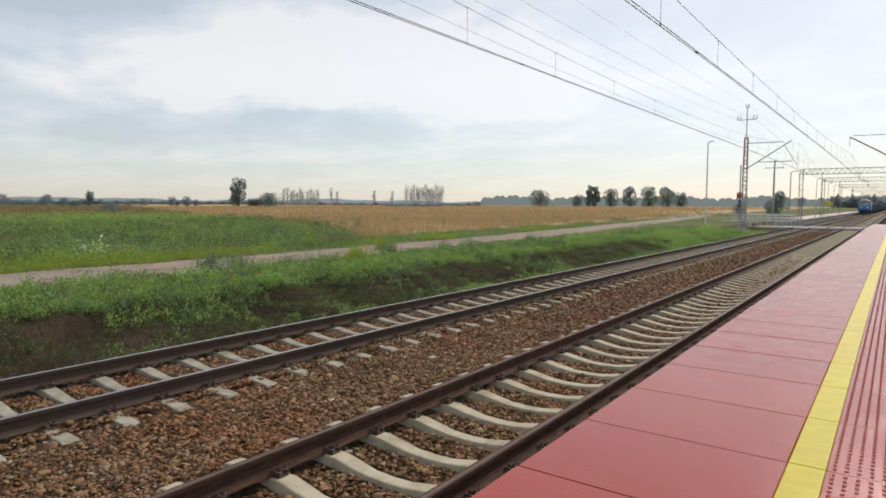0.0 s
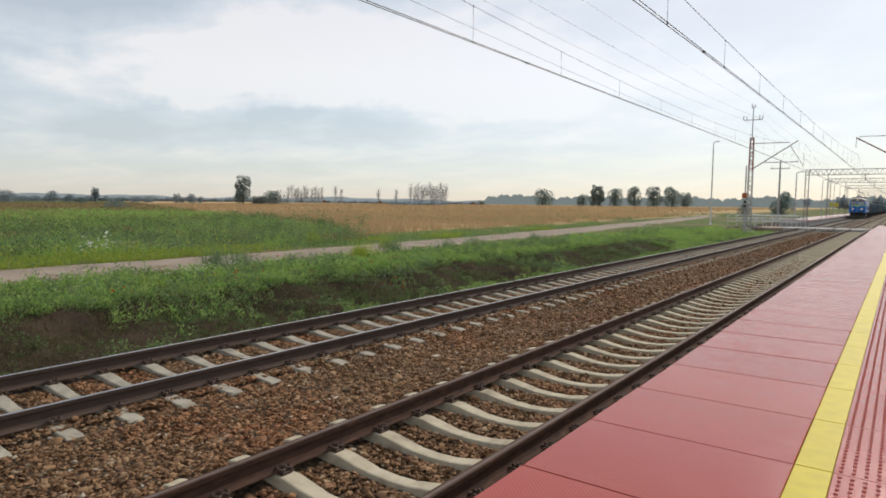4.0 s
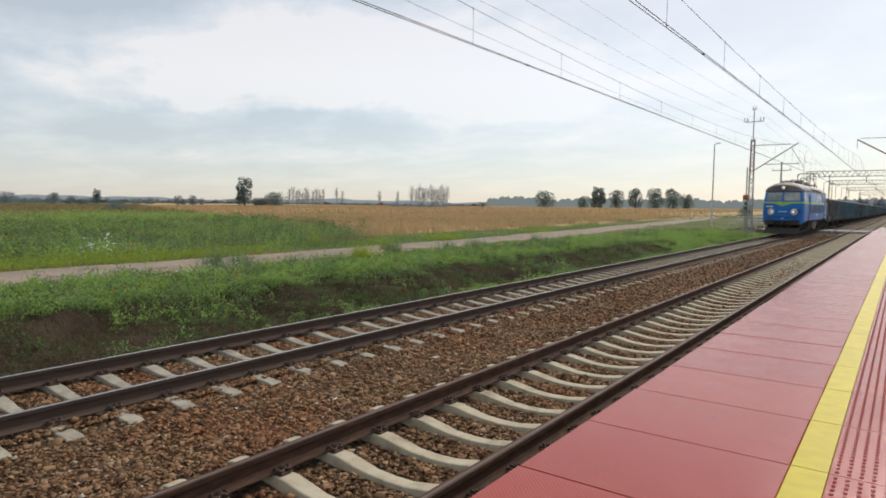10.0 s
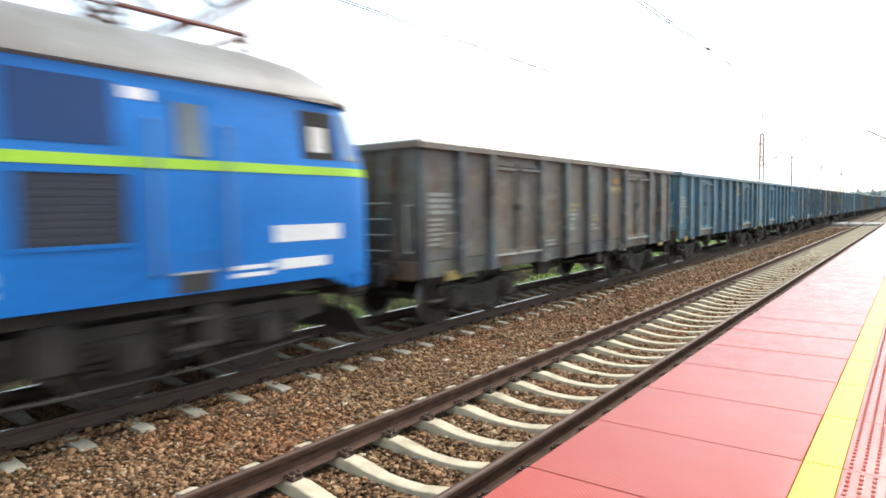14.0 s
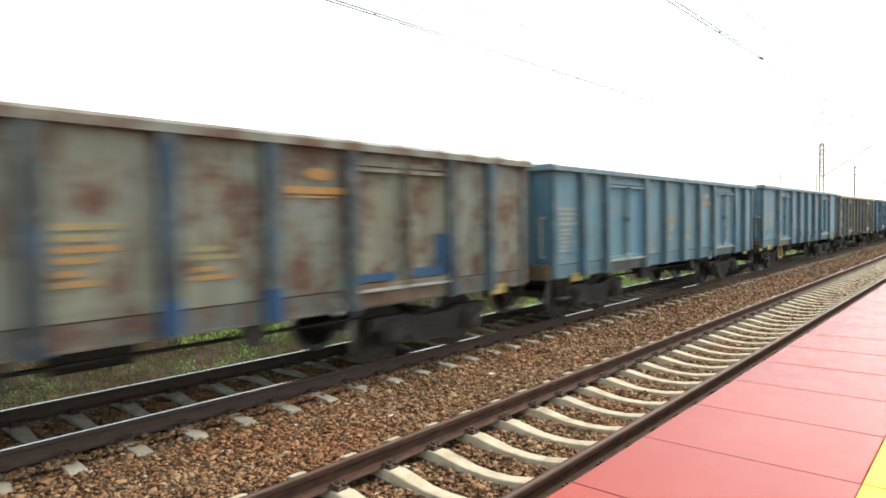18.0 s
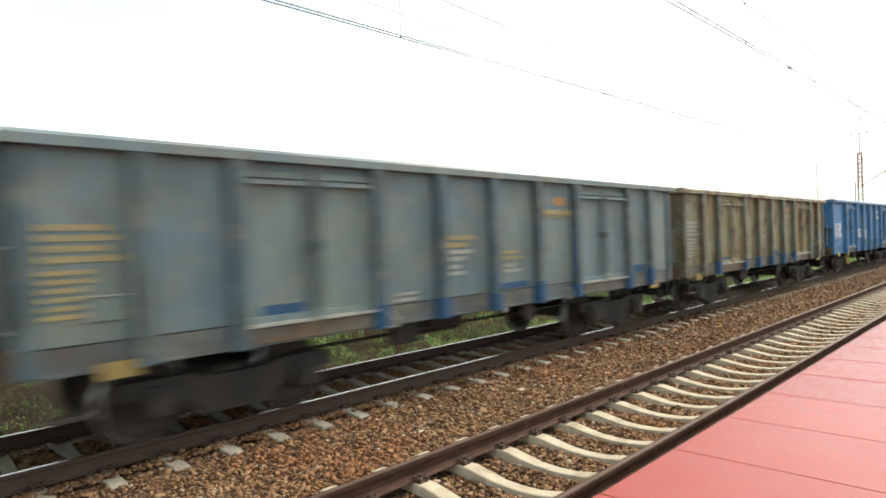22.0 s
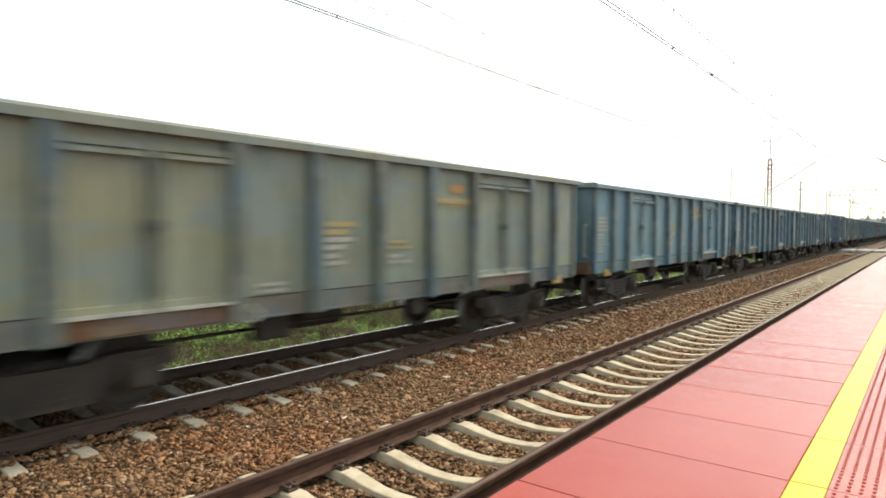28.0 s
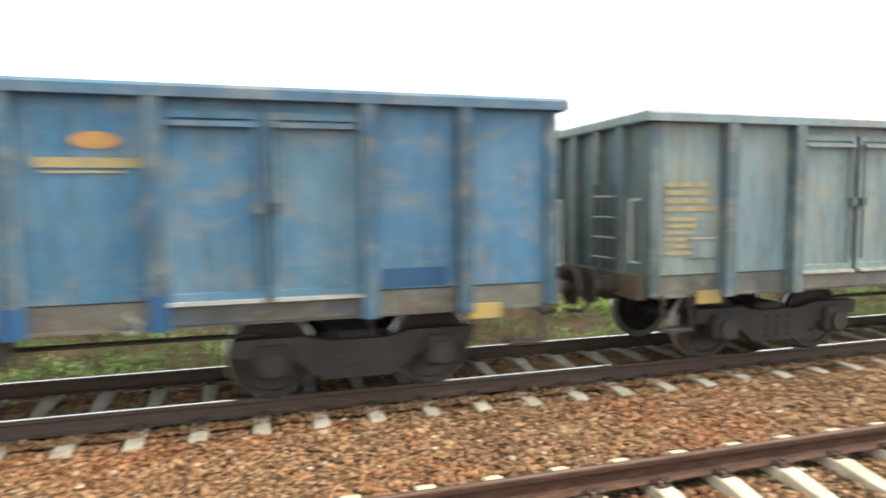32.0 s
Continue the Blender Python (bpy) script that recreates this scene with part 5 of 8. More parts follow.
def blooms(name, spots, mat, size, hmin, hmax, label):
    """Small open flower heads of six petals on thin stalks."""
    x, y = spots
    n = len(x)
    z = ground_z(x, y) + rng.uniform(hmin, hmax, n)
    r = size * rng.uniform(0.6, 1.3, n)
    t = rng.uniform(0, 6.28, n)
    vs, fs = [], []
    for i in range(n):
        b = len(vs)
        tilt = rng.uniform(0.2, 0.9)
        vs.append((x[i], y[i], z[i]))
        for k in range(6):
            a = t[i] + k * math.pi / 3
            vs.append((x[i] + r[i] * math.cos(a), y[i] + r[i] * math.sin(a) * 0.8, z[i] + r[i] * (0.35 + tilt * math.cos(a) * 0.8)))
        for k in range(6):
            fs.append((b, b + 1 + k, b + 1 + (k + 1) % 6))
    me = cloud_mesh(name, np.array(vs), np.array(fs), mat)
    tagged(new(name, me), label, "flowers", kind="stuff")


def cluster(centres, per, spread):
    c = np.array(centres)
    i = rng.integers(0, len(c), per * len(c))
    return c[i, 0] + rng.normal(0, spread, len(i)), c[i, 1] + rng.normal(0, spread * 1.3, len(i))


POPPIES = [(-11.8, 13.7), (-13.8, 21.8), (-11.2, 11.7), (-11.9, 13.2), (-12.3, 20.9), (-15.6, 33.4), (-11.2, 4.3), (-11.4, 7.7), (-15.5, 11.8), (-9.9, 12.2), (-14.3, 27.1), (-8.1, 12.3), (-8.9, 11.7)]
UMBELS = [(-21.5, 8.0), (-21.7, 8.5), (-21.6, 8.8), (-21.5, 9.0)]
DAISIES = [(-13.4, 7.0), (-13.8, 7.6), (-14.1, 8.2), (-14.0, 8.8), (-14.4, 9.4), (-14.3, 3.9)]
DARK_TUFTS = [(-16.4, 10.0), (-17.0, 11.6), (-15.7, 18.9), (-14.5, 21.6), (-14.9, 24.6), (-14.9, 31.5)]
PALE_TUFTS = [(-14.3, 15.2), (-14.6, 15.9), (-18.8, 22.1), (-24.1, 21.8)]
plant_crest()
plant_bank()
plant_field()
blooms("poppies", cluster(POPPIES, 3, 0.35), M_POPPY, 0.04, 0.3, 0.55, "scattered red poppies in the grass")
blooms("poppies", sown(70, -16.0, -11.0, 0, 55), M_POPPY, 0.032, 0.25, 0.5, "single red poppies in the grass")
blooms("white_flowers", cluster(UMBELS, 9, 0.2), M_WHITEFLOWER, 0.06, 0.55, 1.15, "white umbels among tall weeds")
blooms("white_flowers", cluster(DAISIES, 30, 0.24), M_WHITEFLOWER, 0.022, 0.25, 0.5, "small white daisies on the bank")
blooms("yellow_flowers", sown(520, -26, -20.8, 2, 44, 3.2, 0.45, 52), M_YELLOWFLOWER, 0.04, 0.3, 0.5, "small yellow flowers on the verge")


# ---------------------------------------------------------------- trees and distance
def from_az(az, d):
    a = radians(az)
    return 3.34 - d * math.sin(a), CAM_Y + d * math.cos(a)


def leaf_cards(blobs, n, size, seed):
    """Leaf clumps spread through several overlapping lobes."""
    r = np.random.default_rng(seed)
    b = np.array(blobs)
    i = r.choice(len(b), n, p=(b[:, 3] ** 2) / (b[:, 3] ** 2).sum())
    d = r.normal(size=(n, 3))
    d /= np.linalg.norm(d, axis=1, keepdims=True)
    rad = b[i, 3] * r.uniform(0.45, 1.08, n) ** 0.6
    c = b[i, :3] + d * rad[:, None] * np.array([1, 1, 1.05])
    u = r.normal(size=(n, 3))
    u /= np.linalg.norm(u, axis=1, keepdims=True)
    w = np.cross(u, r.normal(size=(n, 3)))
    w /= np.linalg.norm(w, axis=1, keepdims=True)
    s = size * r.uniform(0.5, 1.3, n)[:, None]
    v = np.stack([c - u * s, c - w * s * 0.6, c + u * s, c + w * s * 0.6], 1)
    return v.reshape(-1, 3), np.arange(n * 4).reshape(n, 4)


def tree(az, d, h, w, seed, shape="round", mat=None, label="leafy green tree in full leaf"):
    x, y = from_az(az, d)
    g = float(ground_z(x, y)) - 0.1
    h, w = 1.06 * h, 1.3 * w
    r = np.random.default_rng(seed)
    root = thing("tree", label, "tree", at=pose(x, y, g))
    bm = bmesh.new()
    t0 = 0.02 if shape != "double" else 0.12
    tube(bm, (0, 0, 0), (0.1, 0.05, h * 0.55), 0.03 * h, 7, 0.015 * h)
    for k in range(5):
        a = r.uniform(0, 6.28)
        z = h * r.uniform(0.3, 0.55)
        tube(bm, (0.05, 0.02, z), (math.cos(a) * w * 0.3, math.sin(a) * w * 0.3, z + h * 0.25), 0.012 * h, 5, 0.004 * h)
    part("trunk", bm, M_BARK, root)
    blobs = []
    n = 11
    for k in range(n):
        z = h * (t0 + (0.92 - t0) * (k + r.uniform(0, 1)) / n)
        f = (z / h - t0) / (1 - t0)
        if shape == "tall":
            prof = 0.35 + 0.75 * math.sin(math.pi * min(1, f * 0.9 + 0.08))
        elif shape == "double":
            prof = 1.0 if f < 0.4 else (0.3 if f < 0.52 else 0.85)
        else:
            prof = math.sin(math.pi * min(1, 0.2 + f * 0.75)) ** 0.7
        rr = w * 0.5 * prof * r.uniform(0.45, 0.62)
        a = r.uniform(0, 6.28)
        o = max(0, w * 0.5 * prof - rr)
        blobs.append((math.cos(a) * o, math.sin(a) * o, min(z, h - rr), max(rr, 0.25)))
    v, f = leaf_cards(blobs, 3000, 0.018 * h + 0.011 * w, seed)
    me = cloud_mesh("crown", v, f, mat or M_LEAF)
    share("crown", me, root, pose(0, 0, 0))
    return root


def plant_trees():
    spec = [(53.7, 330, 13.9, 7.4, "double"), (51, 330, 6.9, 13.2, "round"), (52.2, 330, 4.3, 4.6, "round"), (52.8, 330, 4.2, 4, "round"), (63.6, 170, 2.2, 5.4, "round"), (65, 460, 9.4, 5, "tall"), (71, 440, 6.5, 11.7, "round"),
            (69.9, 520, 3.9, 7, "round"), (69, 520, 3.1, 7, "round"), (68, 440, 6.4, 8.1, "round"), (66.8, 440, 4.8, 4.8, "round"), (66.1, 330, 3.1, 4.1, "round"), (65.7, 440, 3.4, 2.8, "round"), (62.2, 440, 3.6, 5.7, "round"),
            (61.3, 440, 4, 7.9, "round"), (59, 420, 5.6, 4.2, "tall"), (58.6, 420, 3.8, 2.8, "round"), (57.9, 420, 5.6, 5.6, "round"), (57.1, 420, 3.9, 3.5, "round"), (32.7, 420, 3, 5.3, "round"), (27.2, 400, 9.9, 12.1, "round"),
            (23.6, 470, 8.2, 8.2, "round"), (22.7, 400, 12.6, 5.2, "tall"), (22.2, 400, 12.6, 5.2, "tall"), (20.9, 400, 10.4, 8.2, "tall"), (19.3, 400, 11.7, 7.4, "tall"), (17.7, 400, 11.6, 8.8, "tall"), (16.2, 400, 11.5, 10, "tall"),
            (15.2, 430, 9, 9, "round"), (10.6, 140, 2.6, 2.2, "round"), (7.9, 160, 5.2, 4.4, "round"), (73.5, 400, 7.5, 12, "round"), (76, 420, 8.5, 10, "tall"), (79, 380, 6.5, 14, "round"), (85, 400, 8, 12, "round"),
            (92, 420, 8, 16, "round"), (99, 400, 9, 12, "round")]
    for i, (az, d, h, w, s) in enumerate(spec):
        lab = {"double": "tall two-storied tree in full leaf at the field's edge", "tall": "upright dark green tree at the field's edge", "round": "rounded bushy tree at the field's edge"}[s]
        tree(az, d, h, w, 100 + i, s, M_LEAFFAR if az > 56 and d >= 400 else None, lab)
    # thin leafless poplars
    for i, az in enumerate([49.9, 49.6, 49.3, 49.1, 48.8, 48.5, 48.3, 47.9, 47.6, 47.3, 47.0, 45.8, 45.3, 42.0, 40.4, 39.1, 38.7, 38.4, 38.1, 37.9, 37.6, 37.3, 37.1, 36.9, 36.7, 36.4, 36.2, 35.9]):
        r = np.random.default_rng(500 + i)
        x, y = from_az(az, 330)
        h = (9.6 if az > 44 else 12.2) * r.uniform(0.82, 1.05)
        if az in (42.0, 40.4):
            h = 8.6
        root = thing("bare_tree", "thin leafless tree with upright branches", "tree", "bare trees across the field", at=pose(x, y, float(ground_z(x, y)) - 0.1))
        bm = bmesh.new()
        tube(bm, (0, 0, 0), (0.1, 0, h), 0.12, 6, 0.03)
        part("trunk", bm, M_BARKPALE, root)
        bm = bmesh.new()
        for k in range(96):
            z = h * r.uniform(0.12, 0.85)
            a = r.uniform(0, 6.28)
            ln = h * r.uniform(0.2, 0.42) * (1.05 - 0.5 * z / h)
            tube(bm, (0, 0, z), (math.cos(a) * ln * 0.5, math.sin(a) * ln * 0.5, min(z + ln, h * 1.04)), 0.036, 3, 0.022, caps=False)
        part("crown", bm, M_BARKPALE, root, "bare upright branches")
    # hedges and woods
    for name, a0, a1, d, h, n, lab in (("hedge", 35.8, 40.9, 326, 2.6, 2600, "low green hedge under bare trees"),
                                       ("far_wood", -8.0, 4.2, 520, 10.5, 14000, "dark wood where the railway line ends"), ("far_wood", 51, 106, 640, 4.6, 26000, "low trees along the horizon"), ("far_wood", 32.5, 51, 640, 3.4, 9000, "low trees along the horizon")):
        r = np.random.default_rng(int(a0 * 10) + 900)
        az = r.uniform(a0, a1, n)
        prof = h * (0.68 + 0.16 * np.sin(az * 5.3) + 0.10 * np.sin(az * 13.7 + 1) + 0.08 * np.sin(az * 41))
        z = r.uniform(0, 1, n) ** 0.7 * prof
        dd = d + r.uniform(-12, 12, n)
        a = np.radians(az)
        c = np.stack([3.3 - dd * np.sin(a), CAM_Y + dd * np.cos(a), z + 0.3], -1)
        u = r.normal(size=(n, 3))
        u /= np.linalg.norm(u, axis=1, keepdims=True)
        w = np.cross(u, r.normal(size=(n, 3)))
        w /= np.linalg.norm(w, axis=1, keepdims=True)
        s = (0.0020 * d * r.uniform(0.5, 1.2, n))[:, None]
        v = np.stack([c - u * s, c - w * s * 0.7, c + u * s, c + w * s * 0.7], 1).reshape(-1, 3)
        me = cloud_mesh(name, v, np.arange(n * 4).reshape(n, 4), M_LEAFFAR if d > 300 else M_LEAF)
        tagged(new(name, me), lab, "wood", kind="stuff")


plant_trees()


def backdrop(name, d, a0, a1, step, top, colour, label):
    """Plain strip of distance, far behind everything; its haze is put in as emission."""
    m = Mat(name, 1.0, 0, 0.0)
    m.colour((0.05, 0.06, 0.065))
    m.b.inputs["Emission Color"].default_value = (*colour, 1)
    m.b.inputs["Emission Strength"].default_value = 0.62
    vs, fs = [], []
    azs = np.arange(a0, a1, step)
    for a in azs:
        x, y = from_az(a, d)
        vs += [(x, y, -25), (x, y, top(a))]
    for k in range(len(azs) - 1):
        fs.append((2 * k, 2 * k + 1, 2 * k + 3, 2 * k + 2))
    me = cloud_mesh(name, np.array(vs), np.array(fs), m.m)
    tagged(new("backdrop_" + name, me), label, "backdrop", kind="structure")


def treetops(a):
    """Lumpy skyline of a distant wood; it thins out to either end."""
    ends = min(1.0, max(0.0, (33.2 - a) / 1.2)) * min(1.0, max(0.0, (a + 9.0) / 2.0))
    lumps = 2.6 * abs(math.sin(a * 2.3)) + 1.9 * abs(math.sin(a * 5.3 + 1)) + 1.2 * abs(math.sin(a * 11.9 + 2)) + 0.7 * abs(math.sin(a * 27))
    return -4 + ends * (15.0 + lumps * 1.15 + 2.2 * math.sin(a * 0.9))


def horizon():
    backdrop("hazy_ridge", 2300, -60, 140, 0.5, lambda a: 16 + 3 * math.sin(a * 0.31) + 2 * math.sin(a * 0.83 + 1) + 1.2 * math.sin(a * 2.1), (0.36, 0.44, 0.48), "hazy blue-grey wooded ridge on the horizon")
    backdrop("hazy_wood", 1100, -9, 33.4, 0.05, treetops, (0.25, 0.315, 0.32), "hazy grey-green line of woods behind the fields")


horizon()


def house(az, d, w, h):
    x, y = from_az(az, d)
    root = thing("house", "small pale house far across the fields", "house", "far houses", at=pose(x, y, -0.9, 0, 0, az + 90))
    bm = bmesh.new()
    box(bm, -w / 2, -w * 0.35, 0, w / 2, w * 0.35, h)
    part("wall", bm, M_HOUSE, root)
    bm = bmesh.new()
    loft(bm, [[(-w / 2 - 0.3, -w * 0.4, h), (-w / 2 - 0.3, w * 0.4, h), (-w / 2 - 0.3, 0, h + w * 0.3)], [(w / 2 + 0.3, -w * 0.4, h), (w / 2 + 0.3, w * 0.4, h), (w / 2 + 0.3, 0, h + w * 0.3)]])
    part("roof", bm, M_ROOFTILE, root)
    for k in (-0.3, 0.0, 0.3):
        bm = bmesh.new()
        box(bm, w * k - 0.5, -w * 0.35 - 0.03, h * 0.4, w * k + 0.5, -w * 0.35 + 0.02, h * 0.75)
        part("window", bm, M_BLACK, root)


for hz, hd, hw, hh in ((33.4, 520, 7, 2.6), (32.6, 540, 6, 2.4), (41.9, 560, 9, 2.4), (46.8, 600, 9, 2.4), (57.0, 560, 8, 2.2), (67.8, 600, 9, 2.5)):
    house(hz, hd, hw, hh)


# ---------------------------------------------------------------- goods train
def wheelset_mesh(r, gauge=0.753):
    bm = bmesh.new()
    for s in (-1, 1):
        x = s * gauge
        prof = [(x - s * 0.075, r + 0.028), (x - s * 0.045, r + 0.026), (x - s * 0.035, r), (x + s * 0.055, r - 0.006), (x + s * 0.055, r - 0.07), (x + s * 0.03, r - 0.085), (x + s * 0.012, 0.22 * r / 0.43), (x + s * 0.06, 0.17 * r / 0.43), (x + s * 0.06, 0.02), (x - s * 0.09, 0.02), (x - s * 0.09, 0.17 * r / 0.43), (x - s * 0.03, 0.22 * r / 0.43), (x - s * 0.05, r - 0.085), (x - s * 0.075, r - 0.07)]
        secs = []
        for k in range(25):
            a = 2 * math.pi * k / 24
            secs.append([(px, q * math.cos(a), q * math.sin(a)) for px, q in prof])
        loft(bm, secs, caps=False)
    tube(bm, (-gauge, 0, 0), (gauge, 0, 0), 0.085, 10)
    bmesh.ops.remove_doubles(bm, verts=bm.verts, dist=1e-5)
    bmesh.ops.recalc_face_normals(bm, faces=bm.faces)
    for f in bm.faces:
        c = f.calc_center_median()
        q = math.hypot(c.y, c.z)
        if q > r - 0.03 and abs(c.x) < gauge + 0.06:
            f.material_index = 1
    return mesh_of("wheelset", bm, M_WHEEL, M_TREAD)


LONG, TALL = 1.053, 1.058       # true length and height of the stock against its drawn sizes
WAGON_WHEEL_R = 0.43
WAGON_WHEELS = wheelset_mesh(WAGON_WHEEL_R * TALL)


def to_size(parts):
    """Bring drawn parts to true length and height; wheelsets are made round and only moved."""
    for o in parts:
        if o.name.startswith("wheelset"):
            o.location = (o.location.x, o.location.y * LONG, o.location.z * TALL)
        else:
            o.data.transform(Matrix.Diagonal((1.0, LONG, TALL, 1.0)))


def bogie(parent, y, r=WAGON_WHEEL_R, half=0.84):
    """Two-axle bogie with cast side frames, springs and axle boxes; its wheelsets are parts of the wagon."""
    bm = bmesh.new()
    box(bm, -0.95, y - 0.2, 0.42, 0.95, y + 0.2, 0.66, 0.03)
    b = part("bogie", bm, M_BOGIE, parent, "sooty cast-steel bogie")
    for s in (-1, 1):
        bm = bmesh.new()
        x0, x1 = s * 0.98, s * 1.10
        prof = [(-1.22, 0.50), (-1.22, 0.66), (-0.55, 0.66), (-0.3, 0.60), (0.3, 0.60), (0.55, 0.66), (1.22, 0.66), (1.22, 0.50), (0.62, 0.42), (0.36, 0.22), (-0.36, 0.22), (-0.62, 0.42)]
        loft(bm, [[(x0, y + a, z) for a, z in prof], [(x1, y + a, z) for a, z in prof]])
        part("side_frame", bm, M_BOGIE, b)
        for k in (-1, 1):
            bm = bmesh.new()
            yc = y + k * half
            box(bm, s * 1.0, yc - 0.17, 0.28, s * 1.2, yc + 0.17, 0.60, 0.04)
            tube(bm, (s * 1.19, yc, r), (s * 1.25, yc, r), 0.12, 10)
            part("axle_box", bm, M_BOGIE, b)
        for k in (-0.16, 0.0, 0.16):
            bm = bmesh.new()
            for j in range(4):
                tube(bm, (s * 1.06, y + k, 0.27 + j * 0.075), (s * 1.06, y + k, 0.315 + j * 0.075), 0.065, 8)
            tube(bm, (s * 1.06, y + k, 0.24), (s * 1.06, y + k, 0.58), 0.04, 6)
            part("spring", bm, M_BOGIE, b)
        for k in (-1, 1):
            bm = bmesh.new()
            box(bm, s * 0.68, y + k * (half - 0.52) - 0.05, 0.22, s * 0.84, y + k * (half - 0.52) + 0.05, 0.62, 0.02)
            part("brake_shoe", bm, M_BOGIE, b)
    for k in (-1, 1):
        share("wheelset", WAGON_WHEELS, parent, pose(0, y + k * half, r), "steel wheelset with bright treads")
    return b


def bars(bm, y0, z0, w, rows, x, h=0.05, gap=0.035, seed=0):
    r = random.Random(seed)
    z = z0
    for k in range(rows):
        y = y0
        end = y0 + w * r.uniform(0.55, 1.0)
        while y < end:
            ln = r.uniform(0.08, 0.26)
            box(bm, x, y, z - h, x + 0.004, min(y + ln, end), z)
            y += ln + 0.035
        z -= h + gap


POSTS = (1.0, 1.95, 3.8, 4.92, 6.05, 7.18, 8.3, 10.15, 11.1)      # along a body of 12.1


def wagon_proto(L):
    """Open bogie coal wagon, its leading buffer beam at y = 0, L long over the body. The long kind has wide end bays and a brake platform."""
    root = thing("freight_wagon", "open coal wagon", "wagon", "goods train")
    long_kind = L > 12.6
    f = L / 12.1
    H0, H1, XS = 1.12, 2.80 + (0.07 if L > 12.15 else 0.0), 1.35
    if long_kind:
        posts = [1.85, 3.75, 5.05, 6.375, 7.7, 9.0, 10.9]
        doors = ((1.85, 3.75), (9.0, 10.9))
    else:
        posts = [y * f for y in POSTS]
        doors = ((posts[1], posts[2]), (posts[6], posts[7]))
    walls = [0.03] + posts + [L - 0.03]
    for s in (-1, 1):
        for a, b in zip(walls, walls[1:]):
            mid = (a + b) / 2
            if (a, b) in doors:
                for k, (p, q) in enumerate(((a + 0.06, mid - 0.03), (mid + 0.03, b - 0.06))):
                    bm = bmesh.new()
                    box(bm, s * (XS - 0.03), p, H0 - 0.02, s * (XS + 0.045), q, H1 - 0.10)
                    # pressed frame round the leaf
                    bmesh.ops.recalc_face_normals(bm, faces=bm.faces)
                    outer = [fc for fc in bm.faces if fc.normal.x * s > 0.9]
                    bmesh.ops.inset_region(bm, faces=outer, thickness=0.09, depth=0.0)
                    bmesh.ops.inset_region(bm, faces=outer, thickness=0.012, depth=-0.033)
                    d = part("door", bm, M_PAINT, root, "hinged double-door leaf")
                    if s > 0:
                        bm = bmesh.new()
                        box(bm, s * (XS + 0.04), p + 0.05, H1 - 0.24, s * (XS + 0.10), q - 0.05, H1 - 0.195)
                        part("door_hood", bm, M_PAINT, d)
                        bm = bmesh.new()
                        box(bm, s * (XS + 0.01), p + 0.02, H0 - 0.055, s * (XS + 0.10), q - 0.02, H0 - 0.022)
                        part("door_ledge", bm, M_STENCIL, d, "worn pale ledge under the door")
                        bm = bmesh.new()
                        yb = q - 0.05 if k == 0 else p + 0.05
                        tube(bm, (s * (XS + 0.075), yb, H0 + 0.1), (s * (XS + 0.075), yb, H1 - 0.2), 0.014, 5)
                        box(bm, s * (XS + 0.04), yb - 0.035, 1.86, s * (XS + 0.10), yb + 0.035, 1.96)
                        part("door_bolt", bm, M_PAINT, d)
                bm = bmesh.new()
                box(bm, s * (XS - 0.03), a, H1 - 0.10, s * XS, b, H1)
                part("side_panel", bm, M_PAINT, root, "narrow panel above the door")
                bm = bmesh.new()
                box(bm, s * (XS - 0.035), mid - 0.07, H0 - 0.03, s * (XS + 0.005), mid + 0.07, H1 - 0.1)
                part("door_post", bm, M_PAINT, root, "steel post between the door leaves")
                bm = bmesh.new()
                box(bm, s * (XS - 0.05), a + 0.05, 0.88, s * (XS + 0.03), b - 0.05, 1.055, 0.008)
                part("door_sill", bm, M_PAINT, root, "rusty brown sill under the door")
            else:
                bm = bmesh.new()
                # a slightly bulged sheet
                n = 4
                secs = []
                for k in range(n + 1):
                    y = a + (b - a) * k / n
                    o = 0.014 * math.sin(math.pi * k / n)
                    secs.append([(s * (XS - 0.03), y, H0), (s * (XS + o * 0.4), y, H0), (s * (XS + o), y, (H0 + H1) / 2), (s * (XS + o * 0.4), y, H1), (s * (XS - 0.03), y, H1)])
                loft(bm, secs)
                part("side_panel", bm, M_PAINT, root, "painted steel side sheet")
        for y in posts:
            bm = bmesh.new()
            prof = [(-0.095, 0.0), (-0.07, 0.125), (0.07, 0.125), (0.095, 0.0)]
            loft(bm, [[(s * (XS + o), y + a, z) for a, o in prof] for z in (0.86, H1)])
            part("side_post", bm, M_PAINT, root, "pressed steel post")
        for y in (0.06, L - 0.06):
            bm = bmesh.new()
            box(bm, s * (XS - 0.05), y - 0.07, 0.88, s * (XS + 0.045), y + 0.07, H1, 0.01)
            part("corner_post", bm, M_PAINT, root, "steel corner post")
        bm = bmesh.new()
        extrude_y(bm, [(s * (XS - 0.06), H1), (s * (XS + 0.13), H1), (s * (XS + 0.13), H1 + 0.085), (s * (XS + 0.09), H1 + 0.12), (s * (XS - 0.03), H1 + 0.12), (s * (XS - 0.06), H1 + 0.10)], -0.11, L + 0.11)
        part("top_rail", bm, M_PAINT, root, "hollow steel top rail")
        bm = bmesh.new()
        extrude_y(bm, [(s * (XS - 0.1), 0.86), (s * (XS + 0.01), 0.86), (s * (XS + 0.01), 0.885), (s * (XS - 0.005), 0.89), (s * (XS - 0.005), 1.105), (s * (XS - 0.1), 1.105)], 0.05, L - 0.05)
        part("side_sill", bm, M_PAINT, root, "grimy side sill")
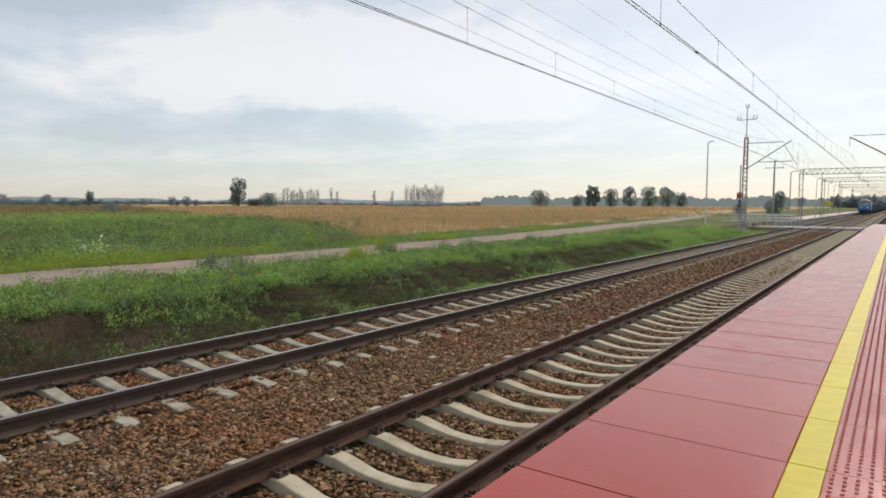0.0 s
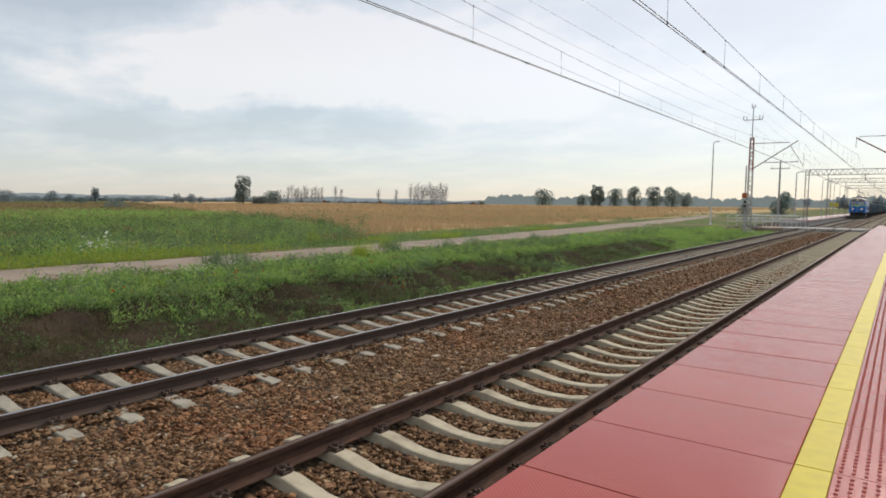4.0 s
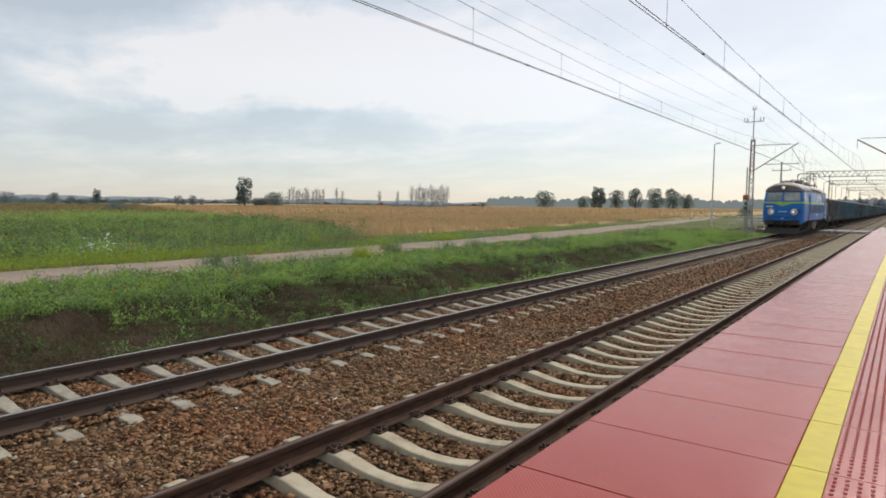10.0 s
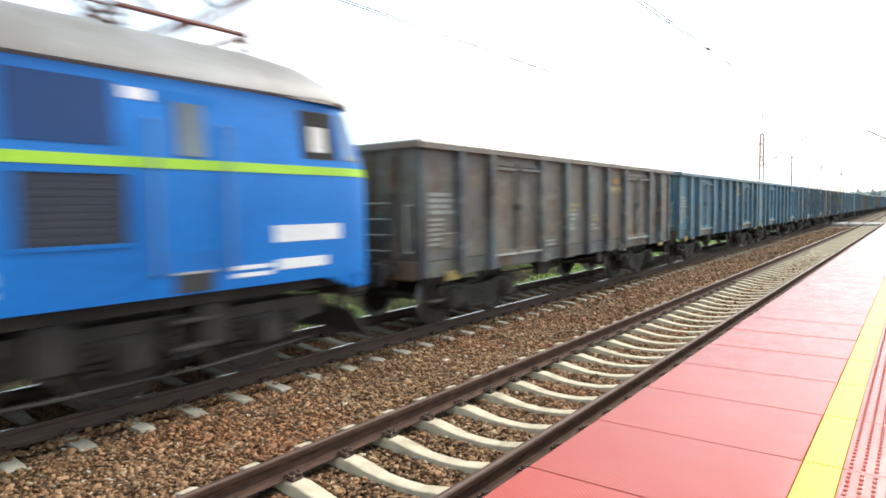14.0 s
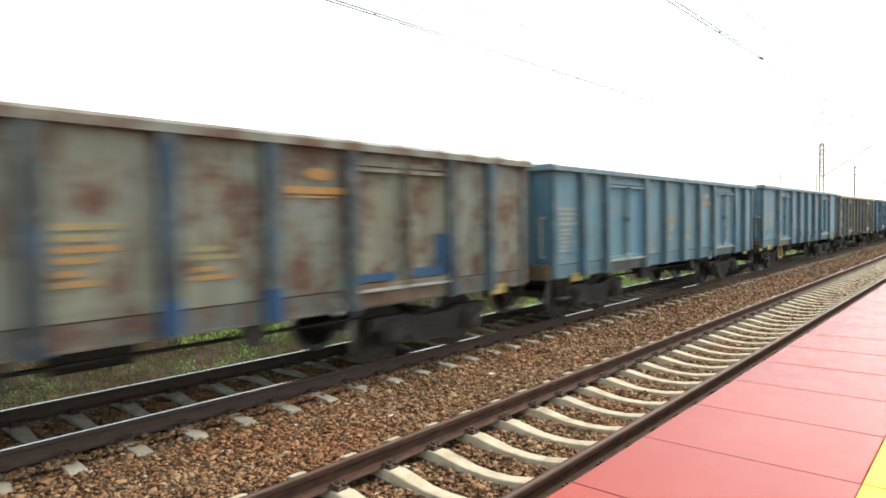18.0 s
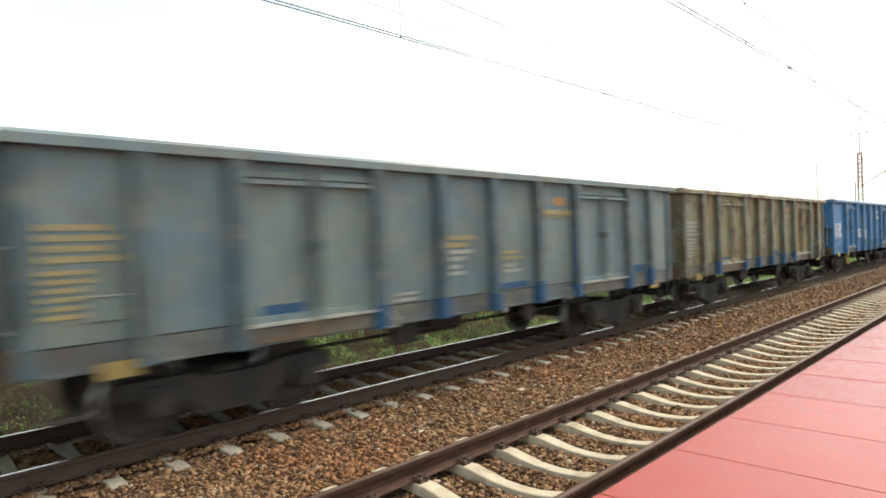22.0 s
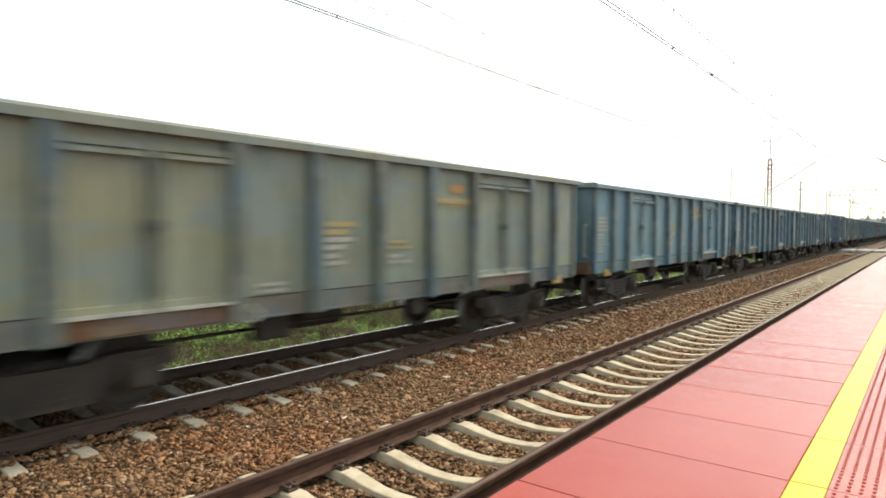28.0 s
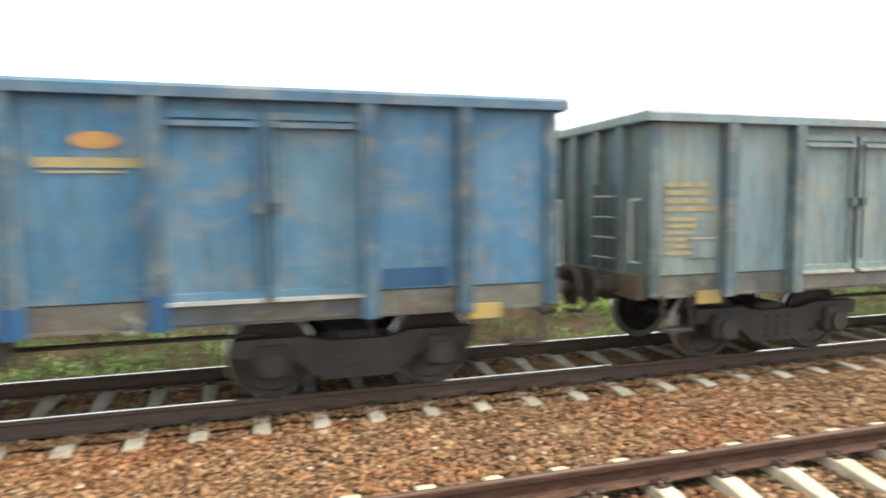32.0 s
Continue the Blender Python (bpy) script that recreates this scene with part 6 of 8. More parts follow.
    if long_kind:
        bm = bmesh.new()
        box(bm, -1.25, -0.42, 0.98, 1.25, 0.0, 1.02, 0.008)
        part("brake_platform", bm, M_BOGIE, root, "narrow brakeman's platform")
        bm = bmesh.new()
        box(bm, -1.3, -0.28, 1.88, 1.3, 0.0, 1.93, 0.008)
        part("end_shelf", bm, M_PAINT, root, "steel shelf across the end wall")
        bm = bmesh.new()
        for x in (-1.2, 1.2):
            tube(bm, (x, -0.4, 1.0), (x, -0.4, 1.9), 0.02, 6)
        tube(bm, (-1.2, -0.4, 1.9), (1.2, -0.4, 1.9), 0.02, 6)
        part("platform_rail", bm, M_BOGIE, root, "steel handrail of the platform")
        for yy in (2.05,):
            bm = bmesh.new()
            pipe(bm, [(1.36, yy, 0.92), (1.38, yy, 0.45), (1.38, yy + 0.42, 0.45), (1.36, yy + 0.42, 0.92)], 0.035, 4)
            part("step", bm, M_YBOX, root, "yellow hanging step frame")
    for y, d in ((0.0, -1), (L, 1)):
        bm = bmesh.new()
        box(bm, -XS, min(y, y - d * 0.05), H0, XS, max(y, y - d * 0.05), H1 + 0.02)
        part("end_wall", bm, M_PAINT, root, "ribbed steel end wall")
        for x in (-0.85, -0.3, 0.3, 0.85):
            bm = bmesh.new()
            box(bm, x - 0.06, min(y, y + d * 0.10), 0.9, x + 0.06, max(y, y + d * 0.10), H1)
            part("end_rib", bm, M_PAINT, root)
        bm = bmesh.new()
        box(bm, -XS - 0.08, min(y - d * 0.08, y + d * 0.12), H1, XS + 0.08, max(y - d * 0.08, y + d * 0.12), H1 + 0.118, 0.015)
        part("end_rail", bm, M_PAINT, root, "hollow steel end rail")
        bm = bmesh.new()
        box(bm, -1.3, min(y, y + d * 0.1), 0.84, 1.3, max(y, y + d * 0.1), 1.12, 0.015)
        part("buffer_beam", bm, M_SILL, root)
        for x in (-0.82, 0.82):
            bm = bmesh.new()
            tube(bm, (x, y + d * 0.08, 0.98), (x, y + d * 0.30, 0.98), 0.10, 12)
            tube(bm, (x, y + d * 0.28, 0.98), (x, y + d * 0.44, 0.98), 0.07, 12)
            b = part("buffer", bm, M_BOGIE, root, "sprung side buffer")
            bm = bmesh.new()
            tube(bm, (x, y + d * 0.44, 0.98), (x, y + d * 0.48, 0.98), 0.21, 16)
            part("buffer_head", bm, M_WHEEL, b, "round worn buffer head")
        bm = bmesh.new()
        tube(bm, (0, y, 0.92), (0, y + d * 0.42, 0.90), 0.05, 8)
        box(bm, -0.05, min(y + d * 0.3, y + d * 0.5), 0.78, 0.05, max(y + d * 0.3, y + d * 0.5), 0.98, 0.02)
        part("coupler", bm, M_BOGIE, root, "screw coupling hook")
        bm = bmesh.new()
        pipe(bm, [(0.35, y + d * 0.05, 0.85), (0.36, y + d * 0.3, 0.6), (0.3, y + d * 0.5, 0.62)], 0.025, 6)
        part("brake_hose", bm, M_BLACK, root, "rubber brake hose")
        for x in (1.18,):
            bm = bmesh.new()
            pipe(bm, [(x, y + d * 0.02, 1.25), (x, y + d * 0.14, 1.27), (x, y + d * 0.14, 1.95), (x, y + d * 0.02, 1.97)], 0.016, 6)
            part("hand_rail", bm, M_STENCIL, root, "pale bent handrail")
        bm = bmesh.new()
        yy = y - d * 0.35
        pipe(bm, [(1.36, yy - 0.18, 0.9), (1.38, yy - 0.18, 0.5), (1.38, yy + 0.18, 0.5), (1.36, yy + 0.18, 0.9)], 0.018, 6)
        box(bm, 1.24, yy - 0.18, 0.485, 1.42, yy + 0.18, 0.515)
        part("step", bm, M_BOGIE, root, "hanging foot step")
        bm = bmesh.new()
        box(bm, XS - 0.01, y - d * 0.62, 0.78, XS + 0.03, y - d * 0.95, 0.93)
        part("lashing_plate", bm, M_YBOX, root, "ochre plate below the sill")
    for y, d in ((0.0, -1), (L, 1)):
        bm = bmesh.new()
        for x in (0.36, 0.80):
            tube(bm, (x, y + d * 0.13, 1.15), (x, y + d * 0.13, 2.15), 0.014, 5)
        ladder = part("end_ladder", bm, M_BOGIE, root, "thin steel ladder on the end wall")
        for k in range(4):
            bm = bmesh.new()
            tube(bm, (0.34, y + d * 0.145, 1.28 + 0.24 * k), (0.82, y + d * 0.145, 1.28 + 0.24 * k), 0.014, 5)
            part("rung", bm, M_STENCIL, ladder, "worn pale rung")
    bm = bmesh.new()
    box(bm, XS + 0.012, 0.52 * f, 1.30, XS + 0.03, 0.88 * f, 1.52, 0.004)
    clip = part("label_clip", bm, M_PAINT, root, "sheet-steel waybill holder")
    bm = bmesh.new()
    box(bm, XS + 0.028, 0.52 * f, 1.515, XS + 0.045, 0.88 * f, 1.53)
    part("clip_edge", bm, M_STENCIL, clip, "pale worn edge")
    for y in (posts[2] + 0.2, posts[-3] - 0.25):
        bm = bmesh.new()
        pipe(bm, [(XS, y, 1.03), (XS + 0.05, y, 1.0), (XS + 0.06, y + 0.10, 0.93), (XS + 0.05, y + 0.05, 0.84), (XS + 0.03, y - 0.03, 0.86)], 0.016, 5)
        part("rope_hook", bm, M_STENCIL, root, "pale bent rope hook on the sill")
    bm = bmesh.new()
    box(bm, -1.34, 0.04, 1.02, 1.34, L - 0.04, 1.14)
    part("floor", bm, M_BOGIE, root)
    bm = bmesh.new()
    box(bm, -0.3, 0.1, 0.72, 0.3, L - 0.1, 1.02)
    for y in (3.4, 4.6, 6.05, 7.5, 8.7):
        box(bm, -1.28, y * f - 0.06, 0.86, 1.28, y * f + 0.06, 1.02)
    part("underframe", bm, M_BOGIE, root)
    bm = bmesh.new()
    tube(bm, (0.55, 5.2 * f, 0.72), (0.55, 6.0 * f, 0.72), 0.19, 12)
    part("air_reservoir", bm, M_BOGIE, root)
    bm = bmesh.new()
    box(bm, 0.95, 4.25 * f, 0.55, 1.12, 4.75 * f, 0.86, 0.02)
    part("brake_box", bm, M_BOGIE, root, "dark box of the brake gear")
    bm = bmesh.new()
    tube(bm, (1.22, 7.0 * f, 0.75), (1.30, 7.0 * f, 0.75), 0.15, 12)
    part("brake_wheel", bm, M_BOGIE, root, "round hand wheel of the brake")
    bm = bmesh.new()
    for y0, y1 in ((2.9, 9.2),):
        tube(bm, (0.85, y0 * f, 0.66), (0.85, y1 * f, 0.66), 0.018, 6)
        tube(bm, (0.2, y0 * f, 0.55), (0.2, y1 * f, 0.55), 0.02, 6)
    part("brake_rod", bm, M_BOGIE, root)
    bogie(root, 2.03 * f)
    bogie(root, L - 2.03 * f)
    X = XS + 0.018
    panels = {"data_panel": (M_STENCIL, ((0.2, 2.15, 0.66, 4, 0.055), (0.2, 1.76, 0.5, 6, 0.04))), "number_panel": (M_YSTENCIL, ((5.1 * f, 1.97, 0.74, 2, 0.065), (6.3 * f, 1.72, 0.5, 2, 0.05))), "weight_panel": (M_STENCIL, ((5.1 * f, 1.77, 0.66, 2, 0.06), (5.1 * f, 1.56, 0.36, 2, 0.055), (6.3 * f, 1.52, 0.45, 2, 0.05), (4.1 * f, 1.26, 0.4, 2, 0.04)))}
    own, yc = 7.40 * f, 7.86 * f
    if long_kind:
        panels = {"data_panel": (M_STENCIL, ((0.35, 2.05, 0.34, 7, 0.055), (0.8, 2.05, 0.62, 6, 0.06))), "number_panel": (M_STENCIL, ((4.35, 1.80, 0.6, 3, 0.09),)), "weight_panel": (M_STENCIL, ((5.6, 1.72, 0.46, 4, 0.045), (11.6, 1.68, 0.34, 2, 0.07)))}
        own, yc = 8.0, 8.4
        for y in posts[2:6]:
            bm = bmesh.new()
            for z in (1.13, 1.325):
                box(bm, XS + 0.12, y - 0.12, z, XS + 0.155, y + 0.12, z + 0.012)
            hook = part("rope_hook", bm, M_STENCIL, root, "pale double ledge of a rope hook")
            bm = bmesh.new()
            box(bm, XS + 0.12, y - 0.07, 1.145, XS + 0.132, y + 0.07, 1.32)
            part("hook_plate", bm, M_BOGIE, hook, "grimy backing plate")
    for name, (mat, lst) in panels.items():
        bm = bmesh.new()
        for k, (y, z, w, rows, h) in enumerate(lst):
            bars(bm, y, z, w, rows, X, h, seed=len(name) + k)
        tagged(part(name, bm, mat, root, "faded lettering in rows of dashes"), "faded lettering in rows of dashes", kind="stuff")
    bm = bmesh.new()
    box(bm, X + 0.004, own, 2.27, X + 0.008, own + 0.8, 2.355)
    box(bm, X + 0.004, own + 0.06, 2.225, X + 0.008, own + 0.68, 2.245)
    part("owner_name", bm, M_YSTENCIL, root, "faded painted bar below the badge")
    bm = bmesh.new()
    zc = 2.5 + (0.07 if long_kind else 0.0)
    ring = [(yc + 0.19 * math.cos(a), zc + 0.075 * math.sin(a)) for a in [k * math.pi / 7 for k in range(14)]]
    loft(bm, [[(X + 0.0, y, z) for y, z in ring], [(X + 0.006, y, z) for y, z in ring]])
    part("owner_badge", bm, M_OSTENCIL, root, "faded oval badge")
    return root


# length, start behind the lead lamp, colour, rust 0..1, label, extras
TEAL, LTEAL, BLUE, DBLUE, OLIVE, GREY, BROWN, BRIGHT = (0.075, 0.16, 0.20), (0.13, 0.215, 0.235), (0.08, 0.205, 0.30), (0.05, 0.125, 0.19), (0.225, 0.195, 0.11), (0.16, 0.185, 0.17), (0.135, 0.095, 0.068), (0.035, 0.145, 0.29)
CONSIST = [
    (11.6, 30.32, BROWN, 0.7, "dark rust-brown open coal wagon", ""),
    (12.1, 44.07, (0.06, 0.15, 0.21), 0.25, "teal-blue open coal wagon", ""),
    (12.1, 56.82, BLUE, 0.2, "mid-blue open coal wagon", ""),
    (12.1, 70.66, DBLUE, 0.25, "dark teal-blue open coal wagon with white stencils", ""),
    (12.1, 83.87, (0.215, 0.21, 0.15), 0.95, "rusty beige open coal wagon with blue scrawls", "scrawl"),
    (12.1, 97.55, (0.125, 0.232, 0.28), 0.25, "pale blue open coal wagon", ""),
    (12.75, 112.25, (0.128, 0.235, 0.285), 0.3, "pale weathered blue open coal wagon", ""),
    (11.65, 125.61, (0.19, 0.17, 0.11), 0.72, "olive-brown open coal wagon with a blue end", "blue_end"),
    (12.1, 139.54, (0.06, 0.165, 0.255), 0.3, "blue open coal wagon", ""),
    (12.1, 153.17, (0.145, 0.182, 0.178), 0.55, "grey-green open coal wagon with blue patches", "patches"),
    (12.1, 166.70, (0.225, 0.185, 0.085), 0.88, "ochre-olive open coal wagon with blue patches", "patches"),
    (12.75, 181.70, BRIGHT, 0.12, "bright blue open coal wagon, freshly painted", "fresh"),
    (12.1, 195.32, (0.125, 0.185, 0.205), 0.78, "blue-grey open coal wagon with a rusty front", "bluebit"),
    (12.1, 208.82, (0.15, 0.21, 0.22), 0.42, "teal-blue open coal wagon", ""),
    (12.1, 222.50, (0.05, 0.145, 0.26), 0.2, "blue open coal wagon", ""),
    (12.1, 236.33, (0.115, 0.19, 0.205), 0.3, "pale teal open coal wagon", ""),
    (12.1, 250.06, (0.20, 0.215, 0.155), 0.35, "olive-grey open coal wagon with yellow stencils", ""),
    (12.1, 263.83, (0.115, 0.22, 0.265), 0.3, "blue-grey open coal wagon", ""),
    (12.1, 277.55, (0.075, 0.155, 0.205), 0.3, "dark teal-blue open coal wagon", ""),
    (12.1, 291.13, (0.085, 0.185, 0.235), 0.35, "teal open coal wagon", ""),
    (12.2, 305.05, (0.042, 0.128, 0.21), 0.4, "blue open coal wagon with blue patches", "patches"),
    (12.1, 319.00, (0.155, 0.205, 0.205), 0.6, "pale grey-green weathered open coal wagon", ""),
    (12.1, 332.70, DBLUE, 0.3, "dark blue open coal wagon", ""),
    (12.1, 346.50, TEAL, 0.3, "teal open coal wagon", ""),
    (12.1, 360.30, BROWN, 0.5, "brown open coal wagon", ""),
    (12.1, 374.10, TEAL, 0.4, "teal open coal wagon", ""),
    (12.1, 387.90, BLUE, 0.3, "blue open coal wagon", ""),
    (12.1, 401.70, GREY, 0.4, "grey-green open coal wagon", ""),
    (12.1, 415.50, TEAL, 0.3, "teal open coal wagon", ""),
    (12.1, 429.30, BROWN, 0.5, "brown open coal wagon", ""),
]


def decorate(w, kind, L, seed):
    """Odd paint on single wagons."""
    r = random.Random(seed)
    X = 1.35
    f = L / 12.1
    if kind == "patches":
        for k, y in enumerate(POSTS[2:] if seed % 2 else POSTS[1:7]):
            bm = bmesh.new()
            y *= f
            h = r.uniform(0.16, 0.3)
            loft(bm, [[(X + o, y + a, z) for a, o in ((-0.1, 0.0), (-0.075, 0.131), (0.075, 0.131), (0.1, 0.0))] for z in (0.855, 0.92 + h)])
            part("paint_patch", bm, M_BLUEPATCH, w, "fresh blue paint at a post's foot")
        for y in (2.2, 6.25, 10.3):
            bm = bmesh.new()
            box(bm, X + 0.005, y * f, 1.14, X + 0.0165, y * f + r.uniform(0.5, 0.8), 1.2 + r.uniform(0.03, 0.12))
            part("paint_patch", bm, M_BLUEPATCH, w, "fresh blue paint low on a side sheet")
    elif kind == "scrawl":
        for y, z0, z1, wd in ((3.16, 1.3, 2.35, 0.5), (2.15, 1.25, 1.75, 0.12), (2.15, 1.2, 1.42, 0.55), (9.85, 1.2, 1.76, 0.2), (9.33, 1.19, 1.31, 0.7), (8.42, 1.19, 1.29, 0.62), (0.25, 1.15, 1.38, 0.75)):
            bm = bmesh.new()
            box(bm, X + 0.018, y * f, z0, X + (0.052 if 1.95 < y < 9.9 else 0.022), y * f + wd, z1)
            part("paint_patch", bm, M_BLUEPATCH, w, "scrawl of bright blue paint")
        for y in (6.05, 7.18):
            bm = bmesh.new()
            loft(bm, [[(X + o, y * f + a, z) for a, o in ((-0.1, 0.0), (-0.075, 0.131), (0.075, 0.131), (0.1, 0.0))] for z in (0.9, 1.24)])
            part("paint_patch", bm, M_BLUEPATCH, w, "fresh blue paint at a post's foot")
    elif kind == "blue_end":
        for y, z0, z1, wd in ((0.14, 1.62, 2.55, 0.9), (0.14, 1.16, 1.3, 0.9), (10.1, 1.16, 1.5, 0.78), (11.1, 1.16, 1.55, 0.85), (9.98, 1.8, 2.2, 0.5), (0.5, 1.16, 1.4, 0.5)):
            bm = bmesh.new()
            box(bm, X + 0.006, y * f, z0, X + 0.0165, y * f + wd, z1)
            part("paint_patch", bm, M_BLUEPATCH, w, "blue paint on a side sheet")
    elif kind == "fresh":
        for a, b in ((0.1, 1.72), (3.88, 4.93), (5.18, 6.25), (6.5, 7.58), (7.83, 8.88), (11.03, 12.65)):
            bm = bmesh.new()
            box(bm, X + 0.004, a, 1.345, X + 0.0165, b, 1.357)
            part("weld_line", bm, M_STENCIL, w, "pale worn seam along the side sheet")
        for a, b, z0, z1 in ((6.5, 7.1, 0.9, 0.98), (7.95, 8.5, 0.9, 0.99), (11.1, 11.5, 0.9, 0.98), (11.75, 12.2, 0.92, 1.06)):
            bm = bmesh.new()
            box(bm, X - 0.004, a, z0, X + 0.002, b, z1)
            part("paint_patch", bm, M_STENCIL, w, "worn white patch on the sill")
    elif kind == "bluebit":
        bm = bmesh.new()
        box(bm, X + 0.018, 3.1 * f, 1.25, X + 0.05, 3.6 * f, 1.75)
        part("paint_patch", bm, M_BLUEPATCH, w, "square of bright blue paint")


WAGONS = []
# lettering that is not in the usual colour, by wagon and panel
LETTERING = {(11, k): M_MARK for k in ("number_panel", "owner_name", "owner_badge", "data_panel", "weight_panel")}
LETTERING.update({(20, "data_panel"): M_YSTENCIL, (21, "data_panel"): M_YSTENCIL, (9, "data_panel"): M_YSTENCIL, (16, "data_panel"): M_YSTENCIL, (4, "weight_panel"): M_OSTENCIL, (4, "owner_name"): M_OSTENCIL, (5, "owner_badge"): M_STENCIL, (12, "owner_badge"): M_STENCIL, (12, "owner_name"): M_STENCIL})
# how the beams under the doors have weathered
SILLS = ((0.13, 0.072, 0.04), (0.15, 0.078, 0.036), (0.075, 0.058, 0.045), (0.17, 0.12, 0.075), (0.16, 0.072, 0.03), (0.07, 0.055, 0.042))


def couple_train():
    protos = {}
    for i, (L, end, col, rust, label, extra) in enumerate(CONSIST):
        if L not in protos:
            w = protos[L] = wagon_proto(L)
            to_size(w.children_recursive)
        else:
            w = copy_thing(protos[L], pose(0, 0, 0))
        tagged(w, label, "wagon", "goods train")
        WAGONS.append((w, end - L * LONG))
        grey = sum(col) / 3
        col = tuple(max(0.012, 1.2 * (grey + (1.35 if rust < 0.15 else 1.1) * (c - grey))) for c in col)
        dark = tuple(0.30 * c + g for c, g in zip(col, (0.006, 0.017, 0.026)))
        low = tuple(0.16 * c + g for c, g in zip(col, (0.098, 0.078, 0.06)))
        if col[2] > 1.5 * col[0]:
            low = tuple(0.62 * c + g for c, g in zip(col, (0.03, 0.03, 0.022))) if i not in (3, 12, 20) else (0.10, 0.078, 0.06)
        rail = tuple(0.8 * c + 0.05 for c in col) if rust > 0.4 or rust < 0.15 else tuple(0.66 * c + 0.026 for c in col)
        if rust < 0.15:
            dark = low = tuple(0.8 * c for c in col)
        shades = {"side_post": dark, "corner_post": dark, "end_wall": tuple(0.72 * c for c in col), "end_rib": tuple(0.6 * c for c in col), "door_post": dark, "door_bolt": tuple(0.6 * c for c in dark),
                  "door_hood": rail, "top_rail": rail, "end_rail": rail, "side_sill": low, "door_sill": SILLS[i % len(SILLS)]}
        for o in w.children_recursive:
            kind = o.name.split(".")[0]
            worn_by = rust
            if extra == "scrawl" and kind in ("side_post", "door_post"):
                shades[kind], worn_by = (0.026, 0.034, 0.042), 0.35
            elif extra == "scrawl":
                worn_by = 0.98
            elif kind == "door_sill":
                worn_by = 0.55
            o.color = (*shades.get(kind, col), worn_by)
            other = LETTERING.get((i, kind))
            if other:
                o.material_slots[0].link = "OBJECT"
                o.material_slots[0].material = other
    for i, (L, end, col, rust, label, extra) in enumerate(CONSIST):
        if extra:
            plain = set(WAGONS[i][0].children)
            decorate(WAGONS[i][0], extra, L, i)
            to_size([o for o in WAGONS[i][0].children if o not in plain])


couple_train()


# ---------------------------------------------------------------- locomotive
LF, LR, LW = -0.08, 16.25, 1.43        # front and rear of the body, half its width


def nose(q):
    """How far the rounded front lies back at the lateral fraction q."""
    return float(np.interp(abs(q), [0, 0.45, 0.85, 0.95, 1.0], [0, 0.03, 0.14, 0.28, 0.62]))


QS = [0, 0.22, 0.45, 0.65, 0.85, 0.92, 0.96, 0.985, 1.0]


def outline(z, w, set_back):
    pts = []
    for q in QS:
        pts.append((q * w, LF + set_back + nose(q), z))
    for q in QS[::-1]:
        pts.append((q * w, LR - set_back - nose(q), z))
    pts += [(-x, y, zz) for x, y, zz in pts[::-1] if abs(x) > 1e-6]
    return pts


def body_w(z):
    return float(np.interp(z, [0.9, 2.35, 3.2], [LW, LW, LW - 0.10]))


def body_back(z):
    return float(np.interp(z, [0.9, 2.3, 2.45, 3.2], [0.0, 0.0, 0.02, 0.30]))


def front_pt(q, z, out=0.0, rear=False):
    y = LF + body_back(z) + nose(q) - out
    return (q * (body_w(z) + out * abs(q)), y if not rear else LR + LF - y, z)


def front_sheet(bm, q0, q1, z0, z1, out, thick=0.012, rear=False, n=8, top=None):
    """A curved sheet that follows the cab front."""
    secs = []
    for k in range(n + 1):
        q = q0 + (q1 - q0) * k / n
        za = z0 if top is None else top(q)
        secs.append([front_pt(q, za, out, rear), front_pt(q, z1, out, rear), front_pt(q, z1, out - thick, rear), front_pt(q, za, out - thick, rear)])
    loft(bm, secs)


def side_sheet(bm, s, y0, y1, z0, z1, out, thick=0.012):
    n = 1 if y0 > LF + 1.0 and y1 < LR - 1.0 else 5
    secs = []
    for k in range(n + 1):
        y = y0 + (y1 - y0) * k / n
        sec = []
        for z, o in ((z0, out), (z1, out), (z1, out - thick), (z0, out - thick)):
            b = body_back(z)
            back = min(y - LF - b, LR - b - y)
            q = float(np.interp(back, [0, 0.03, 0.14, 0.28, 0.62], [0, 0.45, 0.85, 0.95, 1.0]))
            sec.append((s * (q * body_w(z) + o), y, z))
        secs.append(sec)
    loft(bm, secs)


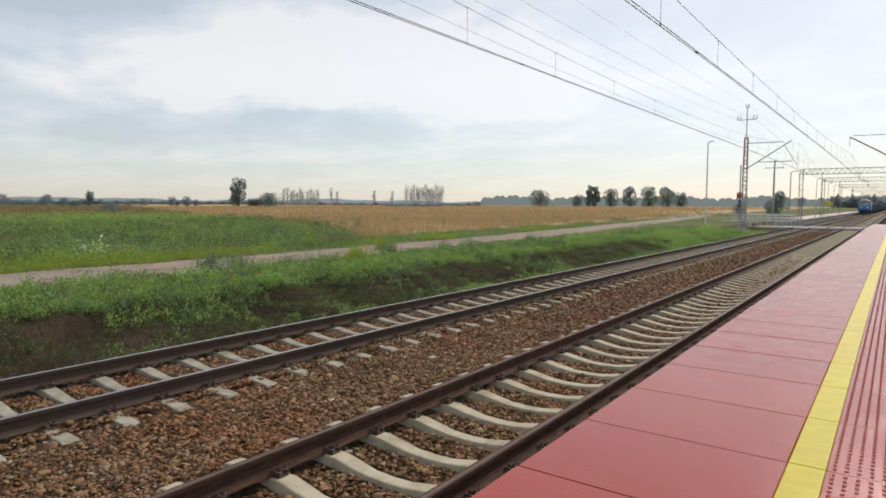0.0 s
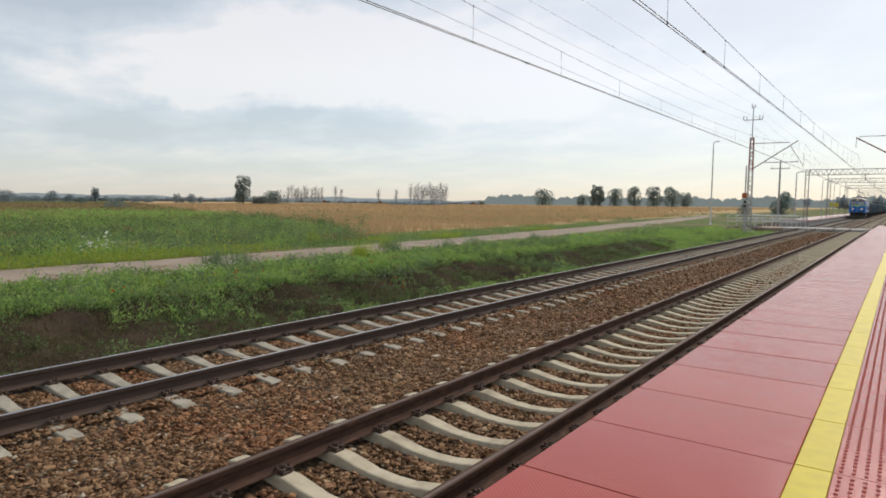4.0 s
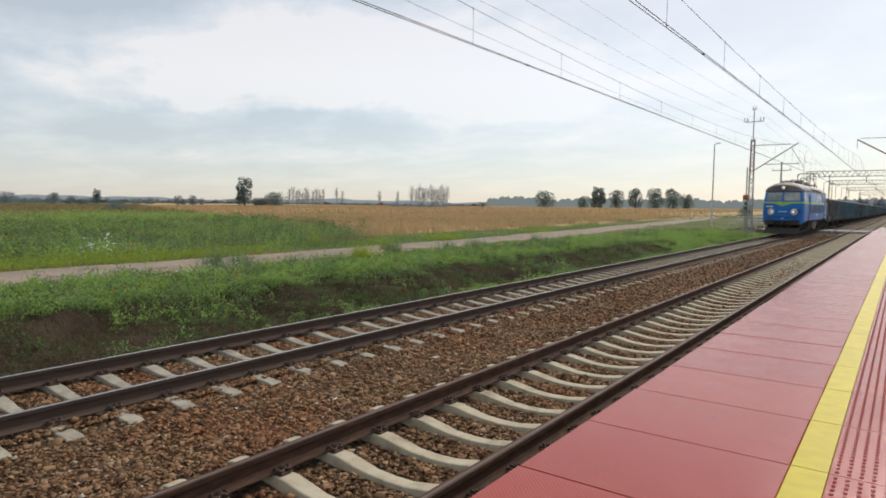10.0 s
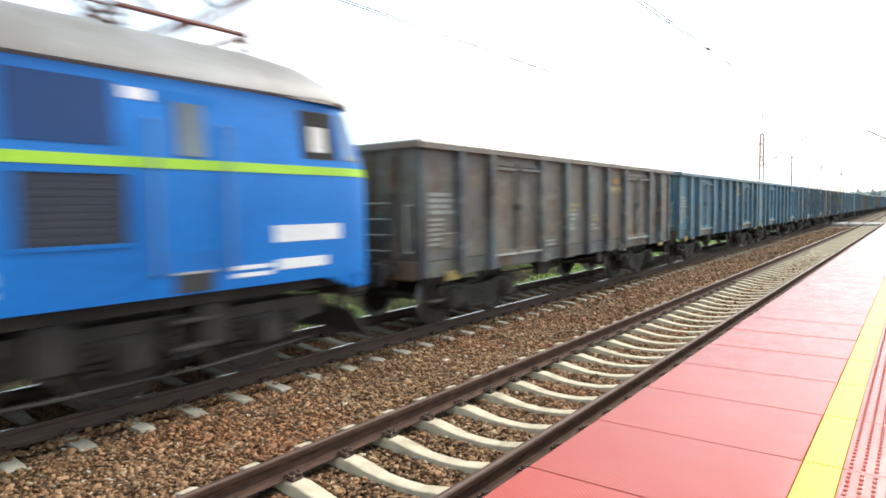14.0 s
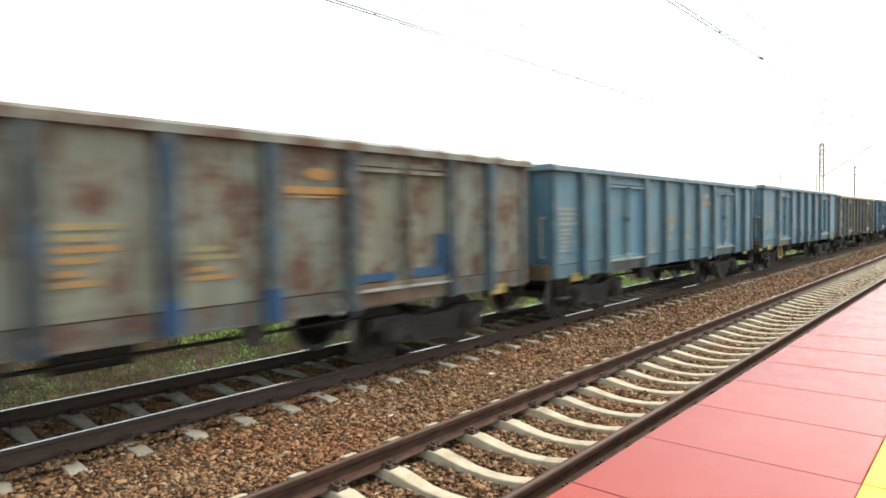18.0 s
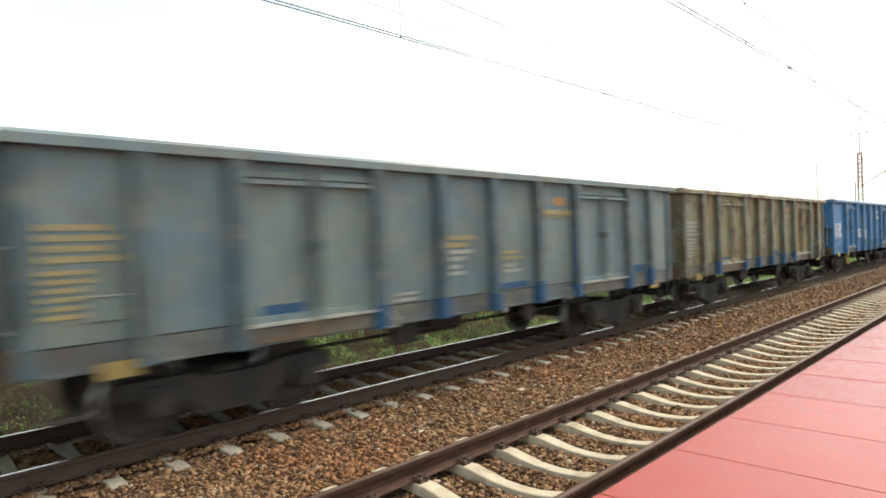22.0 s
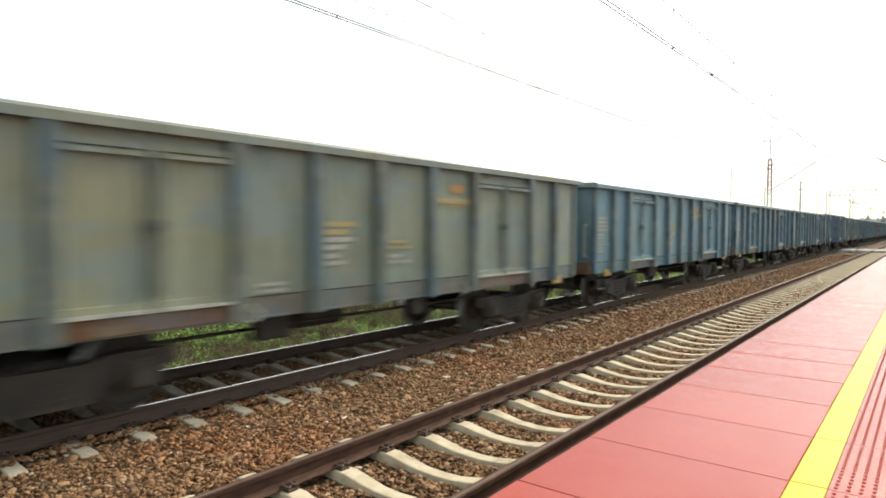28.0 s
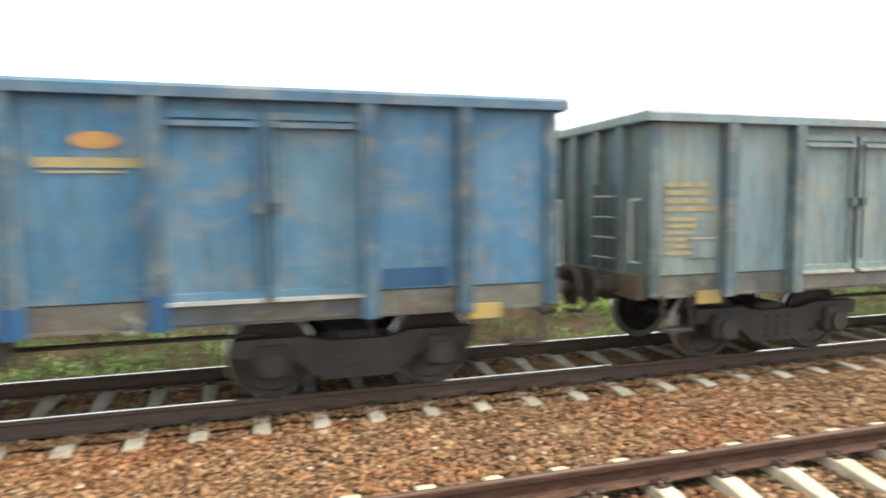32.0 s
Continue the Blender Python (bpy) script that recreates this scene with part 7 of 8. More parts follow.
def locomotive():
    root = thing("locomotive", "blue six-axle electric locomotive with a lime stripe", "locomotive", "goods train")
    # body shell
    bm = bmesh.new()
    rings = [outline(z, body_w(z), body_back(z)) for z in (1.10, 1.9, 2.3, 2.45, 2.8, 3.2)]
    loft(bm, rings)
    hull = part("body", bm, M_LBLUE, root, "glossy blue painted body shell", smooth=True)
    # lower skirts under the cabs
    for rear in (False, True):
        for q0, q1 in ((-0.98, -0.42), (0.42, 0.98)):
            bm = bmesh.new()
            front_sheet(bm, q0, q1, 0.92, 1.14, 0.0, 0.05, rear, 6)
            part("skirt", bm, M_LBLUE, root, "blue skirt under the cab")
        for s in (-1, 1):
            bm = bmesh.new()
            y0, y1 = (LF + 0.55, LF + 1.1) if not rear else (LR - 1.1, LR - 0.55)
            prof = [(y0 if not rear else y1, 0.92), (y0 if not rear else y1, 1.12), (y1 if not rear else y0, 1.12)]
            loft(bm, [[(s * (LW - 0.05), y, z) for y, z in prof], [(s * LW, y, z) for y, z in prof]])
            part("skirt", bm, M_LBLUE, root, "blue skirt under the cab")
    # roof
    bm = bmesh.new()
    rings = [outline(z, w, b) for z, w, b in ((3.2, LW - 0.095, 0.27), (3.23, LW - 0.06, 0.24), (3.30, LW - 0.075, 0.28), (3.47, 1.20, 0.42), (3.66, 0.95, 0.7), (3.80, 0.62, 1.1), (3.87, 0.28, 1.6))]
    loft(bm, rings)
    roof = part("roof", bm, M_LROOF, root, "silver-grey rounded roof stained with soot", smooth=True)
    # brown front brows that carry the top lamp
    for rear in (False, True):
        bm = bmesh.new()
        secs = []
        for q in np.linspace(-1, 1, 13):
            wq = LW - 0.02
            x = q * wq
            y0 = LF + 0.22 + nose(q)
            zt = 3.24 + 0.40 * (1 - abs(q) ** 2.2)
            a, b, c = (x, y0, 3.19), (x * 0.985, y0 + 0.12, zt), (x * 0.93, y0 + 1.2, zt + 0.10 * (1 - abs(q)))
            sec = [a, b, c, (x * 0.93, y0 + 1.2, 3.22)]
            secs.append([(p[0], p[1] if not rear else LR + LF - p[1], p[2]) for p in sec])
        loft(bm, secs)
        part("roof_brow", bm, M_SOOT, root, "soot-browned curved brow over the windscreen", smooth=True)
    # stripe
    for rear in (False, True):
        bm = bmesh.new()
        front_sheet(bm, -0.95, 0.95, 2.33, 2.43, 0.008, 0.012, rear, 24, top=lambda q: 2.33 - 0.19 * max(0, 1 - abs(q) / 0.42))
        part("stripe", bm, M_LIME, root, "lime stripe with a shallow point")
    for s in (-1, 1):
        bm = bmesh.new()
        side_sheet(bm, s, LF + 1.05, LR - 1.05, 2.33, 2.43, 0.008)
        side_sheet(bm, s, LF + 0.27, LF + 1.05, 2.33, 2.43, 0.008)
        side_sheet(bm, s, LR - 1.05, LR - 0.27, 2.33, 2.43, 0.008)
        part("stripe", bm, M_LIME, root, "lime stripe along the side")
    # windscreens and cab lights
    for rear in (False, True):
        for q0, q1 in ((-0.80, -0.05), (0.05, 0.80)):
            bm = bmesh.new()
            front_sheet(bm, q0 - 0.01, q1 + 0.01, 2.505, 3.115, 0.006, 0.01, rear, 6)
            w = part("windscreen", bm, M_BLACK, root, "black rubber-framed windscreen")
            bm = bmesh.new()
            front_sheet(bm, q0, q1, 2.52, 3.10, 0.012, 0.012, rear, 6)
            part("pane", bm, M_PANE, w, "grey glass with the sky's reflection in its colour")
            bm = bmesh.new()
            a, b = front_pt((q0 + q1) / 2, 3.1, 0.03, rear), front_pt((q0 + q1) / 2 + 0.12, 2.7, 0.03, rear)
            tube(bm, a, b, 0.012, 5)
            part("wiper", bm, M_BLACK, w)
    for s in (-1, 1):
        for y0, y1 in ((0.28, 0.62), (0.74, 1.26), (LR + LF - 0.6, LR + LF - 0.32), (LR + LF - 1.26, LR + LF - 0.74)):
            bm = bmesh.new()
            side_sheet(bm, s, y0 - 0.015, y1 + 0.015, 2.515, 3.085, 0.004)
            w = part("cab_window", bm, M_BLACK, root, "framed cab side window")
            bm = bmesh.new()
            if y0 > LR - 1.5 and y1 < LR - 0.7:
                # rear driver's window, slid open: a dark sheet stands for the cab's shade
                side_sheet(bm, s, y0, y1, 2.53, 3.07, 0.008)
                part("opening", bm, M_CABDARK, w, "open window on the dark cab")
                # the pane's brightness is put in as a white sheet
                bm = bmesh.new()
                side_sheet(bm, s, y0 + 0.12, y0 + 0.36, 2.60, 2.90, 0.014)
                part("paper_sheet", bm, M_WHITE, w, "bright pane in the open window, drawn as a white sheet")
                continue
            side_sheet(bm, s, y0, y1, 2.53, 3.07, 0.008)
            part("pane", bm, M_PANEDARK, w, "dark grey glass")
        # doors
        for y0, y1 in ((2.42, 3.06), (13.13, 13.79)):
            bm = bmesh.new()
            side_sheet(bm, s, y0, y1, 1.32, 3.08, 0.010, 0.02)
            d = part("cab_door", bm, M_LBLUE, root, "flush blue cab door with handrails")
            bm = bmesh.new()
            side_sheet(bm, s, y0 + 0.2, y1 - 0.16, 2.46, 2.98, 0.016)
            part("pane", bm, M_PANEDARK, d, "dark grey glass")
            for y in (y0 - 0.07, y1 + 0.07):
                bm = bmesh.new()
                x = s * (LW + 0.05)
                pipe(bm, [(s * LW, y, 1.3), (x, y, 1.34), (x, y, 2.75), (s * (LW - 0.03), y, 2.8)], 0.018, 6)
                part("hand_rail", bm, M_RAILBLUE, d, "dusty blue handrail")
            # no recess is cut: a black sheet stands for the toe hole's shade
            bm = bmesh.new()
            side_sheet(bm, s, y0 + 0.12, y1 - 0.12, 1.12, 1.30, 0.012, 0.02)
            part("foot_hole", bm, M_BLACK, d, "toe hole under the door, its shade a black sheet")
            bm = bmesh.new()
            side_sheet(bm, s, y0 + 0.1, y1 - 0.1, 1.30, 1.325, 0.02, 0.02)
            part("threshold", bm, M_STEEL, d, "pale steel threshold")
            for z in (0.55, 0.82):
                bm = bmesh.new()
                box(bm, s * (LW - 0.25) if s > 0 else -LW, y0 + 0.08, z, s * LW if s > 0 else -(LW - 0.25), y1 - 0.08, z + 0.03)
                for y in (y0 + 0.09, y1 - 0.09):
                    tube(bm, (s * (LW - 0.03), y, z), (s * (LW - 0.03), y, z + 0.3), 0.014, 5)
                part("step", bm, M_BOGIE, d, "dark foot step")
        # lower row of filter grilles
        for y0, y1 in ((3.22, 4.3), (4.87, 5.83), (6.25, 7.17), (7.70, 8.27), (8.82, 9.83), (10.2, 11.15), (11.9, 12.82)):
            bm = bmesh.new()
            side_sheet(bm, s, y0, y1, 1.63, 2.27, 0.004)
            g = part("grille", bm, M_GRILLE2 if y0 < 4 else M_GRILLE, root, "dark louvred filter grille")
            bm = bmesh.new()
            for a, b, z0, z1 in ((y0 - 0.03, y1 + 0.03, 2.26, 2.30), (y0 - 0.03, y1 + 0.03, 1.60, 1.64), (y0 - 0.03, y0 + 0.01, 1.6, 2.3), (y1 - 0.01, y1 + 0.03, 1.6, 2.3)):
                side_sheet(bm, s, a, b, z0, z1, 0.016, 0.02)
            part("grille_frame", bm, M_LBLUE, g)
            for k in range(9):
                bm = bmesh.new()
                side_sheet(bm, s, y0 + 0.01, y1 - 0.01, 1.665 + k * 0.066, 1.69 + k * 0.066, 0.007, 0.006)
                part("slat", bm, M_GRILLE2 if y0 < 4 else M_SLAT, g)
        for y0, y1 in ((3.2, 4.04), (11.85, 12.75)):
            bm = bmesh.new()
            side_sheet(bm, s, y0, y1, 2.52, 3.10, 0.008)
            part("upper_panel", bm, M_GRILLE2, root, "dark blue upper window panel")
        for z0, z1 in ((2.55, 2.83), (2.93, 3.13)):
            bm = bmesh.new()
            side_sheet(bm, s, 7.67, 8.23, z0, z1, 0.008)
            part("machine_window", bm, M_PANE, root, "grey square window")
        # logo: two curved blades, a block of pale marks beside it
        bm = bmesh.new()
        for k, sg in ((0, 1), (1, -1)):
            arc = [(8.86 + 0.10 * sg + 0.36 * sg * math.cos(t), 2.85 + 0.03 * sg + 0.19 * sg * math.sin(t)) for t in np.linspace(-0.5, 1.9, 8)]
            arc += [(8.86 + 0.06 * sg + 0.08 * sg * math.cos(t), 2.85 + 0.03 * sg + 0.03 * sg * math.sin(t)) for t in np.linspace(1.9, -0.5, 8)]
            loft(bm, [[(s * (body_w(z) + o), y, z) for y, z in arc] for o in (-0.004, 0.007)])
        part("emblem", bm, M_MARK, root, "white two-bladed emblem")
        bm = bmesh.new()
        for k in range(8):
            y = 9.42 + k * 0.268
            side_sheet(bm, s, y, y + 0.215, 2.79, 2.985, 0.006)
        for k in range(6):
            y = 9.5 + k * 0.29
            side_sheet(bm, s, y, y + 0.24, 2.69, 2.73, 0.006)
        part("lettering", bm, M_MARK, root, "row of plain white blocks")
        bm = bmesh.new()
        for y, z, w, h in ((7.0, 1.44, 0.58, 0.12), (7.63, 1.44, 0.58, 0.12), (8.26, 1.44, 0.58, 0.12), (7.66, 1.32, 0.54, 0.05), (1.4, 1.2, 0.3, 0.06), (3.4, 1.16, 0.35, 0.06), (6.74, 1.16, 0.36, 0.09), (8.68, 1.14, 0.36, 0.09), (11.4, 1.35, 0.3, 0.1), (11.4, 1.25, 0.3, 0.05), (2.92, 2.98, 0.22, 0.09), (12.84, 2.96, 0.26, 0.11), (14.45, 1.56, 1.0, 0.19), (13.9, 1.21, 0.5, 0.045), (13.9, 1.29, 0.5, 0.045), (14.47, 1.25, 0.75, 0.12)):
            side_sheet(bm, s, y, y + w, z, z + h, 0.006)
            part("marking", bm, M_MARK, root, "small white side marking")
            bm = bmesh.new()
        bm.free()
    # roof-side ventilation grilles
    for s in (-1, 1):
        for k in range(7):
            y0 = 4.8 + k * 0.925
            bm = bmesh.new()
            a0, a1, z0, z1 = 1.375, 1.22, 3.30, 3.49
            loft(bm, [[(s * a0, y0, z0), (s * a1, y0, z1), (s * (a1 - 0.05), y0, z1 - 0.04), (s * (a0 - 0.05), y0, z0 - 0.04)], [(s * a0, y0 + 0.72, z0), (s * a1, y0 + 0.72, z1), (s * (a1 - 0.05), y0 + 0.72, z1 - 0.04), (s * (a0 - 0.05), y0 + 0.72, z0 - 0.04)]])
            g = part("roof_grille", bm, M_GRILLE, root, "black slatted roof grille")
            for j in range(6):
                t = (j + 0.5) / 6
                bm = bmesh.new()
                x, z = a0 + (a1 - a0) * t + 0.008, z0 + (z1 - z0) * t + 0.008
                tube(bm, (s * x, y0 + 0.02, z), (s * x, y0 + 0.70, z), 0.008, 4)
                part("slat", bm, M_LROOF, g)
    # roof gear
    for y, w, h in ((6.75, 0.21, 0.36), (11.2, 0.28, 0.28), (1.75, 0.2, 0.06)):
        bm = bmesh.new()
        box(bm, -0.05, y - w, 3.72, 0.42, y + w, 3.88 + h, 0.03)
        part("roof_box", bm, M_STEEL, root, "grey box on the roof")
    for y in (1.9, 6.5, 10.2, 13.2):
        bm = bmesh.new()
        insulator(bm, (0.25, y, 3.8), (0.25, y, 4.08), 0.08, 3)
        part("roof_insulator", bm, M_PORCELAIN, root)
    bm = bmesh.new()
    pipe(bm, [(0.25, 1.9, 4.1), (0.25, 6.5, 4.1), (0.25, 10.2, 4.1), (0.25, 13.2, 4.1)], 0.016, 6)
    part("roof_busbar", bm, M_PANTO, root)
    pantograph(root, 4.05, 0.0)
    pantograph(root, 13.95, 1.0)
    # fronts
    for rear in (False, True):
        def fp(q, z, o=0.0):
            return front_pt(q, z, o, rear)
        d = -1 if not rear else 1
        for q in (-0.54, 0.54):
            p = fp(q, 1.73)
            bm = bmesh.new()
            tube(bm, (p[0], p[1] - d * 0.08, p[2]), (p[0], p[1] + d * 0.10, p[2]), 0.235, 20, 0.215)
            lamp = part("headlamp", bm, M_CHROME, root, "round grey-rimmed headlamp")
            bm = bmesh.new()
            tube(bm, (p[0] + (0.045 if q < 0 else -0.045), p[1] + d * 0.10, p[2]), (p[0] + (0.045 if q < 0 else -0.045), p[1] + d * 0.107, p[2]), 0.065, 16)
            part("lens", bm, M_LAMPGLASS if not rear else M_BLACK, lamp, "lit lens")
            bm = bmesh.new()
            tube(bm, (p[0] + (-0.1 if q < 0 else 0.1), p[1] + d * 0.10, p[2]), (p[0] + (-0.1 if q < 0 else 0.1), p[1] + d * 0.106, p[2]), 0.05, 12)
            part("tail_lens", bm, M_ORANGE, lamp, "small red lens")
        y = LF + 0.22 if not rear else LR - 0.22
        bm = bmesh.new()
        tube(bm, (0, y - d * 0.35, 3.46), (0, y + d * 0.06, 3.46), 0.21, 18, 0.19)
        lamp = part("top_lamp", bm, M_SOOT, root, "round lamp on the brow")
        bm = bmesh.new()
        tube(bm, (0, y + d * 0.06, 3.46), (0, y + d * 0.068, 3.46), 0.11, 16)
        part("lens", bm, M_LAMPDIM if not rear else M_BLACK, lamp, "dim lit lens")
        for q0, q1, z0, z1 in ((-0.88, -0.45, 2.06, 2.14), (-0.2, 0.22, 1.72, 1.77), (-0.05, 0.08, 1.22, 1.27)):
            bm = bmesh.new()
            front_sheet(bm, q0, q1, z0, z1, 0.006, 0.01, rear, 4)
            part("marking", bm, M_WHITE, root, "small pale front marking")
        bm = bmesh.new()
        front_sheet(bm, -0.8, 0.62, 1.33, 1.37, 0.07, 0.05, rear, 8)
        part("front_step", bm, M_BLACK, root, "narrow dark step across the front")
        bm = bmesh.new()
        front_sheet(bm, 0.74, 0.80, 1.6, 1.9, 0.04, 0.02, rear, 2)
        part("hand_rail", bm, M_BLACK, root)
        # buffer beam, buffers, coupling, plough
        yb = LF + 0.12 if not rear else LR - 0.12
        bm = bmesh.new()
        box(bm, -1.15, min(yb, yb - d * 0.35), 0.78, 1.15, max(yb, yb - d * 0.35), 1.12, 0.03)
        part("buffer_beam", bm, M_BOGIE, root)
        for x in (-0.86, 0.86):
            bm = bmesh.new()
            tube(bm, (x, yb, 0.98), (x, yb + d * 0.34, 0.98), 0.11, 12)
            b = part("buffer", bm, M_BOGIE, root, "sprung side buffer")
            bm = bmesh.new()
            box(bm, x - 0.30, min(yb + d * 0.34, yb + d * 0.39), 0.81, x + 0.30, max(yb + d * 0.34, yb + d * 0.39), 1.15, 0.02)
            part("buffer_head", bm, M_WHEEL, b, "oblong worn buffer plate")
        bm = bmesh.new()
        tube(bm, (0, yb, 0.95), (0, yb + d * 0.3, 0.93), 0.05, 8)
        box(bm, -0.06, min(yb + d * 0.2, yb + d * 0.42), 0.7, 0.06, max(yb + d * 0.2, yb + d * 0.42), 1.0, 0.02)
        part("coupler", bm, M_BOGIE, root, "screw coupling hook")
        for x in (-0.5, -0.36, 0.36, 0.5):
            bm = bmesh.new()
            pipe(bm, [(x, yb, 0.9), (x, yb + d * 0.22, 0.7), (x * 0.95, yb + d * 0.12, 0.42)], 0.024, 6)
            part("brake_hose", bm, M_BLACK, root, "rubber brake hose")
        bm = bmesh.new()
        secs = []
        for q in np.linspace(-1, 1, 9):
            y0 = yb + d * (0.28 * (1 - abs(q)) - 0.15)
            secs.append([(q * 1.15, y0 - d * 0.06, 0.58), (q * 1.25, y0 + d * 0.22, 0.17), (q * 1.25, y0 + d * 0.18, 0.16), (q * 1.15, y0 - d * 0.10, 0.58)])
        loft(bm, secs)
        part("plough", bm, M_PLOUGH, root, "dusty dark snow plough")
    # underframe, bogies, tank
    bm = bmesh.new()
    box(bm, -1.2, LF + 0.6, 0.95, 1.2, LR - 0.6, 1.11)
    part("underframe", bm, M_BOGIE, root)
    bm = bmesh.new()
    box(bm, -1.25, 7.0, 0.36, 1.30, 8.85, 0.95, 0.05)
    part("tank", bm, M_TANK, root, "dusty grey equipment box under the body")
    for y0, y1, z0 in ((8.9, 9.5, 0.55), (6.1, 6.7, 0.55)):
        bm = bmesh.new()
        box(bm, -1.2, y0, z0, 1.28, y1, 0.95, 0.04)
        part("equipment_box", bm, M_TANK, root, "dusty equipment box")
    for y in (3.2, 12.95):
        bm = bmesh.new()
        box(bm, -0.9, y - 2.3, 0.55, 0.9, y + 2.3, 0.85, 0.04)
        b = part("bogie", bm, M_BOGIE, root, "sooty three-axle bogie")
        for s in (-1, 1):
            bm = bmesh.new()
            prof = [(-2.45, 0.62), (-2.45, 0.86), (2.45, 0.86), (2.45, 0.62), (1.95, 0.55), (1.15, 0.5), (0.4, 0.55), (-0.4, 0.55), (-1.15, 0.5), (-1.95, 0.55)]
            loft(bm, [[(s * 0.98, y + a, z) for a, z in prof], [(s * 1.10, y + a, z) for a, z in prof]])
            part("side_frame", bm, M_BOGIE, b)
            for k in (-1, 0, 1):
                bm = bmesh.new()
                yc = y + k * 1.55
                box(bm, s * 1.0, yc - 0.2, 0.36, s * 1.22, yc + 0.2, 0.74, 0.05)
                tube(bm, (s * 1.2, yc, 0.56), (s * 1.28, yc, 0.56), 0.14, 12)
                part("axle_box", bm, M_BOGIE, b)
                for o in (-0.38, 0.38):
                    bm = bmesh.new()
                    for j in range(5):
                        tube(bm, (s * 1.12, yc + o, 0.42 + j * 0.07), (s * 1.12, yc + o, 0.455 + j * 0.07), 0.075, 8)
                    part("spring", bm, M_BOGIE, b)
            bm = bmesh.new()
            pipe(bm, [(s * 1.2, y - 2.1, 0.36), (s * 1.24, y - 0.8, 0.30), (s * 1.24, y + 0.8, 0.30), (s * 1.2, y + 2.1, 0.36)], 0.02, 6)
            part("sand_pipe", bm, M_BOGIE, b)
            for o in (-0.95, 0.6):
                bm = bmesh.new()
                box(bm, s * 1.16, y + o, 0.5, s * 1.3, y + o + 0.35, 0.95, 0.03)
                part("sand_box", bm, M_BOGIE, b)
        for k in (-1, 0, 1):
            share("wheelset", LOCO_WHEELS, root, pose(0, y + k * 1.55, 0.58), "large steel wheelset with bright treads")
    return root


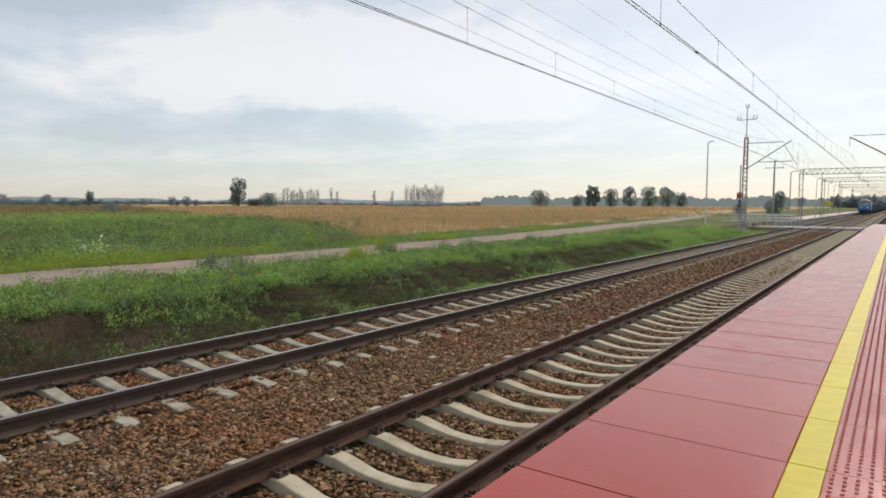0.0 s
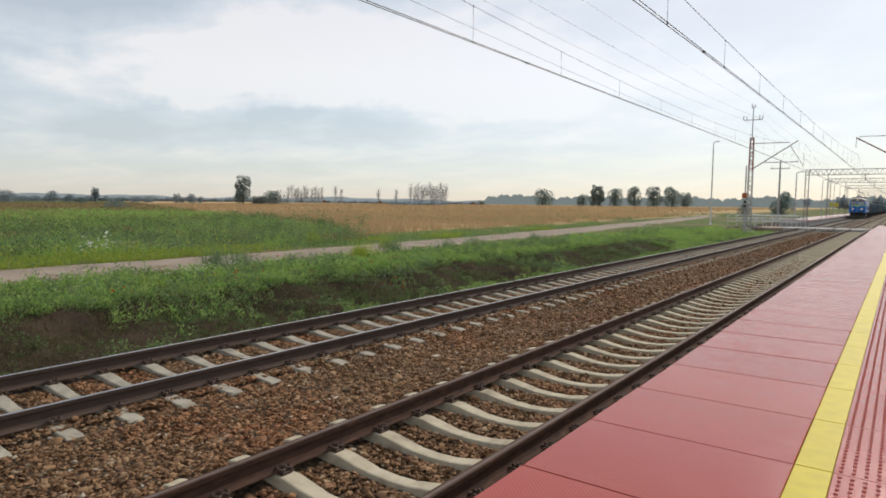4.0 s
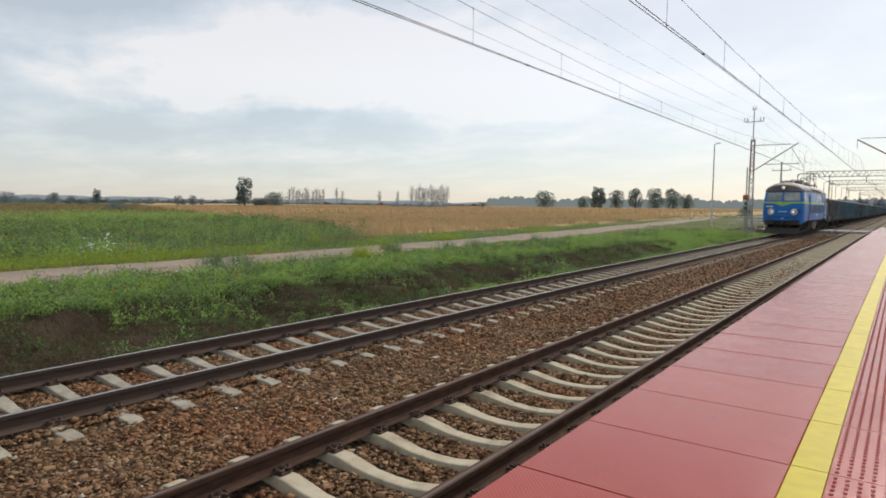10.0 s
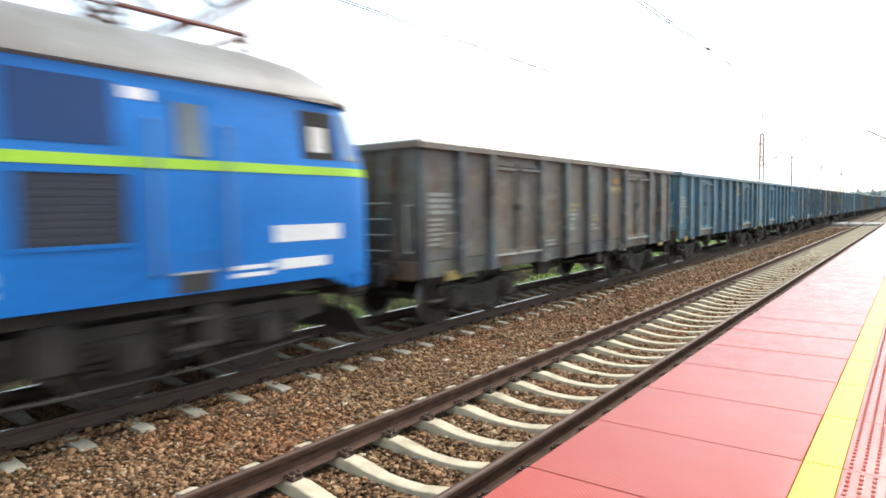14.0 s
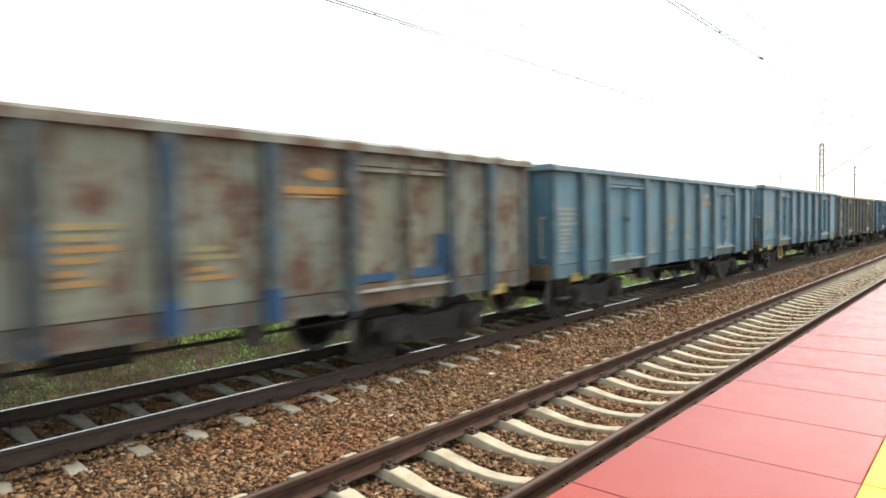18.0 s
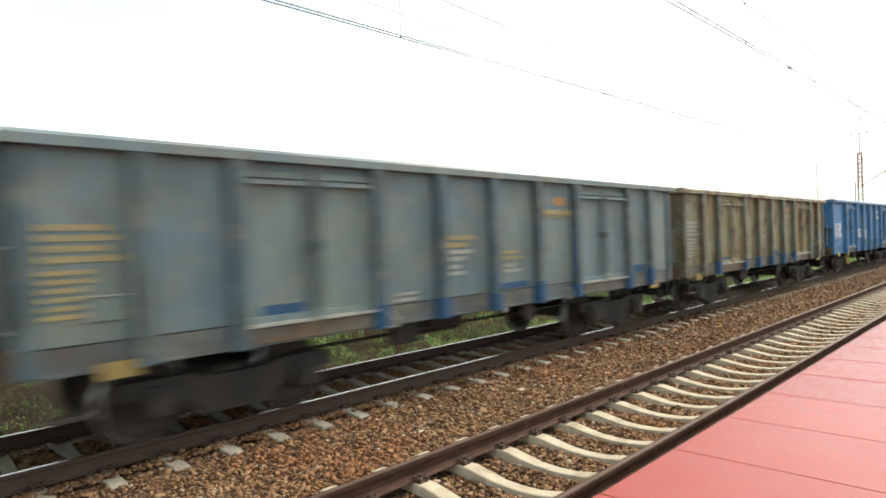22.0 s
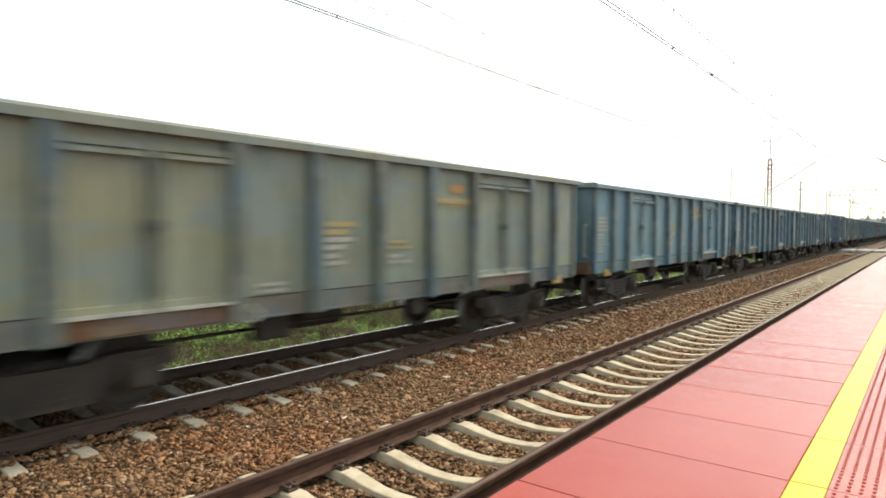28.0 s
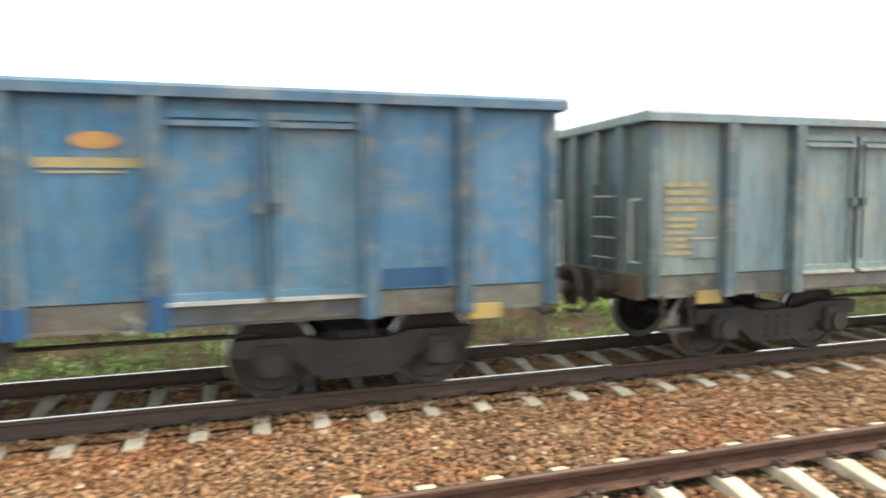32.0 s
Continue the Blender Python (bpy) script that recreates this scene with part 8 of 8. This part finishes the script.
def pantograph(root, y, up):
    """Diamond pantograph; up = 1 reaches the wire, 0 lies folded on its frame."""
    sit = 4.02 if up else 3.92
    bm = bmesh.new()
    for x in (-0.6, 0.6):
        tube(bm, (x, y - 0.8, sit), (x, y + 0.8, sit), 0.03, 6)
    for yy in (-0.8, 0.0, 0.8):
        tube(bm, (-0.6, y + yy, sit), (0.6, y + yy, sit), 0.03, 6)
    base = part("pantograph", bm, M_PANTO, root, "raised red-brown pantograph" if up else "folded red-brown pantograph")
    for x in (-0.6, 0.6):
        for yy in (-0.75, 0.75):
            bm = bmesh.new()
            insulator(bm, (x, y + yy, 3.72), (x, y + yy, sit - 0.02), 0.075, 3)
            part("insulator", bm, M_PORCELAIN, base)
    knee_z, top_z = (4.62, 5.05) if up else (3.97, 4.02)
    knee_y = 1.05 if up else 1.5
    for s in (-1, 1):
        for x in (-0.55, 0.55):
            bm = bmesh.new()
            tube(bm, (x, y + s * 0.35, sit + 0.03), (x * 0.92, y + s * knee_y, knee_z), 0.028, 6)
            part("lower_arm", bm, M_PANTO, base)
            bm = bmesh.new()
            tube(bm, (x * 0.92, y + s * knee_y, knee_z), (x * 0.72, y + s * 0.12, top_z), 0.018, 6)
            part("upper_arm", bm, M_MAST, base)
        bm = bmesh.new()
        tube(bm, (-0.52, y + s * knee_y, knee_z), (0.52, y + s * knee_y, knee_z), 0.02, 6)
        part("knee_bar", bm, M_PANTO, base)
        bm = bmesh.new()
        tube(bm, (-0.55, y + s * 0.35, sit + 0.03), (0.5, y + s * knee_y, knee_z), 0.012, 5)
        part("brace", bm, M_PANTO, base)
        bm = bmesh.new()
        tube(bm, (-0.5, y + s * knee_y, knee_z), (0.4, y + s * 0.12, top_z), 0.01, 5)
        part("brace", bm, M_MAST, base)
    for s in (-0.16, 0.16):
        bm = bmesh.new()
        pipe(bm, [(-0.95, y + s, top_z - 0.16), (-0.72, y + s, top_z + 0.01), (-0.5, y + s, top_z + 0.05), (0.5, y + s, top_z + 0.05), (0.72, y + s, top_z + 0.01), (0.95, y + s, top_z - 0.16)], 0.022, 6)
        part("contact_shoe", bm, M_MAST, base, "dark contact strip")


LOCO_WHEELS = wheelset_mesh(0.58 * TALL)
LOCO = locomotive()
to_size(LOCO.children_recursive)


# ---------------------------------------------------------------- movement
def run(t):
    """Metres that the train has gone since its lamps stood abreast of the world's zero mark."""
    u = t - 22.5
    if t >= 12.4:
        return 16.234 * u + 0.01686 * u * u + 150.45 - max(0.0, t - 31.8) * 4.2 - 0.12 * max(0.0, 1 - abs(t - 13.5) / 1.1)
    return -float(np.interp(t, [0, 3, 6, 8, 10, 11, 12.4], [208.0, 162.5, 115.5, 83.0, 50.4, 34.5, 11.79]))


def roll(parts, radius):
    """Turn the wheelsets with the way gone; each keeps its own place under its thing."""
    sets = [o for o in parts if o.name.startswith("wheelset")]
    rows, t = [], 0.0
    step = 1.3 * radius / 16.6
    while t < 32.0:
        rows.append((t, pose(0, 0, 0, math.degrees(run(t) / radius))))
        t += step
    rows.append((32.0, pose(0, 0, 0, math.degrees(run(32.0) / radius))))
    for o in sets:
        o.delta_location = o.location.copy()
        o.location = (0, 0, 0)
    walk(sets[0], rows)
    lead = sets[0].animation_data
    for o in sets[1:]:
        o.rotation_mode = "QUATERNION"
        keys = o.animation_data_create()
        keys.action = lead.action
        keys.action_slot = lead.action_slot


def motions():
    times = [0, 1.5, 3, 4.5, 6, 7, 8, 9, 10, 11, 11.7, 12.4, 13, 14, 15, 16, 17, 18, 19, 20, 21, 22, 23, 24, 25, 26, 27, 28, 29, 30, 31, 31.5, 31.8, 32]
    walk(LOCO, [(t, pose(FAR + 0.06, -run(t), 0)) for t in times])
    for w, start in WAGONS:
        walk(w, [(t, pose(FAR, -run(t) + start, 0)) for t in times])
    roll(LOCO.children, 0.58 * TALL)
    roll([c for w, start in WAGONS for c in w.children], WAGON_WHEEL_R * TALL)


motions()
